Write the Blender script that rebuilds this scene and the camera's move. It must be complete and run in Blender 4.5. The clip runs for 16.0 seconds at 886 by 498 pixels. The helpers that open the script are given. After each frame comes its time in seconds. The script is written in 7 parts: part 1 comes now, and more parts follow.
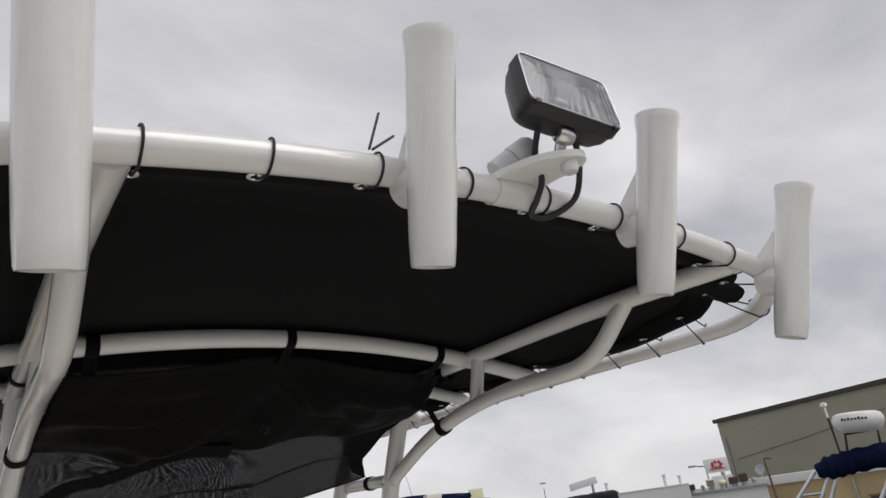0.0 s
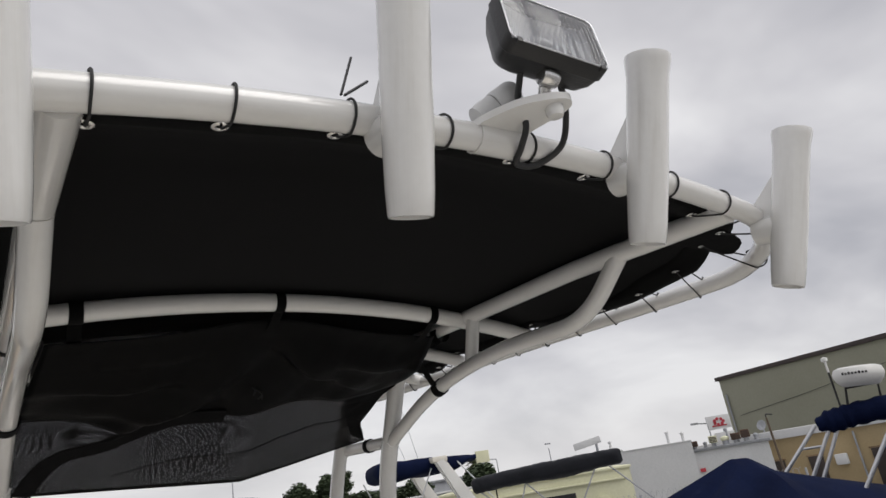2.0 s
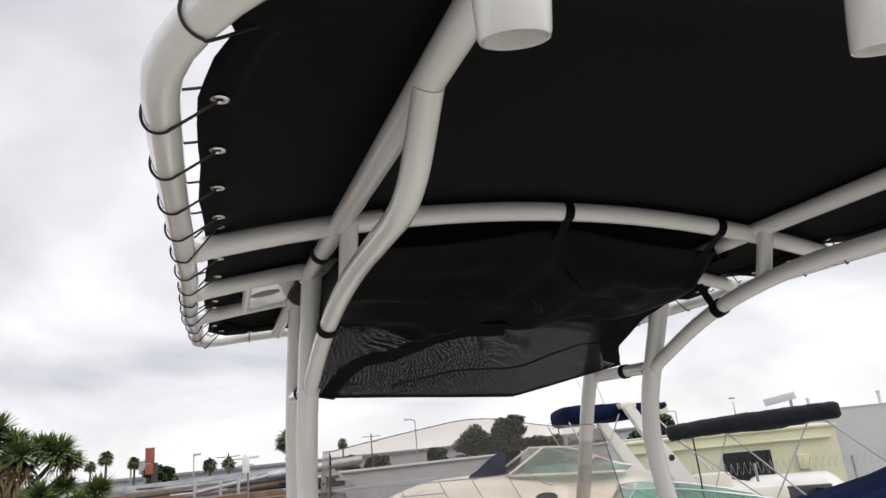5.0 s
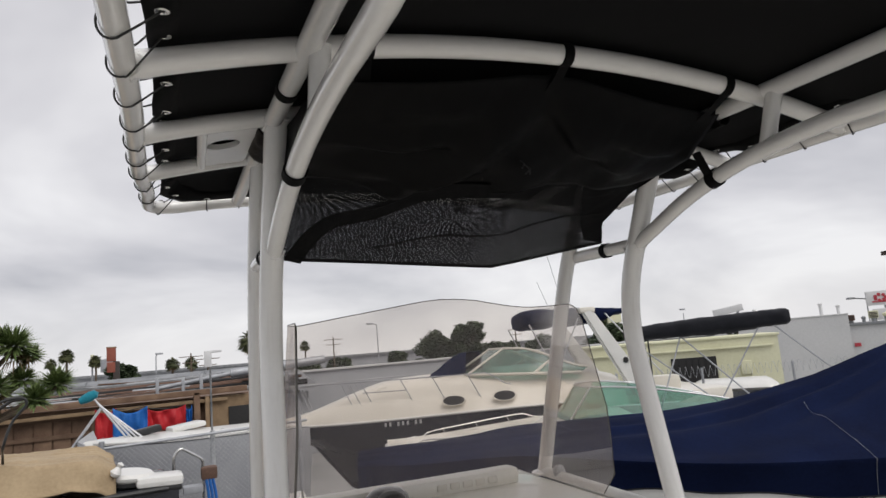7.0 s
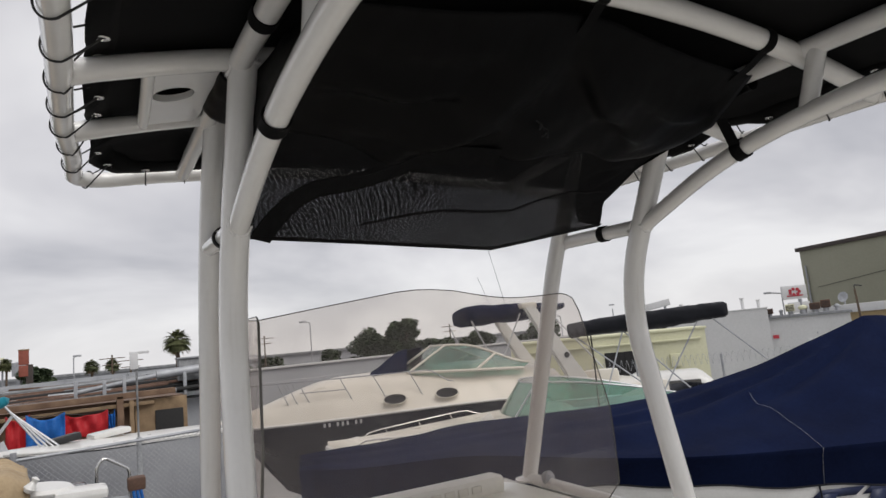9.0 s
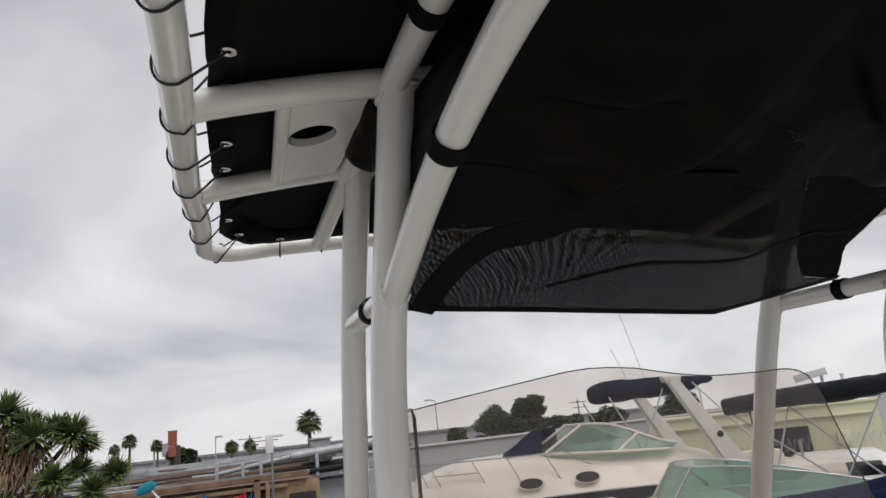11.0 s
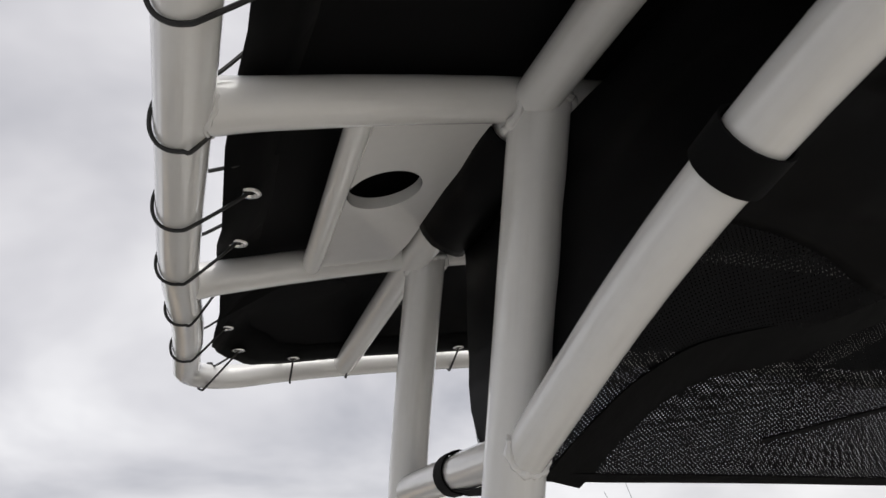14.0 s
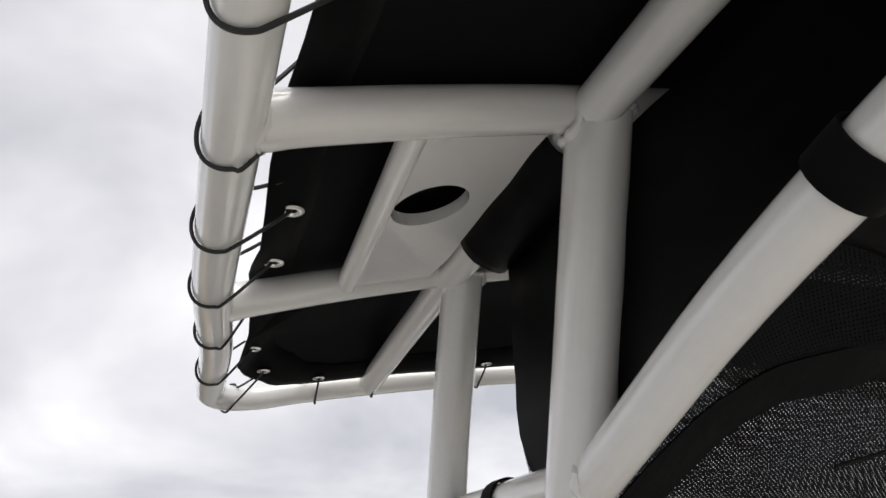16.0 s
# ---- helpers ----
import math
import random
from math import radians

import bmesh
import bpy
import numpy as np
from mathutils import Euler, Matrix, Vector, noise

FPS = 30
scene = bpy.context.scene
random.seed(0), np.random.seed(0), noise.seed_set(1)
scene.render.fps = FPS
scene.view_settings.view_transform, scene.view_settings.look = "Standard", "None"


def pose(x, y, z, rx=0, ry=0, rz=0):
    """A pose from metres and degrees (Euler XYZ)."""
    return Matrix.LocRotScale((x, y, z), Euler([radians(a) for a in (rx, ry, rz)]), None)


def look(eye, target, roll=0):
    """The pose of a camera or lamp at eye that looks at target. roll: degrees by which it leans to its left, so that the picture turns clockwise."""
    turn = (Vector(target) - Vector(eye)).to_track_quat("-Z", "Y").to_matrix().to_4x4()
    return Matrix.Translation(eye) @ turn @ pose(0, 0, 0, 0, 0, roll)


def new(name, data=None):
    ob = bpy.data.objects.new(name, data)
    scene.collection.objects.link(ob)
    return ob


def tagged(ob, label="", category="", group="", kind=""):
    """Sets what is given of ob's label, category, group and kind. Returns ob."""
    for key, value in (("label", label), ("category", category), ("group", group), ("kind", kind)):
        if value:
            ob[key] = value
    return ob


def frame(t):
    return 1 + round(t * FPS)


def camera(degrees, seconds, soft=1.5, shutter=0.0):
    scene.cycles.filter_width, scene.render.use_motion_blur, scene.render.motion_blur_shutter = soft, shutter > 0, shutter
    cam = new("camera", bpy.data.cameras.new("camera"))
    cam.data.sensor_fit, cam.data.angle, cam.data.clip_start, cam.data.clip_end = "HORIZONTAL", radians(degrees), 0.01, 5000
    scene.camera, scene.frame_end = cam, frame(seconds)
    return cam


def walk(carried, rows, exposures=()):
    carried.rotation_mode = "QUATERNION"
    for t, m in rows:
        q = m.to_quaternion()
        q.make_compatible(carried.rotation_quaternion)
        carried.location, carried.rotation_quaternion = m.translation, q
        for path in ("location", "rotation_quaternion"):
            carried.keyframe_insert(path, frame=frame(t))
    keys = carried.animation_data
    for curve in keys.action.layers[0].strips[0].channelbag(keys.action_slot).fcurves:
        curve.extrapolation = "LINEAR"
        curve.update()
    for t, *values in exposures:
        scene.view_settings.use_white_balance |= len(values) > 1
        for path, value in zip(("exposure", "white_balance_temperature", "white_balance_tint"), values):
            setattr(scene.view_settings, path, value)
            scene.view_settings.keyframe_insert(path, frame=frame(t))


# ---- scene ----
cam = camera(67.6, 16.0)
PATH = [
    (0, (-0.086, 0.081, 2.627), (1.022, 1.567, 3.38), -8.3),
    (0.5, (-0.081, 0.077, 2.626), (1.031, 1.572, 3.352), -8.4),
    (1, (-0.066, 0.075, 2.629), (1.043, 1.586, 3.326), -8.7),
    (1.5, (-0.047, 0.067, 2.623), (1.07, 1.577, 3.309), -9.1),
    (2, (-0.044, 0.1, 2.618), (1.069, 1.626, 3.278), -9.5),
    (2.5, (-0.081, 0.151, 2.618), (0.914, 1.767, 3.247), -7.7),
    (3, (-0.106, 0.185, 2.626), (0.835, 1.836, 3.25), -8.6),
    (3.5, (-0.154, 0.213, 2.629), (0.714, 1.905, 3.252), -8.0),
    (4, (-0.22, 0.228, 2.615), (0.529, 1.968, 3.258), -8.3),
    (4.2, (-0.24, 0.245, 2.612), (0.48, 1.994, 3.26), -7.7),
    (6.3, (-0.259, 0.4, 2.524), (0.395, 2.25, 2.91), -4.4),
    (6.5, (-0.255, 0.417, 2.518), (0.414, 2.266, 2.884), -4.5),
    (7, (-0.238, 0.48, 2.505), (0.533, 2.3, 2.811), -4.8),
    (7.5, (-0.225, 0.569, 2.498), (0.605, 2.369, 2.767), -5.2),
    (8, (-0.251, 0.641, 2.509), (0.662, 2.402, 2.767), -5.9),
    (8.5, (-0.273, 0.695, 2.505), (0.719, 2.41, 2.776), -5.7),
    (9, (-0.263, 0.763, 2.514), (0.689, 2.5, 2.794), -5.6),
    (9.5, (-0.185, 0.84, 2.532), (0.573, 2.654, 2.898), -6.6),
    (10, (-0.175, 0.939, 2.542), (0.478, 2.785, 2.949), -7.8),
    (10.2, (-0.238, 0.971, 2.547), (0.43, 2.801, 3.002), -7.2),
    (12.3, (-0.246, 1.29, 2.62), (0.33, 3.103, 3.237), -5.1),
    (12.5, (-0.256, 1.322, 2.634), (0.339, 3.112, 3.299), -5.8),
    (13, (-0.268, 1.405, 2.644), (0.374, 3.128, 3.429), -6.3),
    (13.5, (-0.267, 1.46, 2.658), (0.398, 3.139, 3.517), -6.8),
    (14, (-0.275, 1.489, 2.678), (0.41, 3.146, 3.563), -6.3),
    (14.5, (-0.283, 1.506, 2.686), (0.408, 3.152, 3.587), -6.2),
    (15, (-0.297, 1.512, 2.689), (0.394, 3.158, 3.59), -6.1),
    (15.5, (-0.304, 1.522, 2.691), (0.395, 3.166, 3.592), -6.9),
    (16, (-0.306, 1.526, 2.703), (0.375, 3.171, 3.615), -7.0),
]
PLACE = pose(-0.28, 0.70, 2.5) @ pose(0, 0, 0, 1.45, 0, 0.75) @ pose(0.28, -0.70, -2.5)  # the boat stands a little bow-up
EXPOSURE = [(0.0, 0.10), (2.0, 0.10), (3.5, 0.56), (4.2, 0.56), (6.3, 0.46), (7.0, 0.24), (12.5, 0.17), (14.0, 0.31), (15.0, 0.45), (16.0, 0.53)]
walk(cam, [(t, look(eye, target, roll)) for t, eye, target, roll in PATH], EXPOSURE)


# ---- light ----
world = bpy.data.worlds.new("overcast")
scene.world = world
world.use_nodes = True
SUN_EL, SUN_ROT = radians(52), radians(200)


def build_world():
    nt = world.node_tree
    nt.nodes.clear()
    N, Lk = nt.nodes.new, nt.links.new
    tc = N("ShaderNodeTexCoord")
    sep = N("ShaderNodeSeparateXYZ")
    Lk(tc.outputs["Generated"], sep.inputs[0])
    up = N("ShaderNodeMath"); up.operation = "MAXIMUM"; up.inputs[1].default_value = 0.0
    Lk(sep.outputs[2], up.inputs[0])
    add = N("ShaderNodeMath"); add.operation = "ADD"; add.inputs[1].default_value = 0.34
    Lk(up.outputs[0], add.inputs[0])
    dx = N("ShaderNodeMath"); dx.operation = "DIVIDE"
    dy = N("ShaderNodeMath"); dy.operation = "DIVIDE"
    Lk(sep.outputs[0], dx.inputs[0]); Lk(add.outputs[0], dx.inputs[1])
    Lk(sep.outputs[1], dy.inputs[0]); Lk(add.outputs[0], dy.inputs[1])
    comb = N("ShaderNodeCombineXYZ")
    Lk(dx.outputs[0], comb.inputs[0]); Lk(dy.outputs[0], comb.inputs[1])
    big = N("ShaderNodeTexNoise"); big.inputs["Scale"].default_value = 1.15; big.inputs["Detail"].default_value = 5.0
    big.inputs["Roughness"].default_value = 0.5; big.inputs["Distortion"].default_value = 0.35
    Lk(comb.outputs[0], big.inputs["Vector"])
    ramp = N("ShaderNodeValToRGB")
    e = ramp.color_ramp.elements
    e[0].position, e[0].color = 0.37, (0.47, 0.47, 0.51, 1)
    e[1].position, e[1].color = 0.62, (0.90, 0.89, 0.905, 1)
    mid = e.new(0.5); mid.color = (0.685, 0.675, 0.705, 1)
    Lk(big.outputs["Fac"], ramp.inputs[0])
    # brighter towards the horizon
    low = N("ShaderNodeMapRange"); low.inputs[1].default_value = 0.0; low.inputs[2].default_value = 0.14
    low.inputs[3].default_value = 0.75; low.inputs[4].default_value = 0.0
    Lk(up.outputs[0], low.inputs[0])
    glow = N("ShaderNodeMixRGB"); glow.inputs[2].default_value = (0.87, 0.86, 0.875, 1)
    Lk(low.outputs[0], glow.inputs[0]); Lk(ramp.outputs[0], glow.inputs[1])
    sky = N("ShaderNodeTexSky"); sky.sky_type = "NISHITA"; sky.sun_disc = False
    sky.sun_elevation, sky.sun_rotation = SUN_EL, SUN_ROT
    skyb = N("ShaderNodeMixRGB"); skyb.blend_type = "MULTIPLY"; skyb.inputs[0].default_value = 1.0
    skyb.inputs[2].default_value = (0.1, 0.1, 0.1, 1)
    Lk(sky.outputs[0], skyb.inputs[1])
    mix = N("ShaderNodeMixRGB"); mix.inputs[0].default_value = 0.93
    Lk(skyb.outputs[0], mix.inputs[1]); Lk(glow.outputs[0], mix.inputs[2])
    bg = N("ShaderNodeBackground"); bg.inputs["Strength"].default_value = SKY
    out = N("ShaderNodeOutputWorld")
    Lk(mix.outputs[0], bg.inputs[0]); Lk(bg.outputs[0], out.inputs[0])


SKY = 0.86
build_world()
sun_data = bpy.data.lights.new("sun", "SUN")
sun_data.energy, sun_data.angle, sun_data.color = 1.4, radians(45), (1.0, 0.97, 0.93)
sun = new("sun", sun_data)
sun.rotation_euler = (radians(38), 0, radians(20))


# ---- materials ----
def rough_mat(name, c1, c2, rough=0.6, scale=8.0, fine=120.0, bump=0.1, metal=0.0, coat=0.0, spread=(0.35, 0.65), per_object=0.0, spec=0.5):
    """Two-scale noise between two colours, with fine relief."""
    m = bpy.data.materials.new(name)
    m.use_nodes = True
    nt = m.node_tree
    N, Lk = nt.nodes.new, nt.links.new
    b = nt.nodes["Principled BSDF"]
    tc = N("ShaderNodeTexCoord")
    n1 = N("ShaderNodeTexNoise"); n1.inputs["Scale"].default_value = scale; n1.inputs["Detail"].default_value = 6.0
    n2 = N("ShaderNodeTexNoise"); n2.inputs["Scale"].default_value = fine; n2.inputs["Detail"].default_value = 3.0
    Lk(tc.outputs["Object"], n1.inputs["Vector"]); Lk(tc.outputs["Object"], n2.inputs["Vector"])
    mixf = N("ShaderNodeMath"); mixf.operation = "MULTIPLY_ADD"; mixf.inputs[1].default_value = 0.35; 
    Lk(n2.outputs["Fac"], mixf.inputs[0])
    sc = N("ShaderNodeMath"); sc.operation = "MULTIPLY"; sc.inputs[1].default_value = 0.65
    Lk(n1.outputs["Fac"], sc.inputs[0]); Lk(sc.outputs[0], mixf.inputs[2])
    r = N("ShaderNodeValToRGB")
    r.color_ramp.elements[0].position, r.color_ramp.elements[0].color = spread[0], (*c1, 1)
    r.color_ramp.elements[1].position, r.color_ramp.elements[1].color = spread[1], (*c2, 1)
    Lk(mixf.outputs[0], r.inputs[0])
    col = r.outputs[0]
    if per_object:
        oi = N("ShaderNodeObjectInfo")
        mr = N("ShaderNodeMapRange"); mr.inputs[3].default_value = 1 - per_object; mr.inputs[4].default_value = 1 + per_object
        Lk(oi.outputs["Random"], mr.inputs[0])
        mu = N("ShaderNodeMixRGB"); mu.blend_type = "MULTIPLY"; mu.inputs[0].default_value = 1.0
        Lk(col, mu.inputs[1]); Lk(mr.outputs[0], mu.inputs[2])
        col = mu.outputs[0]
    Lk(col, b.inputs["Base Color"])
    rr = N("ShaderNodeMapRange"); rr.inputs[3].default_value = max(0.02, rough - 0.08); rr.inputs[4].default_value = min(1, rough + 0.08)
    Lk(n1.outputs["Fac"], rr.inputs[0]); Lk(rr.outputs[0], b.inputs["Roughness"])
    b.inputs["Metallic"].default_value = metal
    b.inputs["Coat Weight"].default_value = coat
    b.inputs["Specular IOR Level"].default_value = spec
    if bump:
        bp = N("ShaderNodeBump"); bp.inputs["Strength"].default_value = bump; bp.inputs["Distance"].default_value = 0.002
        Lk(n2.outputs["Fac"], bp.inputs["Height"]); Lk(bp.outputs[0], b.inputs["Normal"])
    return m


def cloth_mat(name, c1, c2, weave=900.0, rough=0.85, bump=0.3, folds=6.0, sheen=0.1, spec=0.25):
    """Woven fabric: weave relief and faded patches."""
    m = rough_mat(name, c1, c2, rough, folds, 40.0, 0, spec=spec)
    nt = m.node_tree
    N, Lk = nt.nodes.new, nt.links.new
    b = nt.nodes["Principled BSDF"]
    b.inputs["Sheen Weight"].default_value = sheen
    tc = N("ShaderNodeTexCoord")
    ck = N("ShaderNodeTexChecker"); ck.inputs["Scale"].default_value = weave
    Lk(tc.outputs["Object"], ck.inputs["Vector"])
    nz = N("ShaderNodeTexNoise"); nz.inputs["Scale"].default_value = folds * 1.7; nz.inputs["Detail"].default_value = 3
    mp = N("ShaderNodeMapping"); mp.inputs["Scale"].default_value = (1.0, 0.35, 1.0)
    Lk(tc.outputs["Object"], mp.inputs[0]); Lk(mp.outputs[0], nz.inputs["Vector"])
    b1 = N("ShaderNodeBump"); b1.inputs["Strength"].default_value = bump; b1.inputs["Distance"].default_value = 0.02
    Lk(nz.outputs["Fac"], b1.inputs["Height"])
    b2 = N("ShaderNodeBump"); b2.inputs["Strength"].default_value = 0.15; b2.inputs["Distance"].default_value = 0.0005
    Lk(ck.outputs["Fac"], b2.inputs["Height"]); Lk(b1.outputs[0], b2.inputs["Normal"])
    Lk(b2.outputs[0], b.inputs["Normal"])
    return m


def net_mat(name, pitch=0.0055, hole=0.30):
    """Black mesh cloth with a fine grid of open holes, laid out in the UV map's metres."""
    m = cloth_mat(name, (0.0060, 0.0060, 0.0064), (0.0115, 0.0115, 0.0120), bump=0.1, sheen=0.0, spec=0.06)
    nt = m.node_tree
    N, Lk = nt.nodes.new, nt.links.new
    b = nt.nodes["Principled BSDF"]
    uv = N("ShaderNodeUVMap"); uv.uv_map = "UVMap"
    sep = N("ShaderNodeSeparateXYZ"); Lk(uv.outputs[0], sep.inputs[0])
    k = 2 * math.pi / pitch
    sines = []
    for i, kk in ((0, k), (1, k * 0.8)):
        mu = N("ShaderNodeMath"); mu.operation = "MULTIPLY"; mu.inputs[1].default_value = kk
        Lk(sep.outputs[i], mu.inputs[0])
        sn = N("ShaderNodeMath"); sn.operation = "SINE"; Lk(mu.outputs[0], sn.inputs[0]); sines.append(sn)
    pr = N("ShaderNodeMath"); pr.operation = "MULTIPLY"
    Lk(sines[0].outputs[0], pr.inputs[0]); Lk(sines[1].outputs[0], pr.inputs[1])
    wv = N("ShaderNodeTexNoise"); wv.inputs["Scale"].default_value = 260.0; wv.inputs["Detail"].default_value = 2.0
    Lk(uv.outputs[0], wv.inputs["Vector"])
    th = N("ShaderNodeMapRange"); th.inputs[1].default_value = 0.3; th.inputs[2].default_value = 0.7
    th.inputs[3].default_value = hole - 0.12; th.inputs[4].default_value = hole + 0.28
    Lk(wv.outputs["Fac"], th.inputs[0])
    gt = N("ShaderNodeMath"); gt.operation = "GREATER_THAN"
    Lk(pr.outputs[0], gt.inputs[0]); Lk(th.outputs[0], gt.inputs[1])
    tr = N("ShaderNodeBsdfTransparent")
    mx = N("ShaderNodeMixShader")
    dim = N("ShaderNodeMath"); dim.operation = "MULTIPLY"; dim.inputs[1].default_value = 0.82
    Lk(gt.outputs[0], dim.inputs[0])
    Lk(dim.outputs[0], mx.inputs[0]); Lk(b.outputs[0], mx.inputs[1]); Lk(tr.outputs[0], mx.inputs[2])
    Lk(mx.outputs[0], nt.nodes["Material Output"].inputs[0])
    return m


def glass_mat(name, tint, rough=0.02, ior=1.45, clear=0.9, gloss=1.0, film=(0.5, 0.48, 0.44)):
    """A thin tinted pane: mostly see-through, with a Fresnel reflection."""
    m = bpy.data.materials.new(name)
    m.use_nodes = True
    nt = m.node_tree
    nt.nodes.clear()
    N, Lk = nt.nodes.new, nt.links.new
    tr = N("ShaderNodeBsdfTransparent"); tr.inputs[0].default_value = (*tint, 1)
    df = N("ShaderNodeBsdfDiffuse"); df.inputs[0].default_value = (*film, 1)
    body = N("ShaderNodeMixShader")
    nz = N("ShaderNodeTexNoise"); nz.inputs["Scale"].default_value = 9.0; nz.inputs["Detail"].default_value = 8.0
    tc = N("ShaderNodeTexCoord"); Lk(tc.outputs["Object"], nz.inputs["Vector"])
    mr = N("ShaderNodeMapRange"); mr.inputs[3].default_value = (1 - clear) * 0.5; mr.inputs[4].default_value = (1 - clear) * 1.5
    Lk(nz.outputs["Fac"], mr.inputs[0]); Lk(mr.outputs[0], body.inputs[0])
    Lk(tr.outputs[0], body.inputs[1]); Lk(df.outputs[0], body.inputs[2])
    gl = N("ShaderNodeBsdfGlossy"); gl.inputs["Roughness"].default_value = rough
    fr = N("ShaderNodeFresnel"); fr.inputs[0].default_value = ior
    mx = N("ShaderNodeMixShader")
    gm = N("ShaderNodeMath"); gm.operation = "MULTIPLY"; gm.inputs[1].default_value = gloss
    Lk(fr.outputs[0], gm.inputs[0])
    Lk(gm.outputs[0], mx.inputs[0]); Lk(body.outputs[0], mx.inputs[1]); Lk(gl.outputs[0], mx.inputs[2])
    out = N("ShaderNodeOutputMaterial"); Lk(mx.outputs[0], out.inputs[0])
    return m


WHITE = rough_mat("white_powder_coat", (0.745, 0.735, 0.71), (0.785, 0.775, 0.75), 0.22, 5, 90, 0.004, coat=1.0)
WHITE.node_tree.nodes["Principled BSDF"].inputs["Coat Roughness"].default_value = 0.035


def draw_lines(m, dirt):
    """Faint lengthwise lines of drawn tube under the paint, and dust streaks; laid out by the tubes' map (round, along)."""
    nt = m.node_tree
    N, Lk = nt.nodes.new, nt.links.new
    b = nt.nodes["Principled BSDF"]
    uv = N("ShaderNodeUVMap"); uv.uv_map = "UVMap"
    mp = N("ShaderNodeMapping"); mp.inputs["Scale"].default_value = (1.0, 0.012, 1.0)
    Lk(uv.outputs[0], mp.inputs[0])
    nz = N("ShaderNodeTexNoise"); nz.inputs["Scale"].default_value = 420.0; nz.inputs["Detail"].default_value = 4.0
    Lk(mp.outputs[0], nz.inputs["Vector"])
    bp = N("ShaderNodeBump"); bp.inputs["Strength"].default_value = 0.22; bp.inputs["Distance"].default_value = 0.0006
    Lk(nz.outputs["Fac"], bp.inputs["Height"])
    Lk(bp.outputs[0], b.inputs["Normal"]); Lk(bp.outputs[0], b.inputs["Coat Normal"])
    mp2 = N("ShaderNodeMapping"); mp2.inputs["Scale"].default_value = (1.0, 0.10, 1.0)
    Lk(uv.outputs[0], mp2.inputs[0])
    n2 = N("ShaderNodeTexNoise"); n2.inputs["Scale"].default_value = 90.0; n2.inputs["Detail"].default_value = 5.0
    Lk(mp2.outputs[0], n2.inputs["Vector"])
    mr = N("ShaderNodeMapRange"); mr.inputs[1].default_value = 0.52; mr.inputs[2].default_value = 0.80
    mr.inputs[3].default_value = 0.0; mr.inputs[4].default_value = dirt
    Lk(n2.outputs["Fac"], mr.inputs[0])
    old = b.inputs["Base Color"].links[0].from_socket
    mx = N("ShaderNodeMixRGB"); mx.inputs[2].default_value = (0.50, 0.46, 0.40, 1)
    Lk(mr.outputs[0], mx.inputs[0]); Lk(old, mx.inputs[1]); Lk(mx.outputs[0], b.inputs["Base Color"])


draw_lines(WHITE, 0.22)
PLASTIC = rough_mat("white_plastic", (0.66, 0.66, 0.65), (0.74, 0.74, 0.73), 0.35, 6, 180, 0.04)
CANVAS = cloth_mat("black_canvas", (0.0026, 0.0026, 0.0028), (0.0043, 0.0043, 0.0045), 700, 0.8, 0.12, 3.0, 0.02, spec=0.10)
HEM = cloth_mat("black_hem", (0.0015, 0.0015, 0.0016), (0.003, 0.003, 0.0031), 700, 0.85, 0.2, 8.0, 0.02, spec=0.1)
BAG = cloth_mat("black_bag_cloth", (0.0009, 0.0009, 0.0010), (0.0028, 0.0028, 0.0030), 900, 0.42, 0.8, 3.0, 0.0, spec=0.07)
NET = net_mat("black_net", 0.0046, 0.46)
NETOPEN = net_mat("open_black_net", 0.0035, 0.22)
WEB = cloth_mat("black_webbing", (0.0014, 0.0014, 0.0015), (0.0035, 0.0035, 0.0036), 1500, 0.8, 0.1, 20.0, 0.02, spec=0.12)
CORD = rough_mat("black_cord", (0.008, 0.008, 0.008), (0.018, 0.018, 0.018), 0.6, 60, 900, 0.3)
STEEL = rough_mat("bright_steel", (0.62, 0.61, 0.59), (0.75, 0.74, 0.72), 0.22, 30, 400, 0.05, metal=1.0)
ALU = rough_mat("dull_aluminium", (0.55, 0.56, 0.58), (0.68, 0.68, 0.69), 0.4, 12, 200, 0.05, metal=0.9)
SHINYBLACK = rough_mat("gloss_black_plastic", (0.008, 0.008, 0.009), (0.016, 0.016, 0.016), 0.12, 12, 200, 0.02, coat=0.6)
BLACKPL = rough_mat("black_plastic", (0.012, 0.012, 0.013), (0.022, 0.022, 0.022), 0.42, 12, 300, 0.25)
REFLECT = rough_mat("lamp_reflector", (0.52, 0.53, 0.54), (0.66, 0.67, 0.68), 0.30, 10, 50, 0.02, metal=0.55)
LENS = glass_mat("lamp_lens", (0.82, 0.84, 0.87), 0.10, 1.5, 0.70, 0.9, (0.62, 0.62, 0.64))
SMOKE = glass_mat("smoked_acrylic", (0.93, 0.885, 0.845), 0.015, 1.25, 0.80, 0.3, (0.50, 0.455, 0.46))
SMOKE_EDGE = rough_mat("acrylic_edge", (0.07, 0.065, 0.055), (0.14, 0.13, 0.11), 0.2, 12, 120, 0.02)
GREENGLASS = glass_mat("green_glass", (0.30, 0.60, 0.52), 0.02, 1.45, 0.8)
DARKGLASS = glass_mat("dark_glass", (0.10, 0.11, 0.11), 0.02, 1.45, 0.85)
GELCOAT = rough_mat("cream_gelcoat", (0.66, 0.62, 0.54), (0.74, 0.70, 0.62), 0.3, 3, 60, 0.03, coat=0.3)
CONSOLE = rough_mat("console_gelcoat", (0.74, 0.705, 0.63), (0.81, 0.775, 0.70), 0.35, 3, 60, 0.03, coat=0.3)
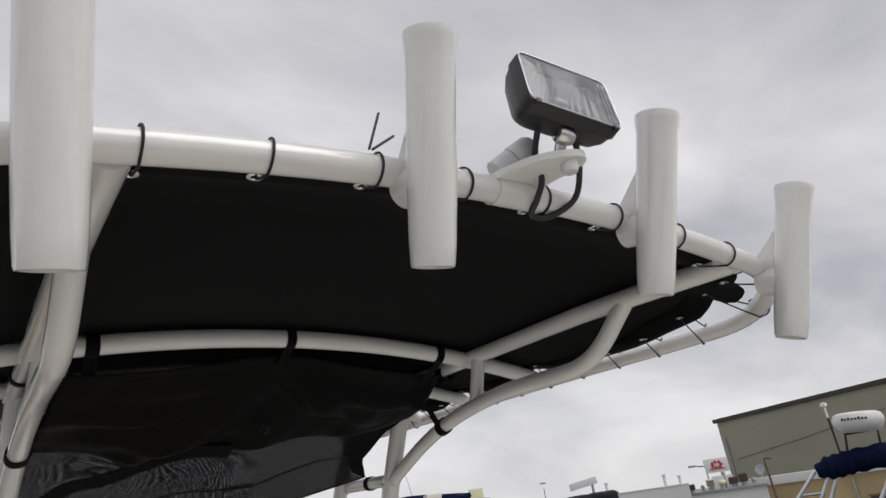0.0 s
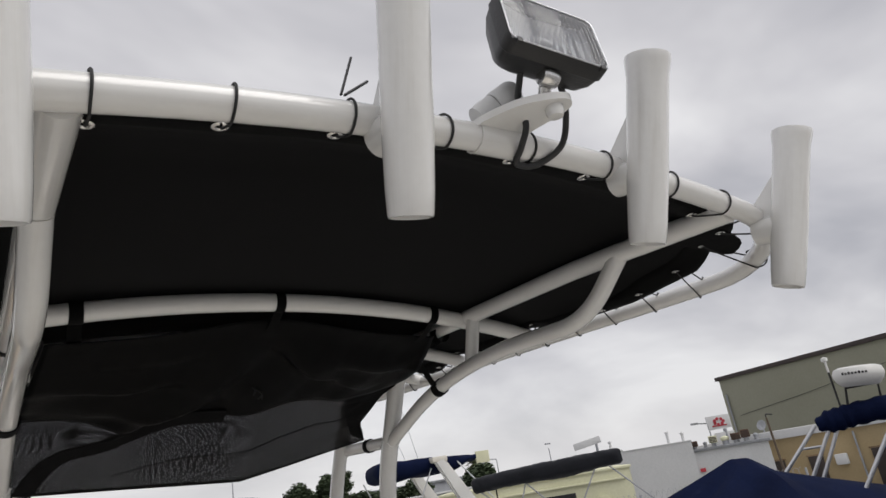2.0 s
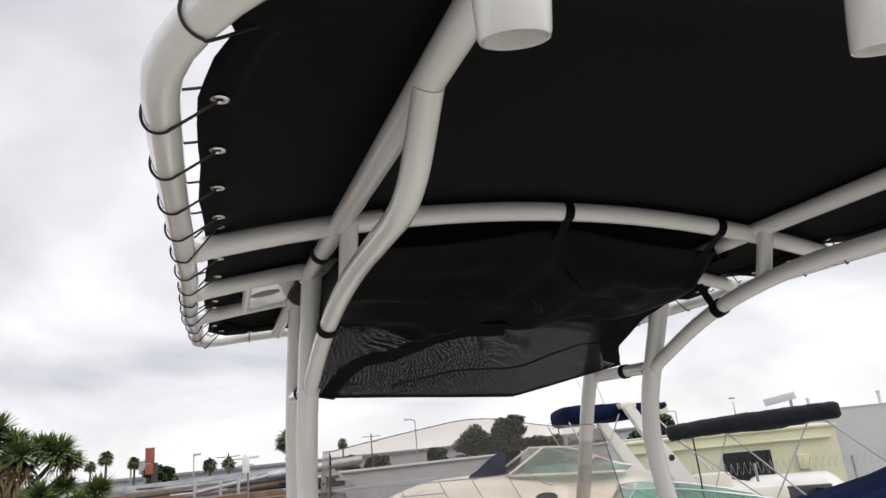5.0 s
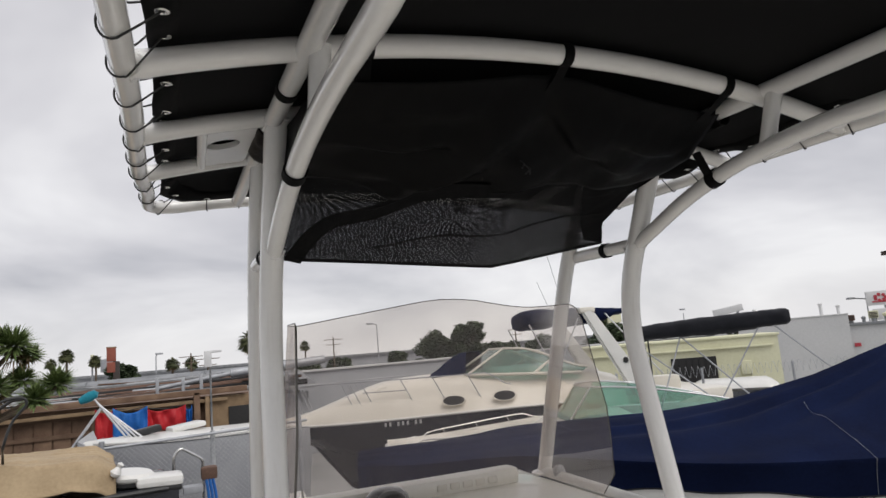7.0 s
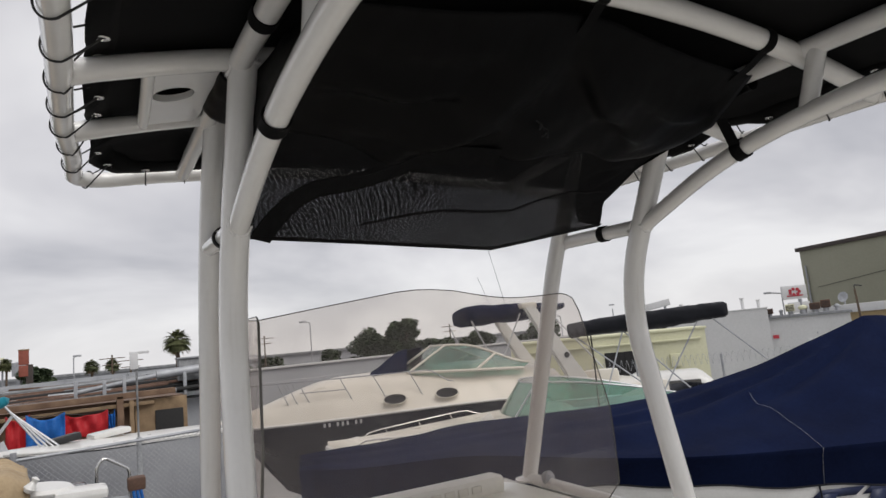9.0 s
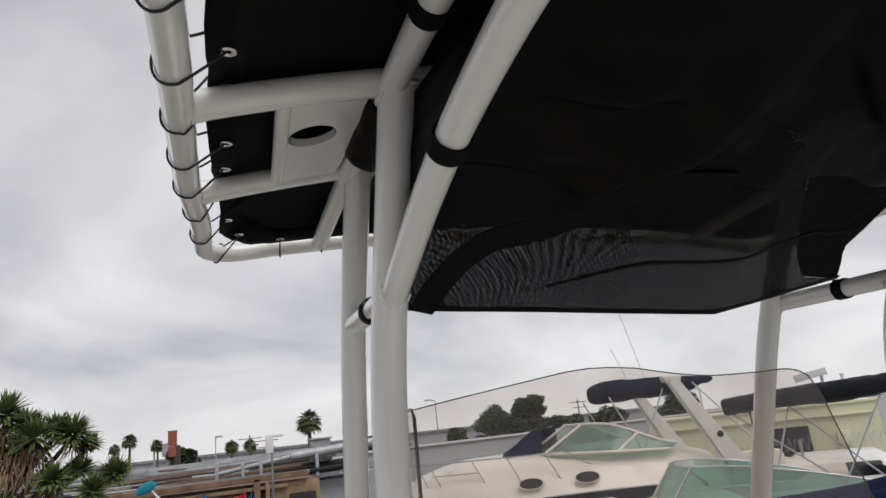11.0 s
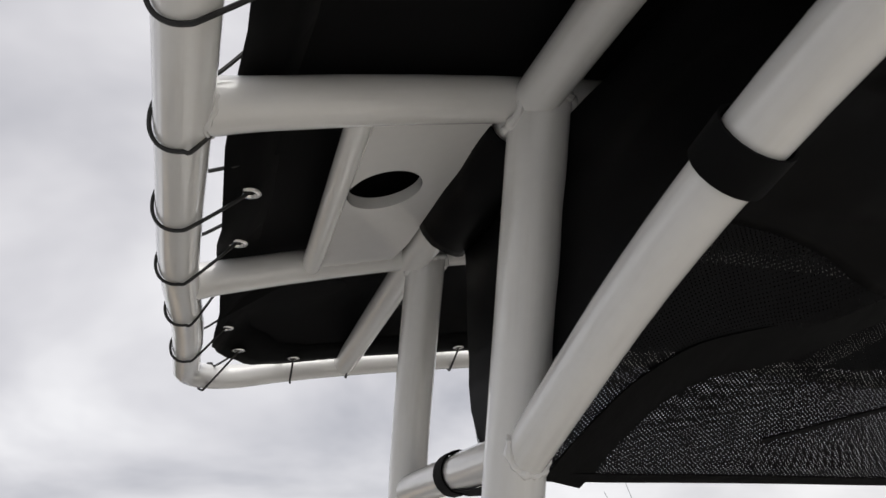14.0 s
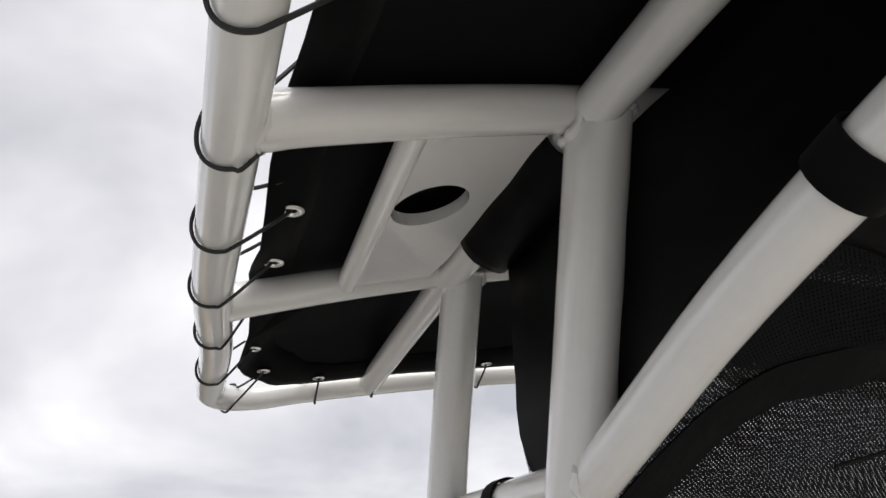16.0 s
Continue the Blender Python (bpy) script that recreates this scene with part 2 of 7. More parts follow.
GELWHITE = rough_mat("white_gelcoat", (0.66, 0.65, 0.62), (0.76, 0.75, 0.72), 0.3, 3, 60, 0.03, coat=0.3)
DECKWHITE = rough_mat("white_nonskid", (0.73, 0.695, 0.63), (0.80, 0.765, 0.70), 0.55, 3, 220, 0.3)
# grey that carries the shade on the skiff's side
GELSHADE = rough_mat("shade_grey_gelcoat", (0.27, 0.275, 0.29), (0.36, 0.365, 0.38), 0.5, 2, 40, 0.05)
GELDARK = rough_mat("charcoal_gelcoat", (0.022, 0.024, 0.030), (0.035, 0.037, 0.045), 0.25, 2, 60, 0.03, coat=0.4)
NAVY = cloth_mat("navy_canvas", (0.0029, 0.0058, 0.0230), (0.0062, 0.0116, 0.041), 500, 0.8, 0.6, 2.2, 0.0, spec=0.06)
NAVYPAINT = rough_mat("navy_paint", (0.012, 0.02, 0.06), (0.018, 0.028, 0.08), 0.4, 5, 60, 0.02)
DARKCANVAS = cloth_mat("charcoal_canvas", (0.008, 0.009, 0.012), (0.016, 0.017, 0.022), 500, 0.85, 0.6, 4, 0.1)
TAN = cloth_mat("tan_tarp", (0.30, 0.22, 0.13), (0.42, 0.32, 0.20), 300, 0.8, 0.8, 3, 0.1)
TARPBLUE = cloth_mat("blue_tarp", (0.012, 0.10, 0.36), (0.03, 0.16, 0.48), 300, 0.5, 0.8, 4, 0.0)
TARPRED = cloth_mat("red_tarp", (0.36, 0.012, 0.02), (0.50, 0.03, 0.035), 300, 0.5, 0.8, 4, 0.0)
TEAL = cloth_mat("teal_cloth", (0.01, 0.16, 0.22), (0.02, 0.24, 0.32), 300, 0.8, 0.6, 8, 0.1)
CONCRETE = rough_mat("worn_concrete", (0.21, 0.209, 0.205), (0.32, 0.318, 0.312), 0.9, 0.6, 40, 0.4)
OLIVE = rough_mat("olive_wall", (0.262, 0.262, 0.198), (0.305, 0.303, 0.235), 0.85, 0.25, 8, 0.1)
BROWN = rough_mat("brown_trim", (0.03, 0.022, 0.02), (0.05, 0.036, 0.03), 0.6, 2, 30, 0.1)
OCHRE = rough_mat("ochre_stucco", (0.36, 0.275, 0.15), (0.45, 0.345, 0.195), 0.85, 0.5, 15, 0.2)
PALEWALL = rough_mat("pale_wall", (0.52, 0.525, 0.525), (0.62, 0.62, 0.62), 0.8, 0.4, 12, 0.1)
YELLOWWALL = rough_mat("pale_yellow_wall", (0.60, 0.59, 0.40), (0.70, 0.69, 0.50), 0.8, 0.4, 12, 0.1)
ROOFGREY = rough_mat("weathered_roof_metal", (0.13, 0.137, 0.145), (0.29, 0.30, 0.31), 0.6, 1.6, 25, 0.2)
PIPEGREY = rough_mat("galvanised_pipe", (0.30, 0.31, 0.33), (0.46, 0.47, 0.49), 0.5, 4, 60, 0.1, metal=0.4)
OLDPIPE = rough_mat("weathered_pipe", (0.12, 0.125, 0.13), (0.34, 0.345, 0.35), 0.7, 3, 40, 0.2, per_object=0.7)
WALLGREY = rough_mat("grey_wall", (0.30, 0.31, 0.33), (0.38, 0.39, 0.41), 0.8, 0.7, 20, 0.1)
WOOD = rough_mat("weathered_wood", (0.11, 0.062, 0.038), (0.22, 0.14, 0.09), 0.8, 4, 60, 0.4, per_object=0.25)
WOODPALE = rough_mat("pale_timber", (0.19, 0.125, 0.07), (0.33, 0.23, 0.135), 0.8, 5, 60, 0.4, per_object=0.15)
BARK = rough_mat("bark", (0.07, 0.05, 0.035), (0.16, 0.12, 0.085), 0.9, 8, 60, 0.8)
YUCCA = rough_mat("yucca_leaf", (0.06, 0.10, 0.028), (0.18, 0.23, 0.08), 0.5, 6, 40, 0.1)
DRYLEAF = rough_mat("dry_leaf", (0.12, 0.08, 0.04), (0.24, 0.17, 0.09), 0.8, 6, 40, 0.1)
LEAF = rough_mat("dark_leaf", (0.028, 0.046, 0.020), (0.068, 0.095, 0.042), 0.7, 0.4, 4, 0.1)
PALMLEAF = rough_mat("palm_leaf", (0.045, 0.060, 0.024), (0.12, 0.125, 0.05), 0.6, 0.6, 8, 0.1)
BRICKRED = rough_mat("red_tower_paint", (0.20, 0.055, 0.035), (0.30, 0.09, 0.06), 0.8, 0.4, 5, 0.1)
SIGNWHITE = rough_mat("sign_white", (0.62, 0.62, 0.62), (0.70, 0.70, 0.70), 0.5, 1, 10, 0.02)
SIGNRED = rough_mat("sign_red", (0.42, 0.03, 0.05), (0.5, 0.05, 0.07), 0.5, 1, 10, 0.02)
DARK = rough_mat("dark_interior", (0.012, 0.012, 0.013), (0.025, 0.024, 0.023), 0.8, 1, 20, 0.1)
DUMPBLUE = rough_mat("blue_steel_paint", (0.01, 0.07, 0.22), (0.02, 0.11, 0.30), 0.5, 2, 20, 0.1)
RUST = rough_mat("worn_rust", (0.09, 0.05, 0.035), (0.16, 0.09, 0.06), 0.8, 6, 60, 0.3)


# ---- mesh helpers ----
ABOARD = False  # whether what is built belongs to the boat, which stands at PLACE


def part(name, bm, material, parent=None, label="", smooth=True):
    """Links a bmesh as one mesh object, under a thing or part where one is given."""
    bmesh.ops.recalc_face_normals(bm, faces=bm.faces)
    if ABOARD:
        bmesh.ops.transform(bm, matrix=PLACE, verts=bm.verts)
    me = bpy.data.meshes.new(name)
    bm.to_mesh(me)
    bm.free()
    for mt in (material if isinstance(material, (list, tuple)) else [material]):
        me.materials.append(mt)
    if smooth:
        me.polygons.foreach_set("use_smooth", [True] * len(me.polygons))
        me.set_sharp_from_angle(angle=radians(40))
    ob = new(name, me)
    if parent is not None:
        ob.parent = parent
        ob.matrix_parent_inverse = parent.matrix_basis.inverted()
    if label:
        ob["label"] = label
    return ob


def same_part(ob, m, parent):
    """Another object on the same mesh, at the pose m."""
    o = new(ob.name.split(".")[0], ob.data)
    o.matrix_basis = PLACE @ m @ PLACE.inverted() if ABOARD else m
    o.parent = parent
    o.matrix_parent_inverse = parent.matrix_basis.inverted()
    return o


def thing(name, at, label, category, group="", turn=0.0):
    e = new(name)
    e.empty_display_size = 0.05
    e.matrix_basis = pose(*(PLACE @ Vector(at) if ABOARD else at), 0, 0, turn)
    return tagged(e, label, category, group)


def rounded(pts, radius, steps=8):
    """A polyline with its inner corners rounded (one radius or one for each inner corner)."""
    pts = [Vector(p) for p in pts]
    out = [pts[0]]
    for i in range(1, len(pts) - 1):
        a, b, c = pts[i - 1], pts[i], pts[i + 1]
        r = radius[i - 1] if isinstance(radius, (list, tuple)) else radius
        u, v = (a - b), (c - b)
        cut = min(r, u.length * 0.49, v.length * 0.49)
        p, q = b + u.normalized() * cut, b + v.normalized() * cut
        for k in range(steps + 1):
            t = k / steps
            out.append((1 - t) ** 2 * p + 2 * t * (1 - t) * b + t * t * q)
    out.append(pts[-1])
    return out


def spline(pts, n=8):
    """Catmull-Rom through the points."""
    p = [Vector(q) for q in pts]
    p = [2 * p[0] - p[1]] + p + [2 * p[-1] - p[-2]]
    out = []
    for i in range(1, len(p) - 2):
        for k in range(n):
            t = k / n
            a, b, c, d = p[i - 1], p[i], p[i + 1], p[i + 2]
            out.append(0.5 * (2 * b + (c - a) * t + (2 * a - 5 * b + 4 * c - d) * t * t + (3 * b - a - 3 * c + d) * t ** 3))
    out.append(p[-2])
    return out


def add_tube(bm, pts, r, seg=16, closed=False, caps=True, flat=1.0):
    """Sweeps a ring along the points. r: a radius, or one a point. flat: squeezes the ring's second axis."""
    pts = [Vector(p) for p in pts]
    n = len(pts)
    rs = r if isinstance(r, (list, tuple)) else [r] * n
    tang = []
    for i in range(n):
        a = pts[(i - 1) % n] if closed or i > 0 else pts[i]
        b = pts[(i + 1) % n] if closed or i < n - 1 else pts[i]
        tang.append((b - a).normalized())
    ref = Vector((0, 0, 1)) if abs(tang[0].z) < 0.9 else Vector((1, 0, 0))
    side = tang[0].cross(ref).normalized()
    rings = []
    for i in range(n):
        if i:
            side = (side - tang[i] * side.dot(tang[i])).normalized()
        upv = side.cross(tang[i])
        rings.append([bm.verts.new(pts[i] + (side * math.cos(2 * math.pi * k / seg) + upv * flat * math.sin(2 * math.pi * k / seg)) * rs[i]) for k in range(seg)])
    lay = bm.loops.layers.uv.get("UVMap") or bm.loops.layers.uv.new("UVMap")
    run = [0.0]
    for i in range(n):
        run.append(run[-1] + (pts[(i + 1) % n] - pts[i]).length)
    turn = 2 * math.pi * rs[n // 2] / seg
    for i in range(n if closed else n - 1):
        a, b = rings[i], rings[(i + 1) % n]
        for k in range(seg):
            fc = bm.faces.new((a[k], a[(k + 1) % seg], b[(k + 1) % seg], b[k]))
            for lp, (du, dv) in zip(fc.loops, ((k, i), (k + 1, i), (k + 1, i + 1), (k, i + 1))):
                lp[lay].uv = (du * turn, run[dv])
    if caps and not closed:
        bm.faces.new(rings[0]); bm.faces.new(rings[-1])
    return rings


def tube(pts, r, seg=16, closed=False, caps=True, flat=1.0):
    bm = bmesh.new()
    add_tube(bm, pts, r, seg, closed, caps, flat)
    return bm


def add_box(bm, lo, hi, bevel=0.0, m=None):
    ret = bmesh.ops.create_cube(bm, size=1.0)
    vs = ret["verts"]
    size = [hi[i] - lo[i] for i in range(3)]
    cen = [(hi[i] + lo[i]) / 2 for i in range(3)]
    for v in vs:
        v.co = Vector((v.co.x * size[0] + cen[0], v.co.y * size[1] + cen[1], v.co.z * size[2] + cen[2]))
    if bevel:
        es = {e for v in vs for e in v.link_edges}
        ret = bmesh.ops.bevel(bm, geom=list(es), offset=bevel, segments=2, affect="EDGES", profile=0.6)
        vs = list({v for f in ret["faces"] for v in f.verts} | {v for v in vs if v.is_valid})
    if m is not None:
        for v in vs:
            v.co = m @ v.co
    return vs


def box(lo, hi, bevel=0.0, m=None):
    bm = bmesh.new()
    add_box(bm, lo, hi, bevel, m)
    return bm


def grid_mesh(f, nu, nv, uv=None):
    """A sheet f(u, v), u and v from 0 to 1; uv: gives map coordinates in metres."""
    bm = bmesh.new()
    vs = [[bm.verts.new(f(i / nu, j / nv)) for j in range(nv + 1)] for i in range(nu + 1)]
    lay = bm.loops.layers.uv.new("UVMap") if uv else None
    for i in range(nu):
        for j in range(nv):
            fc = bm.faces.new((vs[i][j], vs[i + 1][j], vs[i + 1][j + 1], vs[i][j + 1]))
            if uv:
                for lp, (a, b) in zip(fc.loops, ((i, j), (i + 1, j), (i + 1, j + 1), (i, j + 1))):
                    lp[lay].uv = uv(a / nu, b / nv)
    return bm


def thicken(ob, t):
    md = ob.modifiers.new("thick", "SOLIDIFY")
    md.thickness, md.offset = t, 0.0
    return ob


def lathe(profile, seg=24, m=None):
    """Turns (radius, height) points about z."""
    bm = bmesh.new()
    rings = []
    for r, z in profile:
        ring = [bm.verts.new((r * math.cos(2 * math.pi * k / seg), r * math.sin(2 * math.pi * k / seg), z)) for k in range(seg)]
        rings.append(ring)
    lay = bm.loops.layers.uv.new("UVMap")
    wide = 2 * math.pi * max(r for r, z in profile) / seg
    for (a, pa), (b, pb) in zip(zip(rings, profile), zip(rings[1:], profile[1:])):
        for k in range(seg):
            fc = bm.faces.new((a[k], a[(k + 1) % seg], b[(k + 1) % seg], b[k]))
            for lp, (du, dv) in zip(fc.loops, ((k, pa[1]), (k + 1, pa[1]), (k + 1, pb[1]), (k, pb[1]))):
                lp[lay].uv = (du * wide, dv)
    closed = profile[0] == profile[-1]
    if profile[0][0] > 1e-6 and not closed:
        bm.faces.new(rings[0])
    if profile[-1][0] > 1e-6 and not closed:
        bm.faces.new(rings[-1])
    bmesh.ops.remove_doubles(bm, verts=bm.verts, dist=1e-6)
    if m is not None:
        bmesh.ops.transform(bm, matrix=m, verts=bm.verts)
    return bm


def placed(bm, m):
    bmesh.ops.transform(bm, matrix=m, verts=bm.verts)
    return bm


def lerp(a, b, t):
    return a + (b - a) * t


def smooth01(t):
    t = max(0.0, min(1.0, t))
    return t * t * (3 - 2 * t)


# ---- ground ----
GZ = -0.7
tagged(part("ground", grid_mesh(lambda u, v: (-400 + 800 * u, -400 + 800 * v, GZ), 4, 4), CONCRETE), "pale worn concrete of a boat storage yard", "ground", kind="structure")

# ---- the boat's T-top ----
ABOARD = True
CX, RW = 0.52, 0.80
AFT, FRONT = 0.697, 2.602
R1, R2, R3 = 0.0193, 0.0215, 0.025


def crown(x):
    return 1 - ((x - CX) / 0.8) ** 2


def rail_z(x, y):
    aft, front = 2.9495 + 0.090 * crown(x), 2.946 + 0.055 * crown(x)
    return lerp(aft, front, smooth01((y - 0.9) / 1.3))


def bar_z(x):
    return 2.948 + 0.102 * crown(x)


def rail_outline(inset=0.0, ra=0.25, rf=0.09, n=10):
    """Plan of the rounded top frame, as (x, y) points; inset moves it inwards."""
    x0, x1, y0, y1 = CX - RW + inset, CX + RW - inset, AFT + inset, FRONT - inset
    ra, rf = max(ra - inset * 0.4, 0.02), max(rf + inset * 0.3, 0.02)
    pts = []
    for cx, cy, r, a0 in ((x0 + ra, y0 + ra, ra, 180), (x1 - ra, y0 + ra, ra, 270), (x1 - rf, y1 - rf, rf, 0), (x0 + rf, y1 - rf, rf, 90)):
        for k in range(n + 1):
            a = radians(a0 + 90 * k / n)
            pts.append((cx + r * math.cos(a), cy + r * math.sin(a)))
    full = []
    for i, p in enumerate(pts):
        q = pts[(i + 1) % len(pts)]
        full.append(p)
        d = math.dist(p, q)
        for k in range(1, int(d / 0.06)):
            t = k / int(d / 0.06)
            full.append((lerp(p[0], q[0], t), lerp(p[1], q[1], t)))
    bent = []
    for x, y in full:
        x += 0.016 * (1 if x > CX else -1) * smooth01((1.7 - y) / 0.7) * smooth01((y - 0.7) / 0.25)
        if x < CX:
            side = smooth01((-0.1 - x) / 0.1)
            x += (0.003 * smooth01((y - 1.5) / 0.3) + 0.016 * smooth01((y - 2.10) / 0.3)) * side
            y += 0.008 * side * smooth01((y - 2.3) / 0.2)
        bent.append((x, y))
    return bent


def rail_r(y):
    return lerp(R1, 0.0195, smooth01((y - 1.1) / 0.6))


frame_thing = thing("t_top_frame", (CX, 1.6, 2.0), "white powder-coated aluminium tube frame standing over the helm console", "boat frame")
part("top_rail", tube([(x, y, rail_z(x, y)) for x, y in rail_outline()], [rail_r(y) for x, y in rail_outline()], 24, closed=True), WHITE, frame_thing)


def crossbar(y, r=R2, x0=CX - RW, x1=CX + RW, drop=0.0):
    n = 24
    xs = [x0, x0 + 0.012, x0 + 0.022, x0 + 0.034] + [lerp(x0 + 0.05, x1 - 0.05, i / n) for i in range(n + 1)] + [x1 - 0.034, x1 - 0.022, x1 - 0.012, x1]
    flare = [r * 0.95, r * 1.0, r * 1.07, r * 1.02]
    rs = flare + [r] * (n + 1) + flare[::-1]
    return tube([(x, y, bar_z(x) - drop) for x in xs], rs, 28)


part("crossbar", crossbar(1.533), WHITE, frame_thing)
part("crossbar", crossbar(1.891, R3 * 0.80, drop=-0.0026), WHITE, frame_thing)
part("crossbar", crossbar(2.208, R3 * 0.78, drop=-0.0024), WHITE, frame_thing)
LX, RX = -0.006, 1.046
ARMS = []
for sx in (LX, RX):
    inw = 0.0
    zb = bar_z(sx) - (0.008 if sx < CX else -0.006)
    spine_x = sx
    sx = sx + (0.016 if sx < CX else 0.0)
    part("lengthwise_tube", tube([(spine_x, AFT + 0.01, rail_z(sx, AFT) - 0.004), (spine_x, 1.1, zb), (spine_x, 1.6, zb), (spine_x, 2.2, zb), (spine_x, FRONT - 0.01, rail_z(sx, FRONT) - 0.002)], [R2, R2, R2 * 0.97, R2 * 0.88, R2 * 0.88], 20), WHITE, frame_thing)
    dx = 0.006 if sx < CX else 0.0
    ax, az = (-0.014, -0.010) if sx < CX else (-0.004, -0.001)
    arm = rounded([(spine_x, 0.965, zb - 0.008), (sx - 0.004 + 0.4 * ax, 1.085, 2.893 + 0.4 * az), (sx + dx + ax, 1.46, 2.897 + az), (sx + dx + ax, 1.74, 2.846 + az), (sx + 0.3 * ax, 2.04, 2.718 + 0.5 * az)], [0.08, 0.3, 0.16], 8)
    ARMS.append(arm)
    part("arm", tube(arm, R2 * 0.91, 24), WHITE, frame_thing)
    part("strut", tube([(sx, 1.49, zb), (sx, 1.53, 2.89)], R2 * 0.86, 16), WHITE, frame_thing)
    lx = sx - (0.007 if sx < CX else 0.0)
    aft_leg = rounded([(lx, 1.882, zb + 0.004), (lx, 2.095, 2.56), (sx + (0.012 if sx > CX else -0.022), 1.98, 2.0), (sx + (0.05 if sx > CX else -0.06), 1.76, 0.92)], [0.16, 0.3], 10)
    part("leg", tube(aft_leg, R3 * 1.08, 24), WHITE, frame_thing)
    ix = 0.012 if sx < CX else -0.056
    fore_leg = rounded([(sx, 2.198, zb + 0.004), (sx - (0.02 if sx > CX else 0.0), 2.345, 2.738), (sx + ix, 2.555, 2.015)], [0.2], 10)
    part("leg", tube(fore_leg, R3 * 0.97, 24), WHITE, frame_thing)
    part("leg_brace", tube([(sx, 2.0, 2.735), (sx, 2.33, 2.738)], R2 * 0.9, 16), WHITE, frame_thing)
    part("foot_flange", lathe([(0.045, 0), (0.045, 0.006), (0.03, 0.012), (R3, 0.014)], 20, pose(sx + ix, 2.555, 2.012)), WHITE, frame_thing)


def bead(c, ax, r, oc, oax, reach, size=0.0034):
    """A lumpy weld round a tube (point c, direction ax, radius r) where it leaves another tube."""
    c, ax, oc, oax = Vector(c), Vector(ax).normalized(), Vector(oc), Vector(oax).normalized()
    s = ax.cross(Vector((0.3, 0.2, 1))).normalized()
    u = s.cross(ax)
    pts, n = [], 48
    for k in range(n):
        p0 = c + (s * math.cos(2 * math.pi * k / n) + u * math.sin(2 * math.pi * k / n)) * r
        h = 0.0
        while h < 0.12:
            p = p0 + ax * h
            d = p - oc
            if (d - oax * d.dot(oax)).length >= reach:
                break
            h += 0.001
        pts.append(p0 + ax * h)
    rs = [size * (1 + 0.45 * noise.noise(p * 90) + 0.25 * math.sin(k * 1.6)) for k, p in enumerate(pts)]
    part("weld_bead", tube(pts, rs, 8, closed=True), WHITE, frame_thing)


for sgn in (-1, 1):
    xr = CX + sgn * (RW - 0.003)
    for by, br_ in ((1.533, R2), (1.891, R3 * 0.80), (2.208, R3 * 0.78)):
        bead((xr, by, bar_z(xr) + (0.0025 if by > 1.6 else 0.0)), (-sgn, 0, 0.255), br_ * 1.02, (xr, by, rail_z(xr, by)), (0, 1, 0), rail_r(by), 0.0022)
for k, sx in enumerate((LX + 0.016, RX)):
    zb = bar_z(sx) - (0.008 if sx < CX else -0.006)
    lx = sx - (0.007 if sx < CX else 0.0)
    slope = 0.204 * (CX - sx) / 0.64
    leg0, leg1 = Vector((lx, 1.882, zb + 0.004)), Vector((lx, 2.095, 2.56))
    fore0, fore1 = Vector((sx, 2.198, zb + 0.004)), Vector((sx - (0.02 if sx > CX else 0.0), 2.345, 2.738))
    bead(leg0, leg1 - leg0, R3 * 1.08, (lx, 1.891, bar_z(lx)), (1, 0, slope), R3 * 0.92, 0.005)
    bead(fore0, fore1 - fore0, R3 * 0.97, (sx, 2.208, bar_z(sx)), (1, 0, slope), R3 * 0.9, 0.004)
    bead(ARMS[k][-1], ARMS[k][-2] - ARMS[k][-1], R2 * 0.91, leg0, leg1 - leg0, R3 * 1.08)
    bead((sx, 2.0, 2.736), (0, 1, 0), R2 * 0.9, leg0, leg1 - leg0, R3 * 1.08)
    bead((sx, 2.335, 2.738), (0, -1, 0), R2 * 0.9, fore0, fore1 - fore0, R3 * 0.97)


def speaker_plate():
    """A flat plate between two bars, with a round opening through it."""
    bm = bmesh.new()
    x0, x1, y0, y1 = -0.138, -0.030, 1.886, 2.2
    cx, cy, r, n = -0.0965, 2.018, 0.0365, 40
    lvl = []
    for dz in (0.0, 0.013):
        hole, edge = [], []
        for k in range(n):
            a = 2 * math.pi * k / n
            c, s = math.cos(a), math.sin(a)
            hole.append((cx + r * c, cy + r * s))
            t = min(((x1 if c > 0 else x0) - cx) / c if abs(c) > 1e-6 else 9, ((y1 if s > 0 else y0) - cy) / s if abs(s) > 1e-6 else 9)
            edge.append((cx + t * c, cy + t * s))
        lvl.append([[bm.verts.new((x, y, bar_z(x) - 0.009 + dz)) for x, y in ring] for ring in (hole, edge)])
    for k in range(n):
        j = (k + 1) % n
        for i in (0, 1):
            bm.faces.new((lvl[i][0][k], lvl[i][0][j], lvl[i][1][j], lvl[i][1][k]))
        bm.faces.new((lvl[0][0][k], lvl[0][0][j], lvl[1][0][j], lvl[1][0][k]))
        bm.faces.new((lvl[0][1][k], lvl[0][1][j], lvl[1][1][j], lvl[1][1][k]))
    return bm


part("speaker_plate", speaker_plate(), WHITE, frame_thing, "white plate with a round speaker opening")
part("plate_edge_tube", tube([(-0.149, 1.89, bar_z(-0.149) - 0.003), (-0.134, 2.205, bar_z(-0.134) - 0.003)], 0.0115, 14), WHITE, frame_thing)

# ---- rod holders ----
ROD_H = 0.285


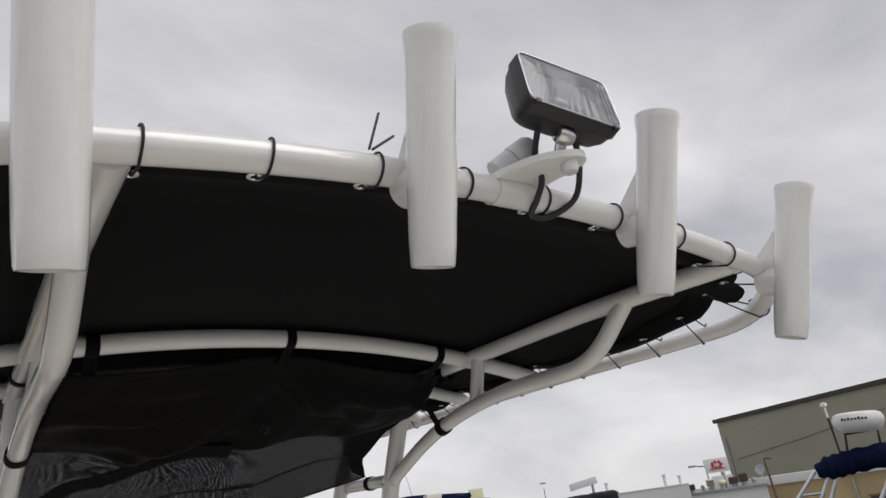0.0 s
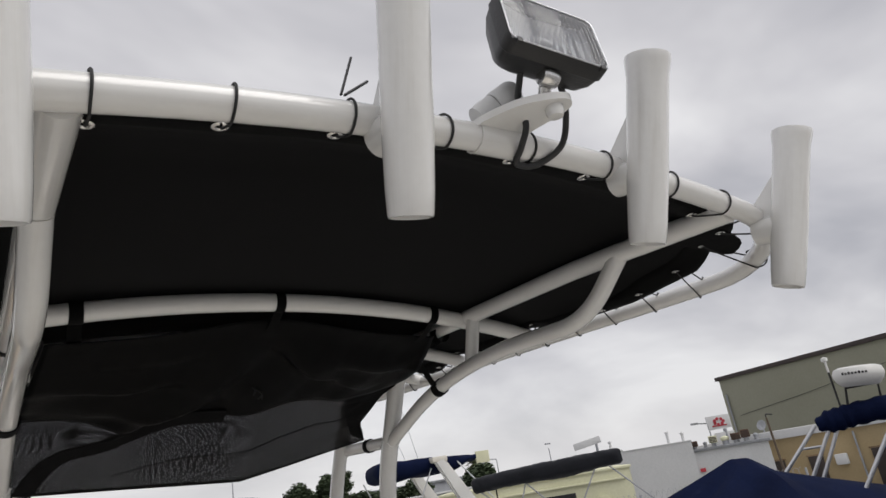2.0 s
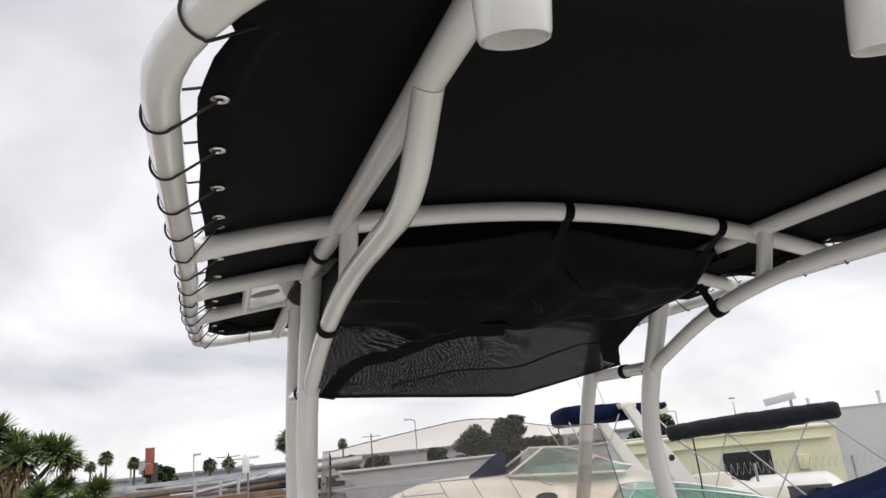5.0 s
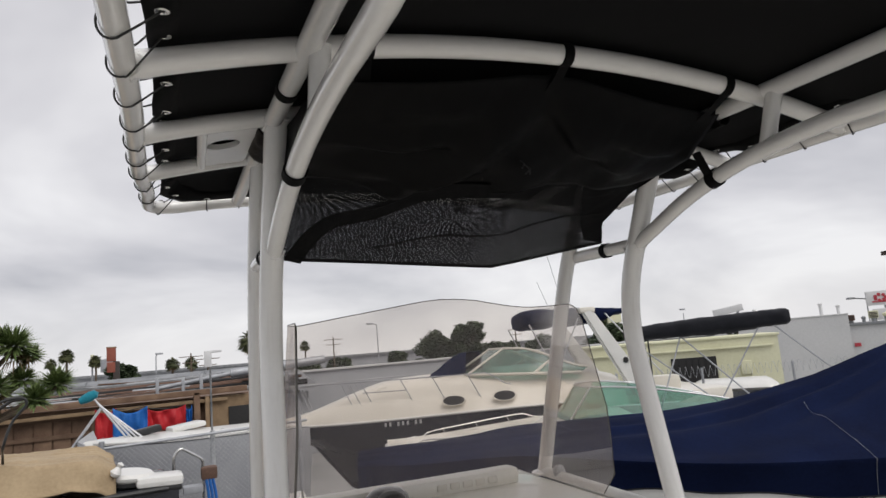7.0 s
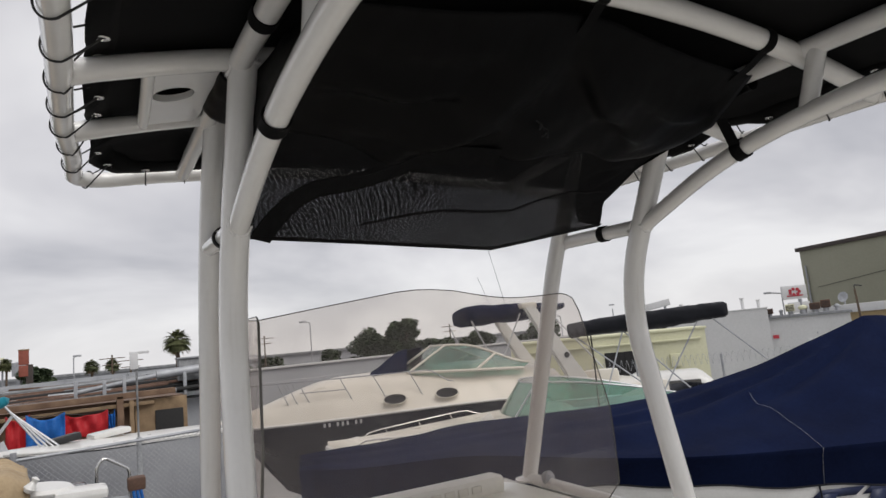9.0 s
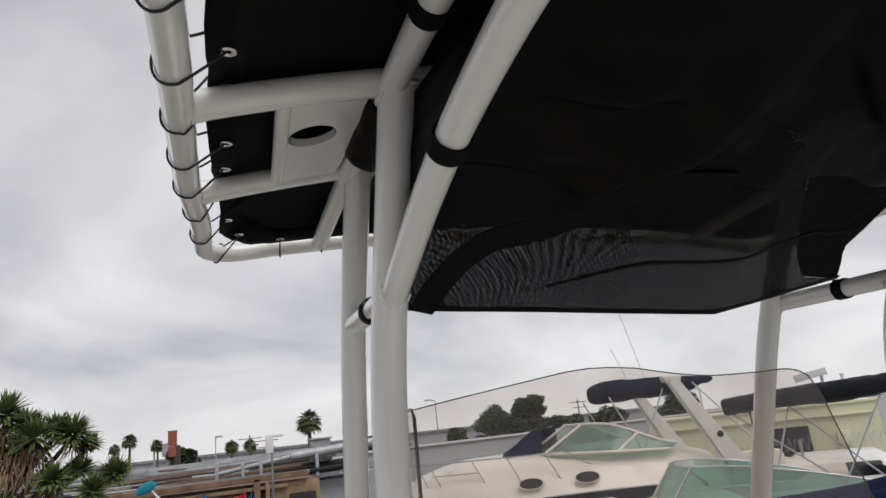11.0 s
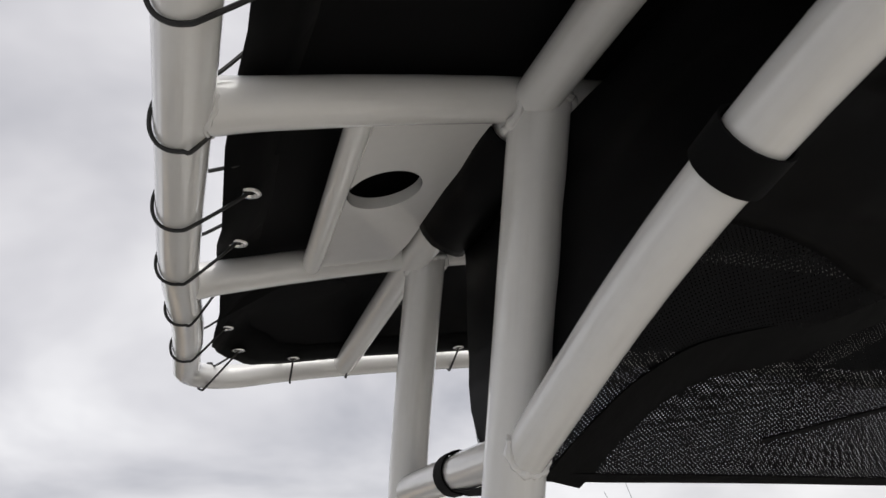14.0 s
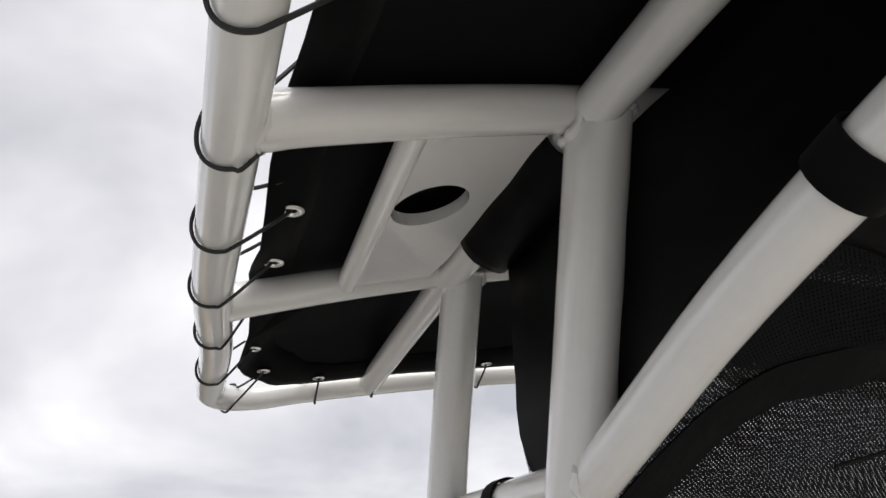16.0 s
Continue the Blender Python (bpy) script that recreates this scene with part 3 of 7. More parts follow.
def rod_holder_mesh():
    pr = [(0.0, 0.032), (0.0222, 0.032), (0.0226, 0.004), (0.0236, 0.0), (0.0255, 0.0), (0.0268, 0.003), (0.0285, 0.03), (0.0305, 0.10), (0.0310, 0.20), (0.0315, 0.255), (0.0338, 0.272), (0.0347, 0.281), (0.0342, ROD_H), (0.0322, ROD_H), (0.029, 0.27), (0.027, 0.25), (0.0, 0.24)]
    return lathe(pr, 32)


rod_proto = None
for xb, xt in ((-0.05, -0.076), (0.336, 0.318), (0.745, 0.752), (1.106, 1.138)):
    zc = rail_z((xb + xt) / 2, AFT) - (0.010 if xb > 1 else 0.0)
    low, top = Vector((xb, 0.674, zc - 0.133)), Vector((xt, 0.597, zc + 0.142))
    m = Matrix.Translation(low) @ (top - low).to_track_quat("Z", "Y").to_matrix().to_4x4()
    if rod_proto is None:
        first = m
        rod_proto = part("rod_holder", placed(rod_holder_mesh(), m), WHITE, frame_thing, "white flared rod holder welded to the rail")
    else:
        holder = same_part(rod_proto, m @ first.inverted(), frame_thing)
        holder["label"] = "white flared rod holder welded to the rail"
    web = bmesh.new()
    ax = (top - low).normalized()
    c0 = low + ax * 0.11
    pts = [c0 + Vector((0, 0.02, 0)), c0 + ax * 0.125 + Vector((0, 0.02, 0)), Vector((c0.x, AFT + 0.016, zc + 0.017)), Vector((c0.x, AFT - 0.002, zc - 0.012))]
    va = [web.verts.new(p + Vector((-0.006, 0, 0))) for p in pts]
    vb = [web.verts.new(p + Vector((0.006, 0, 0))) for p in pts]
    web.faces.new(va); web.faces.new(vb)
    for i in range(4):
        web.faces.new((va[i], va[(i + 1) % 4], vb[(i + 1) % 4], vb[i]))
    bmesh.ops.bevel(web, geom=list(web.edges), offset=0.002, segments=1, affect="EDGES")
    part("gusset", web, WHITE, frame_thing)
    sad = lathe([(0.024, 0.012), (0.025, 0.03), (0.0235, 0.06)], 20, Matrix.Translation((c0.x, c0.y + 0.0, c0.z)) @ Vector((0, 1, 0.12)).to_track_quat("Z", "Y").to_matrix().to_4x4())
    part("saddle", sad, WHITE, frame_thing)


# ---- canvas, grommets and lacing ----
def canvas_z(x, y):
    inner = 2.978 + 0.10 * crown(x)
    side = min(x - (CX - RW), CX + RW - x)
    end = min(y - AFT, FRONT - y)
    z = lerp(rail_z(x, y) + 0.006, inner, min(smooth01((side - 0.04) / 0.06), smooth01((end - 0.045) / 0.12)))
    # the cloth rides over the cross bars
    for by in (1.533, 1.891, 2.208):
        over = bar_z(x) + 0.031 - z
        if over > 0:
            z += over * smooth01((0.10 - abs(y - by)) / 0.07)
    return z


canopy = thing("canopy_canvas", (CX, 1.6, 2.95), "black canvas top laced inside the white rail with thin cord", "canopy")


def canvas_sheet(outline, scales, lift=0.0):
    bm = bmesh.new()
    cx, cy = CX, (AFT + FRONT) / 2
    rings = []
    for s in scales:
        rings.append([bm.verts.new((cx + (x - cx) * s, cy + (y - cy) * s, canvas_z(cx + (x - cx) * s, cy + (y - cy) * s) + lift)) for x, y in outline])
    n = len(outline)
    for a, b in zip(rings, rings[1:]):
        for k in range(n):
            bm.faces.new((a[k], a[(k + 1) % n], b[(k + 1) % n], b[k]))
    if scales[-1] < 0.2:
        bm.faces.new(rings[-1])
    return bm


EDGE = []
for i, (x, y) in enumerate(rail_outline(0.036, 0.262, 0.11)):
    x -= 0.036 * smooth01((x - CX - 0.55) / 0.2) * smooth01((1.22 - y) / 0.3)
    w = 0.003 * math.sin(i * 1.7) + 0.002 * math.sin(i * 0.61)
    EDGE.append((x + w * (CX - x), y + w * (1.6 - y)))
thicken(part("panel", canvas_sheet(EDGE, [1.0, 0.985, 0.96, 0.93, 0.88, 0.8, 0.7, 0.6, 0.5, 0.4, 0.3, 0.2, 0.1]), CANVAS, canopy), 0.0016)
thicken(part("hem", canvas_sheet(EDGE, [1.002, 0.985, 0.965, 0.945], -0.0022), HEM, canopy, "darker doubled hem round the edge"), 0.0012)
for hx, hy, hr in ((-0.11, 0.84, 0.11), (1.13, 0.84, 0.11), (-0.14, 2.36, 0.075), (1.16, 2.36, 0.075)):
    bm = bmesh.new()
    n = 20
    vs = [bm.verts.new((hx + hr * 1.15 * math.cos(2 * math.pi * k / n), hy + hr * 0.6 * math.sin(2 * math.pi * k / n), canvas_z(hx + hr * 1.15 * math.cos(2 * math.pi * k / n), hy + hr * 0.6 * math.sin(2 * math.pi * k / n)) - 0.0032)) for k in range(n)]
    bm.faces.new(vs)
    part("corner_patch", bm, HEM, canopy)

grom_proto, grom_first = None, None


def lacing(gx, gy, ox, oy, lead=0.006, trail=0.014):
    """One eyelet with the cord that runs from it round the rail; (ox, oy) points out to the rail."""
    global grom_proto, grom_first
    gz = canvas_z(gx, gy) - 0.0058
    m = pose(gx, gy, gz, 0, 0, 0)
    if grom_proto is None:
        grom_first = m
        grom_proto = part("grommet", placed(lathe([(0.004, 0.0), (0.0055, 0.0016), (0.008, 0.0018), (0.0100, 0.0006), (0.0100, -0.0006), (0.008, -0.0018), (0.0055, -0.0016), (0.004, 0.0)], 20), m), STEEL, canopy, "bright steel eyelet")
    else:
        same_part(grom_proto, m @ grom_first.inverted(), canopy)
    out = Vector((ox, oy, 0)).normalized()
    along = Vector((-out.y, out.x, 0))
    # the rail's centre straight out from the eyelet
    d = 0.0
    best = None
    for x, y in OUTL:
        v = Vector((x - gx, y - gy, 0))
        if v.dot(out) > 0 and abs(v.dot(along)) < 0.035:
            if best is None or abs(v.dot(along)) < best[0]:
                best = (abs(v.dot(along)), v.dot(out), x, y)
    d = best[1] if best else 0.075
    cz = rail_z(gx + out.x * d, gy + out.y * d)
    c = Vector((gx, gy, 0)) + out * d
    rr = rail_r(c.y) + 0.0022
    pts = [Vector((gx, gy, gz + 0.004)), Vector((gx, gy, gz - 0.005)) + out * 0.006]
    for k in range(11):
        a = radians(-60 - 26 * k)
        pts.append(Vector((c.x, c.y, cz)) - out * rr * math.cos(a) * 1.0 + Vector((0, 0, rr * math.sin(a))) + along * (-lead * (0.45 + 0.55 * math.sin(math.pi / 2 * k / 3)) if k < 3 else lerp(-lead, trail, smooth01((k - 3) / 7))))
    edge = Vector((gx, gy, gz + 0.006)) + out * 0.012 + along * trail * 1.15
    pts.append(edge)
    part("lace", tube(spline(pts, 4), 0.0017, 6), CORD, canopy)


OUTL = rail_outline()
for gx in (-0.105, 0.02, 0.15, 0.287, 0.424, 0.565, 0.718, 0.873, 1.013, 1.145):
    lacing(gx, AFT + 0.043 + 0.05 * abs((gx - CX) / 0.625) ** 4, 0, -1, 0.004, -0.02 if gx < -0.1 else -0.006 + 0.006 * math.sin(gx * 9))
for gx, gy, ox, oy in ((-0.196, 0.872, -0.8, -0.6), (1.204, 0.872, 0.8, -0.6)):
    lacing(gx, gy, ox, oy)
for gy in (0.98, 1.11, 1.24, 1.37, 1.5, 1.63, 1.756, 1.878, 1.998, 2.116, 2.245, 2.40):
    gx = -0.221 - 0.018 * smooth01((1.7 - gy) / 0.7) + 0.008 * smooth01((gy - 2.2) / 0.2)
    fwd = 0.018 * smooth01((gy - 1.6) / 0.2) * smooth01((2.3 - gy) / 0.1)
    lacing(gx, gy + fwd, -1, 0, 0.026 - 0.7 * fwd, 0.012 + fwd)
    lacing(2 * CX - gx - 0.036 * smooth01((1.22 - gy) / 0.3), gy, 1, 0, -0.020, -0.012)
lacing(-0.188, 2.508, -0.55, 0.84, 0.006, -0.012)
lacing(2 * CX + 0.188, 2.508, 0.55, 0.84, -0.006, 0.012)
for gx in (-0.10, -0.005, 0.19, 0.34, 0.49, 0.64, 0.79, 0.94, 1.09):
    lacing(gx, FRONT - 0.060, 0, 1)
# a cut tie at the aft rail
zt = new("cable_tie")
tagged(zt, "black plastic cable tie with its tail sticking up from the rail", "cable tie")
zt.matrix_basis = pose(0.262, AFT, 3.03)
part("tail", tube([(0.272, AFT - 0.01, rail_z(0.26, AFT) + 0.024), (0.296, AFT, 3.116)], 0.0028, 8, flat=0.6), BLACKPL, zt)
part("tail", tube([(0.276, AFT - 0.012, rail_z(0.26, AFT) + 0.023), (0.312, AFT - 0.004, 3.084)], 0.003, 8, flat=0.6), BLACKPL, zt)

# ---- flood light on its bracket ----
bracket = thing("light_bracket", (0.51, 0.69, 3.02), "white welded plate bracket on the aft rail", "bracket")


def bracket_plate():
    bm = bmesh.new()
    outline = [(0.468, 0.712), (0.462, 0.68), (0.49, 0.632), (0.525, 0.606), (0.553, 0.597), (0.567, 0.609), (0.562, 0.634), (0.548, 0.672), (0.55, 0.712)]
    outline = [(p.x, p.y) for p in spline([(x, y, 0) for x, y in outline], 4)]
    lv = [[bm.verts.new((x, y, 3.052 + dz + (0.66 - y) * 0.14)) for x, y in outline] for dz in (-0.004, 0.006)]
    bm.faces.new(lv[0]); bm.faces.new(lv[1])
    n = len(outline)
    for k in range(n):
        bm.faces.new((lv[0][k], lv[0][(k + 1) % n], lv[1][(k + 1) % n], lv[1][k]))
    return bm


part("plate", bracket_plate(), WHITE, bracket)
part("saddle", tube([(0.468, AFT, rail_z(0.468, AFT)), (0.555, AFT, rail_z(0.555, AFT))], R1 + 0.003, 20), WHITE, bracket)
part("knuckle", lathe([(0.0, -0.012), (0.010, -0.011), (0.0125, -0.004), (0.0125, 0.006), (0.009, 0.012), (0.0, 0.013)], 20, pose(0.545, 0.618, 3.052)), WHITE, bracket)
nav = thing("antenna_socket", (0.495, 0.68, 3.06), "white round plastic socket with a screw beside the lamp", "socket")
nm = Matrix.Translation((0.507, 0.676, 3.088)) @ Vector((0.75, -0.35, 0.56)).to_track_quat("Z", "Y").to_matrix().to_4x4()
part("body", lathe([(0.0, -0.045), (0.0165, -0.043), (0.0175, -0.03), (0.0175, -0.012)], 24, nm), PLASTIC, nav)
part("collar", lathe([(0.0178, -0.0105), (0.019, -0.009), (0.019, 0.022), (0.016, 0.028), (0.0, 0.03)], 24, nm), PLASTIC, nav)
part("screw", lathe([(0.0, 0.0), (0.004, 0.0), (0.004, 0.003), (0.0, 0.003)], 12, Matrix.Translation((0.507, 0.676, 3.088)) @ nm.to_3x3().to_4x4() @ pose(0, -0.0195, 0.012, 90, 0, 0)), BLACKPL, nav)

lamp = thing("flood_light", (0.54, 0.62, 3.06), "black rectangular halogen flood light with a ribbed clear lens", "flood light")
# local frame: lens in x-z, facing -y
LM = pose(0.537, 0.584, 3.1500, -15, 8.0, -7)


def lamp_housing():
    bm = bmesh.new()
    prof = [(0.0, 0.0765, 0.0515), (0.003, 0.0785, 0.053), (0.020, 0.079, 0.0535), (0.0215, 0.077, 0.052), (0.036, 0.075, 0.049), (0.052, 0.068, 0.041), (0.062, 0.052, 0.028)]
    rings = []
    for y, hw, hh in prof:
        c = min(0.016, hh * 0.6)
        o = []
        for qx, qz, a0 in ((1, 1, 0), (-1, 1, 90), (-1, -1, 180), (1, -1, 270)):
            for j in range(6):
                a = radians(a0 + 18 * j)
                o.append((qx * (hw - c) + c * math.cos(a), qz * (hh - c) + c * math.sin(a)))
        rings.append([bm.verts.new((x, y, z)) for x, z in o])
    for a, b in zip(rings, rings[1:]):
        for k in range(24):
            bm.faces.new((a[k], a[(k + 1) % 24], b[(k + 1) % 24], b[k]))
    bm.faces.new(rings[-1])
    # inner lip and reflector bowl's seat
    inner = [bm.verts.new((v.co.x * 0.965, 0.0, v.co.z * 0.94)) for v in rings[0]]
    for k in range(24):
        bm.faces.new((rings[0][k], rings[0][(k + 1) % 24], inner[(k + 1) % 24], inner[k]))
    deep = [bm.verts.new((v.co.x, 0.008, v.co.z)) for v in inner]
    for k in range(24):
        bm.faces.new((inner[k], inner[(k + 1) % 24], deep[(k + 1) % 24], deep[k]))
    bmesh.ops.transform(bm, matrix=LM, verts=bm.verts)
    return bm


def lamp_bowl():
    def f(u, v):
        x, z = -0.0735 + 0.147 * u, -0.0485 + 0.097 * v
        d = 0.036 * max(0.0, 1 - (x / 0.077) ** 2) * max(0.0, 1 - (z / 0.051) ** 2) ** 0.5
        d += 0.0016 * math.cos(2 * math.pi * u * 17 + 0.5 * math.sin(9 * v)) * smooth01((u - 0.16) / 0.1)
        return LM @ Vector((x, 0.010 + d, z))
    return grid_mesh(f, 140, 14)


def lamp_lens():
    """Pane with vertical flutes, bowed slightly outwards."""
    def f(u, v):
        x, z = -0.0745 + 0.149 * u, -0.0495 + 0.099 * v
        bow = 0.003 + 0.006 * (1 - (2 * u - 1) ** 4) * (1 - (2 * v - 1) ** 4)
        fine = abs(2 * u - 0.86) < 0.30
        flute = 0.0017 * smooth01((u - 0.14) / 0.08) * (1 if abs(2 * v - 1) < 0.84 else 0) * (math.cos(2 * math.pi * u * 19) if not fine else 0.5 * math.cos(2 * math.pi * (u * 19 + v * 4)) + 0.5 * math.cos(2 * math.pi * v * 9))
        return LM @ Vector((x, 0.003 - bow + flute, z))
    return grid_mesh(f, 210, 14)


part("housing", lamp_housing(), BLACKPL, lamp)
part("reflector", lamp_bowl(), REFLECT, lamp, "bright reflector bowl")
lens = part("lens", lamp_lens(), LENS, lamp, "ribbed clear glass lens")
lens.visible_shadow = False
part("bezel", tube([LM @ Vector(p) for p in rounded([(0, -0.001, -0.0502), (0.0750, -0.001, -0.0502), (0.0750, -0.001, 0.0502), (-0.0750, -0.001, 0.0502), (-0.0750, -0.001, -0.0502), (0, -0.001, -0.0502)], 0.014, 6)], 0.0011, 8), ALU, lamp, "thin grey lens rim")
part("bulb", lathe([(0.0, -0.012), (0.005, -0.01), (0.005, 0.01), (0.0, 0.012)], 12, LM @ pose(0, 0.022, 0, 0, 90, 0)), PLASTIC, lamp)
for sxx in (-0.064, 0.064):
    part("lens_clip", box((-0.004, -0.003, -0.005), (0.004, 0.004, 0.003), 0.001, LM @ pose(sxx, 0, -0.0505)), BLACKPL, lamp)
part("stem", tube([LM @ Vector((0, 0.035, -0.045)), (0.54, 0.632, 3.06)], 0.0085, 14), STEEL, lamp, "steel swivel bolt")
part("yoke", lathe([(0.0, -0.013), (0.011, -0.012), (0.013, -0.006), (0.013, 0.006), (0.011, 0.012), (0.0, 0.013)], 18, LM @ pose(0, 0.035, -0.056, 0, 90, 0)), STEEL, lamp, "chrome swivel knuckle")
part("cable", tube(spline([LM @ Vector((-0.03, 0.05, -0.04)), (0.515, 0.65, 3.075), (0.526, 0.655, 3.045), (0.527, 0.672, 3.022), (0.540, 0.70, 3.012), (0.575, 0.695, 3.014), (0.598, 0.665, 3.033), (0.592, 0.64, 3.07), LM @ Vector((0.035, 0.05, -0.035))], 8), 0.0046, 10), BLACKPL, lamp, "black corrugated cable conduit")

# ---- storage net under the top ----
net = thing("storage_net", (CX, 1.8, 2.7), "black mesh and cloth storage bag strapped under the top", "storage bag")


def poly(points, t):
    """Smooth interpolation through (t, Vector) knots."""
    for (ta, a), (tb, b) in zip(points, points[1:]):
        if t <= tb:
            return a.lerp(b, (t - ta) / (tb - ta))
    return points[-1][1]


NL = [(0.0, Vector((0.05, 1.552, 2.962))), (0.25, Vector((0.03, 1.66, 2.895))), (0.6, Vector((0.02, 1.86, 2.828))), (1.0, Vector((0.02, 2.025, 2.712)))]
NM = [(0.0, Vector((0.51, 1.555, 3.028))), (0.25, Vector((0.54, 1.69, 2.945))), (0.6, Vector((0.55, 1.84, 2.812))), (1.0, Vector((0.555, 2.0, 2.677)))]
NR = [(0.0, Vector((0.985, 1.60, 2.98))), (0.25, Vector((1.0, 1.72, 2.915))), (0.6, Vector((1.0, 1.955, 2.875))), (0.85, Vector((0.972, 2.07, 2.806))), (1.0, Vector((1.018, 2.14, 2.757)))]


def net_point(u, v):
    vv = v
    a, b, c = poly(NL, vv), poly(NM, vv), poly(NR, vv)
    k = u * 2
    p = a.lerp(b, k) if k < 1 else b.lerp(c, k - 1)
    sag = math.sin(math.pi * u) * math.sin(math.pi * min(1, v * 1.0))
    n = noise.noise(Vector((u * 4.2, v * 3.0, 1.7))) * 0.038 * sag + noise.noise(Vector((u * 11 + v * 5, v * 7, 5.2))) * 0.010 * math.sin(math.pi * min(1, v))
    # folds that run from the middle strap to the lower corners
    for (u0, v0, u1, v1, depth) in ((0.48, 0.02, 0.06, 0.75, 0.034), (0.5, 0.05, 0.9, 0.45, 0.034), (0.22, 0.85, 0.55, 0.35, 0.016), (0.02, 0.25, 0.42, 0.22, 0.036), (0.06, 0.42, 0.44, 0.33, 0.028), (0.55, 0.1, 0.97, 0.25, 0.032), (0.62, 0.4, 0.92, 0.6, 0.012), (0.50, 0.06, 0.30, 0.42, 0.028), (0.53, 0.06, 0.70, 0.36, 0.024), (0.08, 0.12, 0.40, 0.12, 0.022)):
        du, dv = u1 - u0, v1 - v0
        t = max(0, min(1, ((u - u0) * du + (v - v0) * dv) / (du * du + dv * dv)))
        d2 = (u - u0 - du * t) ** 2 + (v - v0 - dv * t) ** 2
        n -= depth * math.exp(-d2 / 0.0028) * math.sin(math.pi * max(0.05, min(0.95, t)))
    top = 0.0
    if v < 0.3:
        hang = abs(math.sin(math.pi * u * 2)) * (1 - v / 0.3)
        top = -0.012 * hang
    return p + Vector((0, -0.4 * n, n + top))


SPLIT = 0.50
thicken(part("cloth_panel", grid_mesh(lambda u, v: net_point(u, v * SPLIT), 70, 34), BAG, net, "wrinkled black cloth panel"), 0.0012)
part("net_panel", grid_mesh(lambda u, v: net_point(u, SPLIT + v * (1 - SPLIT)), 80, 40, lambda u, v: (u * 1.05, v * 0.40)), NET, net, "see-through black mesh panel")


def front_point(u, v):
    a = net_point(u, 1.0)
    b = Vector((lerp(LX + 0.026, RX - 0.12, u), lerp(2.10, 2.06, u), bar_z(lerp(LX, RX, u)) - 0.022))
    p = a.lerp(b, v)
    p.y += 0.088 * math.sin(math.pi * v ** 0.42) + 0.01 * noise.noise(Vector((u * 5, v * 3, 9))) * math.sin(math.pi * u)
    return p


part("front_panel", grid_mesh(front_point, 40, 12, lambda u, v: (u * 1.05 + 0.0023, v * 0.3 + 0.0017)), NETOPEN, net, "see-through black mesh panel")
for knots, sx in ((NL, LX), (NR, RX)):
    def side_point(u, v, kn=knots, s=sx):
        low = poly(kn, u)
        high = Vector((low.x - (0.09 * u ** 2 if s > CX else 0.0), lerp(1.60, 2.10 if s < CX else 2.06, u), bar_z(s) - 0.022))
        q = low.lerp(high, v)
        q.y += 0.088 * u ** 4 * math.sin(math.pi * v ** 0.42)
        q.x += 0.03 * math.sin(math.pi * v) * math.sin(math.pi * u) * (1 if s > CX else 0)
        q.x += 0.006 * noise.noise(Vector((u * 6, v * 4, s)))
        return q
    part("side_panel", grid_mesh(side_point, 24, 10, lambda u, v: (u * 0.55, v * 0.25)), BAG, net)


def flap_point(u, v):
    y = lerp(1.912, 2.095 + 0.022 * v, u)
    a = radians(110 + 200 * v)
    r = R2 + 0.004 + 0.003 * noise.noise(Vector((u * 4, v * 5, 3)))
    return Vector((LX + r * math.cos(a) + 0.012 * smooth01((v - 0.6) / 0.4), y, bar_z(LX) - 0.008 + r * math.sin(a) - 0.012 * smooth01((v - 0.6) / 0.4)))


thicken(part("corner_flap", grid_mesh(flap_point, 16, 12), BAG, net, "black cloth flap wrapped over the tube"), 0.0015)


def ribbon(pts, width, nrm, thick=0.0016):
    """A webbing strap along the points; nrm: its face's direction."""
    bm = bmesh.new()
    pts = [Vector(p) for p in pts]
    n = len(pts)
    rows = []
    for i, p in enumerate(pts):
        t = (pts[min(i + 1, n - 1)] - pts[max(i - 1, 0)]).normalized()
        nn = Vector(nrm(p) if callable(nrm) else nrm)
        s = t.cross(nn).normalized() * width / 2
        nn = s.cross(t).normalized() * thick / 2
        rows.append([bm.verts.new(p + s + nn), bm.verts.new(p - s + nn), bm.verts.new(p - s - nn), bm.verts.new(p + s - nn)])
    for a, b in zip(rows, rows[1:]):
        for k in range(4):
            bm.faces.new((a[k], a[(k + 1) % 4], b[(k + 1) % 4], b[k]))
    bm.faces.new(rows[0]); bm.faces.new(rows[-1])
    return bm


def strap_round(c, axis, r, width=0.025, tail=None):
    """A strap that goes round a tube at c; tail: where its end hangs to."""
    ax = Vector(axis).normalized()
    s = ax.cross(Vector((0, 0, 1))).normalized()
    u = s.cross(ax)
    bm = bmesh.new()
    n = 20
    rings = []
    for rr in (r + 0.0012, r + 0.0032):
        for w in (-width / 2, width / 2):
            rings.append([bm.verts.new(Vector(c) + ax * w + (s * math.cos(2 * math.pi * k / n) + u * math.sin(2 * math.pi * k / n)) * rr) for k in range(n)])
    for a, b in ((0, 1), (2, 3), (0, 2), (1, 3)):
        for k in range(n):
            bm.faces.new((rings[a][k], rings[a][(k + 1) % n], rings[b][(k + 1) % n], rings[b][k]))
    part("strap", bm, WEB, net)
    if tail is not None:
        d = Vector(c) + Vector((0, 0, -r))
        tl = Vector(tail)
        side = Vector((1, 0, 0)) if abs(ax.x) > 0.7 else Vector((0, 1, 0))
        nr = (tl - d).cross(side)
        part("strap_tail", ribbon([d, d.lerp(tl, 0.5) + Vector((0, 0, -0.004)), tl], width, nr), WEB, net)


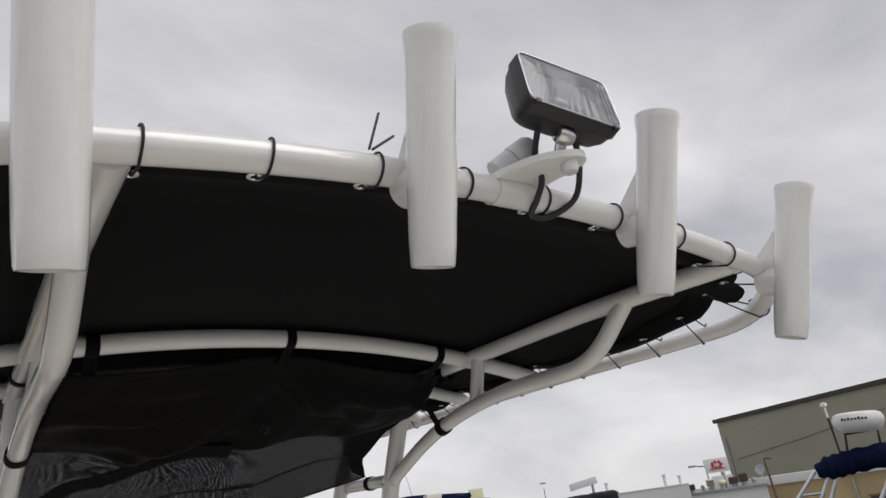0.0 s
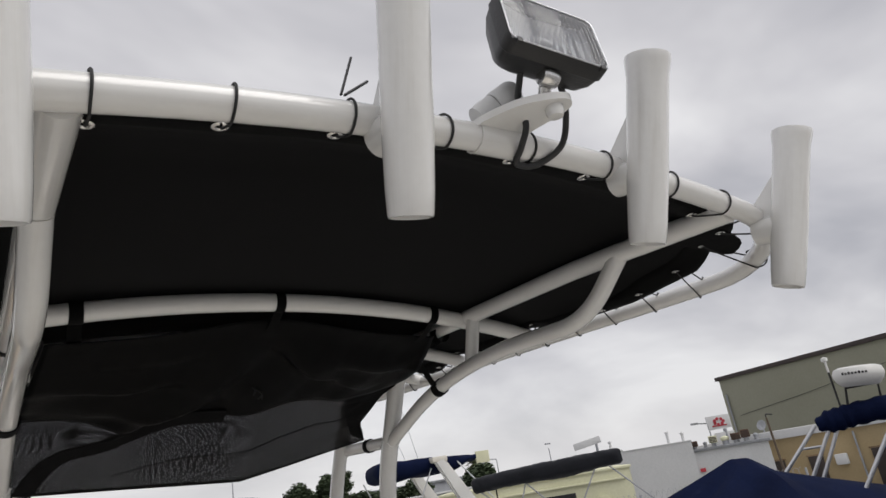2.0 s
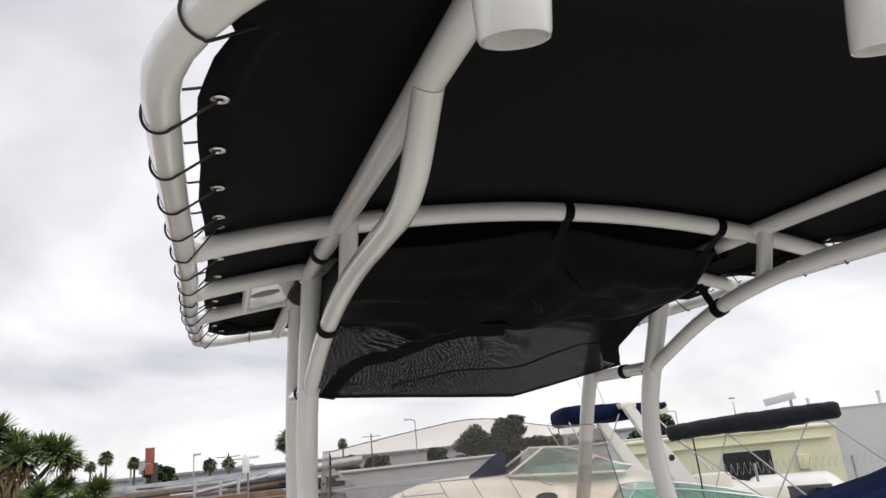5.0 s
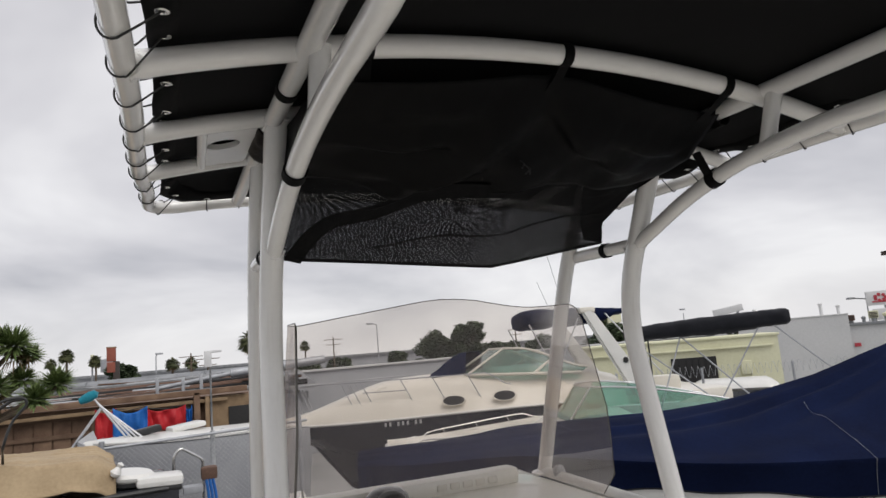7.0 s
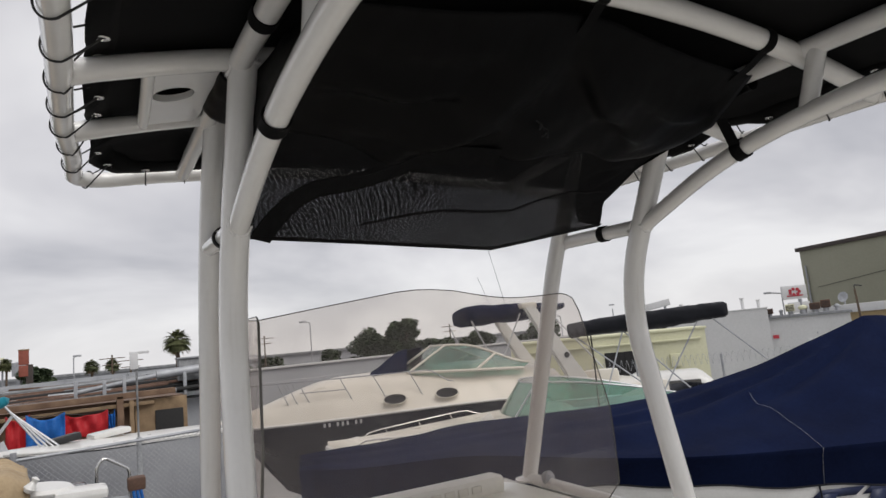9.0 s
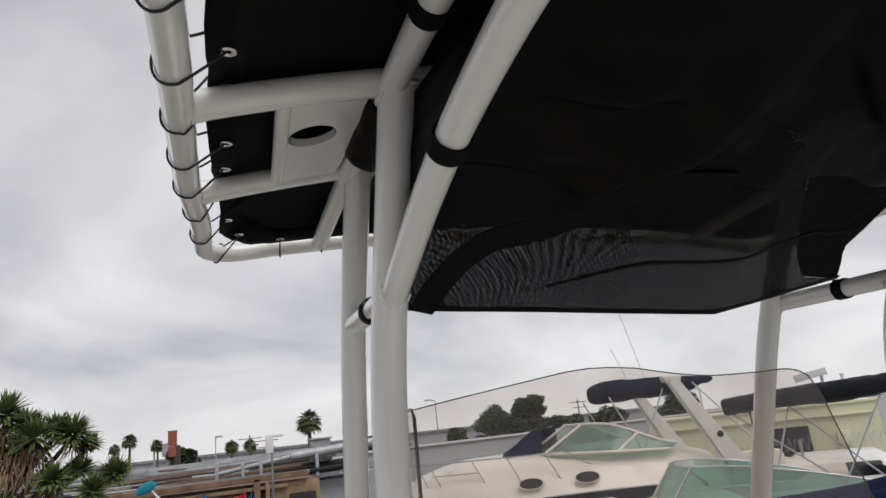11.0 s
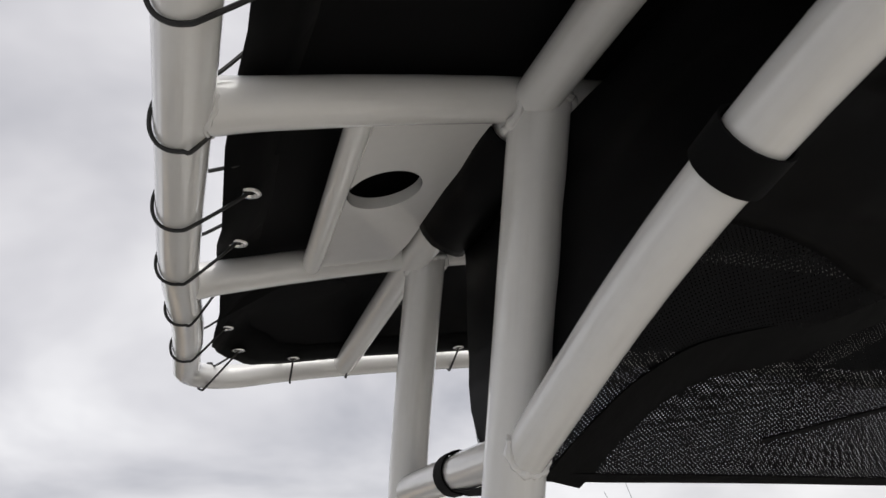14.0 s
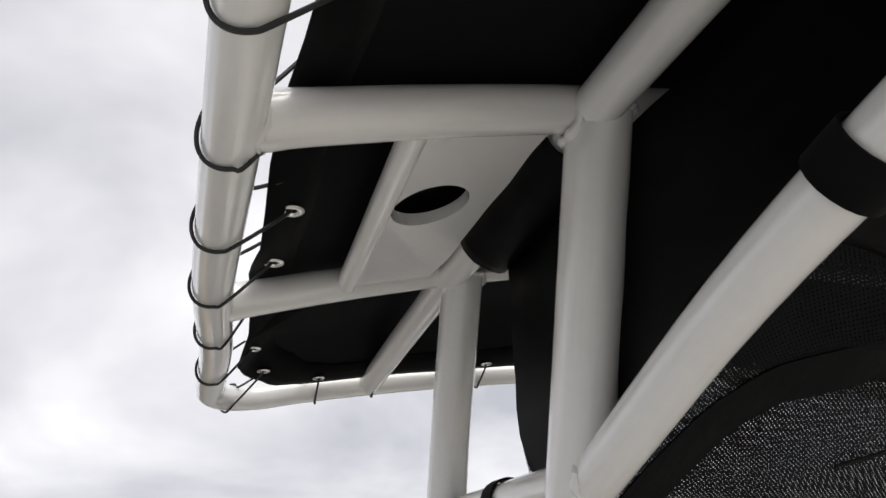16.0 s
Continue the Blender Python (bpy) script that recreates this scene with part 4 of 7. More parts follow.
strap_round((0.098, 1.533, bar_z(0.098)), (1, 0, 0.05), R2, 0.026, net_point(0.06, 0.06))
strap_round((0.515, 1.533, bar_z(0.515)), (1, 0, 0), R2, 0.022, net_point(0.49, 0.06))
strap_round((0.937, 1.533, bar_z(0.937)), (1, 0, -0.1), R2, 0.022, net_point(0.95, 0.05))



def strap_on_arm(arm, y, width, tail=None):
    """A strap round the arm where it passes y."""
    i = min(range(1, len(arm) - 1), key=lambda k: abs((arm[k] + arm[k + 1]).y / 2 - y))
    a, b = arm[i], arm[i + 1]
    strap_round(a.lerp(b, (y - a.y) / (b.y - a.y)), b - a, R2 * 0.91 + 0.0008, width, tail)


strap_on_arm(ARMS[0], 1.708, 0.027)
strap_on_arm(ARMS[1], 1.690, 0.027, (0.99, 1.69, 2.915))
strap_round((LX + 0.016, 2.165, 2.7365), (0, 1, 0), R2 * 0.9, 0.024, (0.022, 2.04, 2.714))
strap_round((RX, 2.155, 2.7365), (0, 1, 0), R2 * 0.9, 0.024, (1.032, 2.15, 2.757))
strap_round((LX, 1.70, bar_z(LX) - 0.008), (0, 1, 0), R2 * 0.92, 0.03)
strap_round((RX, 1.66, bar_z(RX) - 0.008), (0, 1, 0), R2, 0.03, (1.0, 1.70, 2.96))
dn = lambda p: (0, -0.55, -0.83)


def on_bag(knots, width):
    """A strap sewn along a line on the bag's skin; knots in the skin's (u, v)."""
    way = spline([(u, v, 0) for u, v in knots], 8)
    part("webbing", ribbon([net_point(p.x, min(1.0, p.y)) + Vector((0, -0.002, -0.003)) for p in way], width, dn), WEB, net)


on_bag([(0.026, 1.0), (0.05, 0.86), (0.10, 0.72), (0.18, 0.62), (0.29, 0.55), (0.42, 0.50)], 0.044)
on_bag([(0.20, 0.90), (0.36, 0.79), (0.55, 0.735), (0.75, 0.735), (0.93, 0.75)], 0.0055)
on_bag([(0.0, 0.985), (0.25, 0.985), (0.5, 0.985)], 0.010)
on_bag([(0.5, 0.985), (0.75, 0.985), (1.0, 0.985)], 0.010)
for k in range(3):
    a = net_point(0.50 + 0.012 * k - 0.03, 0.33 + 0.015 * (k % 3))
    b = a + Vector((0.012 * math.sin(k * 2.1), -0.006, -0.02 - 0.006 * (k % 2)))
    part("draw_cord", tube([a, a.lerp(b, 0.5) + Vector((0.006, -0.005, 0)), b], 0.0022, 6), CORD, net)

# ---- helm console, windshield and hull of the boat ----
console = thing("helm_console", (CX, 2.3, 0.9), "off-white moulded fibreglass helm console", "console")
part("body", box((0.05, 1.95, 0.9), (0.99, 2.76, 2.012), 0.05), CONSOLE, console)
part("dash_moulding", box((0.13, 2.495, 2.008), (0.86, 2.57, 2.062), 0.018), CONSOLE, console, "cream moulded grab rail along the dash")
for k in range(5):
    part("embossed_mark", box((0.56 + 0.045 * k, 2.491, 2.024), (0.592 + 0.045 * k, 2.4955, 2.046), 0.004), GELCOAT, console)
part("side_moulding", tube(rounded([(0.985, 2.56, 2.02), (0.985, 2.18, 2.015), (1.06, 1.95, 1.98)], 0.08), 0.018, 12), GELWHITE, console)
part("side_moulding", tube(rounded([(0.055, 2.56, 2.02), (0.055, 2.18, 2.015), (-0.02, 1.95, 1.98)], 0.08), 0.018, 12), GELWHITE, console)
kn = thing("windshield_knob", (0.99, 2.45, 2.01), "grey plastic windshield clamp knob on the console", "knob")
part("cap", lathe([(0.0, -0.012), (0.018, -0.012), (0.022, -0.006), (0.022, 0.008), (0.016, 0.014), (0.0, 0.016)], 20, pose(0.985, 2.45, 2.034, 80, 0, 20)), WALLGREY, kn)
part("stem", tube([(0.985, 2.45, 2.0), (0.985, 2.452, 2.03)], 0.008, 10), WALLGREY, kn)
compass = thing("compass", (0.368, 2.42, 2.01), "black dome compass on the console", "compass")
CP = pose(0.370, 2.42, 2.01) @ Matrix.Diagonal((1.5, 1.5, 1.0, 1.0))
part("base", lathe([(0.05, 0.0), (0.05, 0.018), (0.04, 0.026), (0.0, 0.026)], 28, CP), BLACKPL, compass)
part("hood", lathe([(0.041, 0.02), (0.044, 0.035), (0.040, 0.052), (0.028, 0.066), (0.012, 0.072), (0.0, 0.073)], 28, CP), SHINYBLACK, compass)
part("dome", lathe([(0.030, 0.0), (0.027, 0.012), (0.018, 0.022), (0.0, 0.027)], 24, CP @ pose(0, -0.028, 0.042, 70, 0, 0)), DARKGLASS, compass)

shield = thing("console_windshield", (CX, 2.5, 2.04), "smoked acrylic wrap-round windshield on the console", "windshield")
WS = spline([(0.100, 2.285, 0), (0.104, 2.40, 0), (0.125, 2.51, 0), (0.22, 2.575, 0), (0.36, 2.605, 0), (0.52, 2.615, 0), (0.68, 2.605, 0), (0.82, 2.575, 0), (0.92, 2.50, 0), (0.948, 2.36, 0), (0.95, 2.185, 0)], 8)


WS_TOP = [(0.08, 2.574), (0.16, 2.573), (0.31, 2.594), (0.48, 2.617), (0.60, 2.633), (0.66, 2.637), (0.72, 2.635), (0.79, 2.627), (0.95, 2.583)]


def ws_top(u):
    i = u * (len(WS) - 1)
    a = int(min(i, len(WS) - 2))
    x = WS[a].lerp(WS[a + 1], i - a).x
    z = WS_TOP[-1][1]
    for (xa, za), (xb, zb) in zip(WS_TOP, WS_TOP[1:]):
        if x <= xb:
            z = lerp(za, zb, (x - xa) / (xb - xa))
            break
    near = u < 0.5
    e = min(u, 1 - u) / (0.012 if near else 0.05)
    return z - (0.016 if near else 0.055) * (1 - math.sqrt(max(0.0, 1 - (1 - min(1, e)) ** 2)))


def ws_point(u, v):
    i = u * (len(WS) - 1)
    a = int(min(i, len(WS) - 2))
    p = WS[a].lerp(WS[a + 1], i - a)
    lean = 0.06 * (1 - v)
    k = smooth01((p.y - 2.3) / 0.35)
    aft = 0.085 * min(1.0, 1.9 * (1 - v)) * (1 - smooth01((p.y - (2.28 if p.x < CX else 2.18)) / 0.12))
    out = -0.046 * (1 - v) * smooth01((0.2 - p.x) / 0.08)
    if p.x > CX:
        aft -= 0.06 * smooth01((0.12 - v) / 0.12) * (1 - smooth01((p.y - 2.18) / 0.10))
    return Vector((p.x + out, p.y + lean * k - aft, lerp(2.02, ws_top(u), v)))


pane = part("pane", grid_mesh(ws_point, 80, 8), SMOKE, shield)
pane.visible_shadow = False
rim = [ws_point(0, k / 8) for k in range(9)] + [ws_point(k / 80, 1) for k in range(1, 80)] + [ws_point(1, 1 - k / 8) for k in range(9)]
part("edge", tube(rim, [0.0034 if k < 9 else 0.0015 for k in range(len(rim))], 6), SMOKE_EDGE, shield, "dark polished edge")


def hull_mesh(L, B, z_keel, sheer, bow_fine=0.42, lift=0.62, n=28):
    """A hull with its bow at x = 0 and its stern at x = L; sheer(s) gives the gunwale's height."""
    bm = bmesh.new()
    rows = []
    for i in range(n + 1):
        s = (i / n) ** 1.4
        w = B / 2 * (1 - (1 - min(1, s / bow_fine)) ** 2.3) ** 0.9 if s < bow_fine else B / 2 * (1 - 0.06 * ((s - bow_fine) / (1 - bow_fine)) ** 2)
        w = max(w, 0.015)
        zs = sheer(s)
        rise = (zs - z_keel) * lift * (1 - min(1, s / 0.4)) ** 2
        kz, cz = z_keel + rise, z_keel + rise + (zs - z_keel) * (0.30 + 0.18 * (1 - min(1, s / 0.5)))
        cw = w * lerp(0.45, 0.86, min(1, s / 0.55))
        x = s * L
        xk = x + 0.13 * L * (1 - min(1, s / 0.25))
        prof = [(xk, 0, kz), ((x + xk) / 2, cw, cz), (x, lerp(cw, w, 0.8), lerp(cz, zs, 0.6)), (x, w, zs)]
        rows.append([bm.verts.new((px, -py, pz)) for px, py, pz in reversed(prof)] + [bm.verts.new((px, py, pz)) for px, py, pz in prof[1:]])
    for a, b in zip(rows, rows[1:]):
        for k in range(6):
            bm.faces.new((a[k], a[k + 1], b[k + 1], b[k]))
    bm.faces.new(rows[-1])
    bmesh.ops.remove_doubles(bm, verts=bm.verts, dist=1e-4)
    return bm


def hull_width(s, B, bow_fine=0.42):
    w = B / 2 * (1 - (1 - min(1, s / bow_fine)) ** 2.3) ** 0.9 if s < bow_fine else B / 2 * (1 - 0.06 * ((s - bow_fine) / (1 - bow_fine)) ** 2)
    return max(w, 0.015)


def boat_matrix(bow, heading):
    """Local x runs aft from the bow, in the plan direction `heading` (degrees from +x)."""
    return pose(bow[0], bow[1], 0, 0, 0, heading)


own = thing("boat_hull", (CX, 1.5, GZ), "white fibreglass centre console hull under the frame", "boat")
OWN = boat_matrix((CX, 5.0), -90)
part("hull", placed(hull_mesh(7.2, 2.4, GZ + 0.45, lambda s: lerp(1.50, 1.30, min(1, s * 1.4)), 0.5), OWN), GELWHITE, own)
bm = bmesh.new()
rows = []
for i in range(25):
    s = 0.02 + 0.96 * i / 24
    w = hull_width(s, 2.4, 0.5) - 0.02
    rows.append([bm.verts.new(OWN @ Vector((s * 7.2, y, 0.9))) for y in (-w, w)])
for a, b in zip(rows, rows[1:]):
    bm.faces.new((a[0], a[1], b[1], b[0]))
thicken(part("deck", bm, DECKWHITE, own, "white moulded non-skid deck"), 0.03)
for sgn in (-1, 1):
    part("gunwale", tube([OWN @ Vector((0.05 + 7.05 * i / 30, sgn * (hull_width((0.05 + 7.05 * i / 30) / 7.2, 2.4, 0.5) - 0.03), lerp(1.50, 1.30, min(1, (i / 30) * 1.4)) + 0.01)) for i in range(31)], 0.05, 10), GELWHITE, own)
ABOARD = False
part("keel_block", box((0.3, 0.5, GZ), (0.72, 1.0, GZ + 0.55), 0.02), WOOD, own)
part("keel_block", box((0.3, 2.8, GZ), (0.72, 3.3, GZ + 0.62), 0.02), WOOD, own)

# ---- covered boat beside it ----
cov = thing("covered_boat", (5.0, 5.4, GZ), "white boat under a draped navy canvas cover", "boat")
CV = boat_matrix((1.60, 7.17), -27)
CL, CB = 8.6, 2.5


def cov_sheer(s):
    return lerp(1.46, 1.26, smooth01(s / 0.5)) - 0.06 * s


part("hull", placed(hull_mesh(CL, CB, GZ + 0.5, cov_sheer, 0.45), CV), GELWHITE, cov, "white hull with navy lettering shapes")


RIDGE = ((-0.02, 1.50), (0.163, 1.635), (0.28, 1.72), (0.387, 1.74), (0.457, 1.815), (0.556, 2.0), (0.637, 2.22), (0.69, 2.38), (0.715, 2.365), (0.748, 2.19), (0.85, 1.95), (1.0, 1.6))


def ridge(s):
    s = s + 0.045
    for (a, za), (c, zc) in zip(RIDGE, RIDGE[1:]):
        if s <= c:
            return lerp(za, zc, (s - a) / (c - a))
    return RIDGE[-1][1]


def cover_point(u, v):
    s = -0.012 + 0.982 * u
    w = hull_width(max(s, 0.004), CB, 0.45) + 0.05
    a = 2 * v - 1
    k = abs(a)
    zr = ridge(s) + 0.05 * (1 - smooth01(s / 0.15))
    ze = min(cov_sheer(max(s, 0)) + 0.20 * smooth01(s / 0.2), zr - 0.03)
    wide = w + 0.09 * smooth01(s / 0.15)
    y = math.copysign(wide * min(1.0, (k / 0.74)) ** 0.92, a) if k > 1e-6 else 0.0
    tent = 1 - min(1.0, k / 0.74)
    z = ze + (zr - ze) * (tent ** 0.9)
    if k > 0.74:
        t = (k - 0.74) / 0.26
        z = lerp(ze, cov_sheer(max(s, 0)) - lerp(0.035, 0.150, smooth01((s - 0.3) / 0.35)) - 0.30 * (1 - smooth01((s - 0.02) / 0.30)), t) - 0.012 * t * math.sin(s * 60)
        y = math.copysign(lerp(wide, w - 0.05, t ** 0.8), a)
    drape = 0.006 * math.sin(s * 60 + 9 * k + 3 * noise.noise(Vector((s * 6, k * 2, 4)))) * smooth01((k - 0.3) / 0.4)
    fold = drape + 0.022 * noise.noise(Vector((s * 6, a * 2.0, 3.3))) + 0.005 * noise.noise(Vector((s * 22 + a * 4, a * 3.5, 7.7)))
    drag = 0.02 * math.sin((s * 18 + abs(a) * 7)) * math.exp(-((s - 0.6) / 0.3) ** 2) * math.sin(math.pi * min(1, k))
    crease = 0.020 * math.sin(16 * s + 17 * k + 2.5 * noise.noise(Vector((s * 5, k * 2, 8)))) * smooth01((s - 0.2) / 0.3) * math.sin(math.pi * min(1, k * 0.95 + 0.05))
    rad = math.hypot(0.5 * k, 0.645 - s)
    if s < 0.675:
        phi = math.atan2(0.9 * k + 0.02, 0.675 - s)
        fold += 0.050 * math.sin(17 * phi + 2.2 * noise.noise(Vector((s * 5, k * 3, 8)))) * smooth01(rad / 0.08) * math.exp(-rad / 0.5) * smooth01(k / 0.22)
    fold += 0.4 * crease
    # drawn tight over the gunwale
    fold *= 1 - 0.85 * smooth01((k - 0.60) / 0.12)
    return CV @ Vector((s * CL, y + 0.6 * fold * (1 if a > 0 else -1), z + fold * (1 - k * 0.4) + drag * 0.7))


part("cover", grid_mesh(cover_point, 240, 90), NAVY, cov, "wrinkled navy canvas cover with a peak over the tower")
part("hem_rope", tube([cover_point(i / 80, 0.0) for i in range(81)], 0.008, 6), DARKCANVAS, cov)
part("seam", tube([cover_point(0.507 - 0.012 * j / 40, 0.005 + 0.385 * j / 40) + Vector((-0.004, -0.006, 0.003)) for j in range(41)], 0.0011, 5), PIPEGREY, cov, "pale stitched seam across the cover")
part("tie_strap", tube([cover_point(0.503, 0.0), cover_point(0.503, 0.0) + Vector((0.02, 0.0, -0.5))], 0.008, 6), DARKCANVAS, cov)


def slanted_shape(s0, s1, z0, z1, slant=0.08):
    bm = bmesh.new()
    vs = []
    for s, z in ((s0, z0), (s1, z0), (s1, z1), (s0, z1)):
        k = (z - cov_sheer(s)) / (GZ + 0.5 - cov_sheer(s))
        w = hull_width(s, CB, 0.45) * lerp(1, 0.93, max(0, min(1, k * 1.6))) + 0.012
        vs.append(bm.verts.new(CV @ Vector((s * CL + slant * (z - z0) / (z1 - z0), -w, z))))
    bm.faces.new(vs)
    return thicken(part("hull_mark", bm, NAVYPAINT, cov), 0.003)


for s0, s1, z0, z1 in ((0.565, 0.60, 0.86, 0.895), (0.565, 0.575, 0.78, 0.86), (0.565, 0.60, 0.76, 0.79), (0.592, 0.60, 0.70, 0.76), (0.562, 0.60, 0.67, 0.70),
                       (0.612, 0.65, 0.86, 0.895), (0.612, 0.622, 0.70, 0.86), (0.612, 0.65, 0.67, 0.70), (0.66, 0.70, 0.86, 0.895), (0.66, 0.67, 0.70, 0.86), (0.69, 0.70, 0.70, 0.86), (0.66, 0.70, 0.67, 0.70)):
    z0, z1, s0, s1 = z0 + 0.19 - 0.008, z1 + 0.2 + 0.008, s0 - 0.092, s1 - 0.086
    slanted_shape(s0, s1, z0, z1)
part("keel_block", box((2.4, -0.2, GZ), (2.9, 0.2, GZ + 0.7), 0.02, CV), WOOD, cov)
part("keel_block", box((6.4, -0.2, GZ), (6.9, 0.2, GZ + 0.6), 0.02, CV), WOOD, cov)


# ---- bowrider with green windshield and folded bimini ----
def stanchion_rail(ob, m, L, B, sheer, s0, s1, n, h, r=0.012, fine=0.42, inset=0.08):
    for sgn in (-1, 1):
        top = []
        for i in range(n * 4 + 1):
            s = lerp(s0, s1, i / (n * 4))
            hh = h * smooth01(min(i, n * 4 - i) / 2.5)
            w = max(0.02, hull_width(s, B, fine) - inset)
            top.append(m @ Vector((s * L, sgn * w, sheer(s) + hh + 0.02)))
        part("bow_rail", tube(top, r, 8), STEEL, ob)
        for i in range(1, n):
            s = lerp(s0, s1, i / n)
            w = max(0.02, hull_width(s, B, fine) - inset)
            part("stanchion", tube([m @ Vector((s * L + 0.02, sgn * w, sheer(s))), m @ Vector((s * L - 0.03, sgn * w, sheer(s) + h + 0.02))], r * 0.9, 8), STEEL, ob)


def deck_mesh(L, B, sheer, m, fine, crown_h, s0=0.005, s1=0.5, n=24, inset=0.02):
    def f(u, v):
        s = lerp(s0, s1, u)
        w = max(0.01, hull_width(s, B, fine) - inset)
        a = 2 * v - 1
        return m @ Vector((s * L, a * w, sheer(s) + 0.015 + crown_h(s) * (1 - a * a)))
    return grid_mesh(f, n, 12)


br = thing("bowrider_boat", (5.5, 8.6, GZ), "white bowrider with green windshield and folded black bimini", "boat")
BM = boat_matrix((2.15, 9.95), -25)
BL, BB = 7.2, 2.45
br_sheer = lambda s: lerp(1.23, 1.40, smooth01(s / 0.5))
BH = boat_matrix((2.56, 9.76), -25)
part("hull", placed(hull_mesh(6.74, BB, GZ + 0.5, br_sheer, 0.45), BH), GELWHITE, br)
part("deck", deck_mesh(6.74, BB, br_sheer, BH, 0.45, lambda s: 0.10, 0.005, 0.5), GELCOAT, br)
stanchion_rail(br, BH, 6.74, BB, br_sheer, 0.05, 0.34, 4, 0.10, 0.010, 0.45)
part("anchor_roller", box((-0.06, -0.04, 0), (0.13, 0.04, 0.12), 0.02, BM @ pose(2.6, -0.75, 1.42, 0, -35, 0)), GELWHITE, br)


def br_glass(u, v):
    a = 2 * u - 1
    w = 1.02
    k = abs(a)
    if k < 0.45:
        x, y = 2.85 + 0.12 * (k / 0.45) ** 2, a / 0.45 * 0.6
    else:
        t = (k - 0.45) / 0.55
        x, y = 2.97 + 1.95 * t, math.copysign(0.6 + 0.46 * min(1, t * 2.2) ** 0.7, a)
    hgt = 0.44 * (1 - 0.75 * max(0, (k - 0.5) / 0.5) ** 1.5)
    return BM @ Vector((x + 0.34 * v, y * (1 - 0.06 * v), 1.44 + hgt * v))


g = part("windshield", grid_mesh(br_glass, 60, 6), GREENGLASS, br, "green tinted wrap windshield")
part("windshield_frame", tube([br_glass(i / 60, 1) for i in range(61)], 0.012, 8), ALU, br)
part("windshield_frame", tube([br_glass(i / 60, 0) for i in range(61)], 0.022, 8), GELWHITE, br)
for u in (0.275, 0.725):
    part("windshield_post", tube([br_glass(u, 0), br_glass(u, 1)], 0.014, 8), ALU, br)
part("cockpit", box((4.0, -1.0, 1.1), (6.9, 1.0, 1.34), 0.06, BM), GELWHITE, br)
bim = [(5.88, 8.46, 2.505), (6.10, 8.24, 2.535), (6.60, 7.78, 2.575), (7.04, 7.32, 2.595), (7.42, 6.93, 2.610)]


def rolled_canvas(path, seed, half, belly):
    """A folded canvas top in its boot: flat above, slack below, with creases along and across."""
    path = spline(path, 14)
    n, seg = len(path), 28

    def f(u, v):
        i = min(n - 1, int(round(u * (n - 1))))
        p = path[i]
        t = (path[min(n - 1, i + 1)] - path[max(0, i - 1)]).normalized()
        side = t.cross(Vector((0, 0, 1))).normalized()
        upw = side.cross(t)
        a = 2 * math.pi * v
        end = min(1.0, (0.70 + min(u, 1 - u) * 14))
        c, sn = math.cos(a), math.sin(a)
        w = half * 1.15 * math.copysign(abs(c) ** 0.75, c)
        h = half * (0.82 if sn > 0 else 0.95 + belly * math.exp(-((u - 0.62) / 0.2) ** 2)) * math.copysign(abs(sn) ** 0.7, sn)
        k = end * (1 + 0.07 * noise.noise(Vector((u * 9, 2.2 * c, 2.2 * sn + seed))) + 0.07 * noise.noise(Vector((u * 30, 1.3 * c, 1.3 * sn + seed))) + 0.025 * math.sin(u * 55 + 4 * sn))
        return p + (side * w + upw * h) * k
    bm = grid_mesh(f, n - 1, seg)
    bmesh.ops.remove_doubles(bm, verts=bm.verts, dist=1e-5)
    bmesh.ops.holes_fill(bm, edges=[e for e in bm.edges if e.is_boundary], sides=0)
    return bm


part("folded_bimini", rolled_canvas(bim, 3.0, 0.122, 0.35), DARKCANVAS, br, "rolled charcoal canvas top in its boot")
for a, b in (((7.16, 7.15, 2.58), (6.45, 7.45, 1.45)), ((7.18, 7.1, 2.58), (7.7, 6.3, 1.62)), ((6.36, 8.0, 2.55), (7.05, 7.2, 1.42)), ((6.46, 7.9, 2.55), (6.0, 8.0, 1.5)), ((5.92, 8.42, 2.45), (6.65, 7.55, 1.5))):
    part("bimini_pole", tube([a, b], 0.0105, 8), PIPEGREY, br)
part("tie_rope", tube([(6.24, 8.40, 2.55), (6.245, 8.40, 2.0), (6.23, 8.40, 1.36)], 0.011, 6), CORD, br, "dark rope hanging from the folded top")
part("keel_block", box((3.0, -0.2, GZ), (3.5, 0.2, GZ + 0.7), 0.02, BM), WOOD, br)

# ---- cabin cruiser ----
cc = thing("cabin_cruiser", (6.0, 12.0, GZ), "cream cabin cruiser with charcoal hull, arch and navy bimini", "boat")
CM = boat_matrix((2.15, 13.2), -18)
KL, KB = 9.5, 3.0
cc_sheer = lambda s: lerp(1.37, 1.48, smooth01(s / 0.45)) - 0.36 * smooth01((s - 0.50) / 0.18)
BOW = 0.6
HM, HL = CM @ Matrix.Translation((-BOW, 0, 0)), KL + BOW
aft_of = lambda s: (s * KL + BOW) / HL
part("hull", placed(hull_mesh(HL, KB, GZ + 0.4, cc_sheer, 0.5, 0.3), HM), GELDARK, cc, "charcoal hull")
cc_deck = lambda s: 0.14 + 0.51 * smooth01(s / 0.235)


def cc_top(u, v):
    s = lerp(0.004, 0.62, u)
    w = max(0.015, hull_width(s, KB, 0.5) - 0.01)
    a = 2 * v - 1
    k = abs(a)
    return HM @ Vector((s * HL, math.copysign(w * min(1, 1.0 * k ** 0.8), a), cc_sheer(s) + cc_deck(s) * (1 - k ** 3.2)))


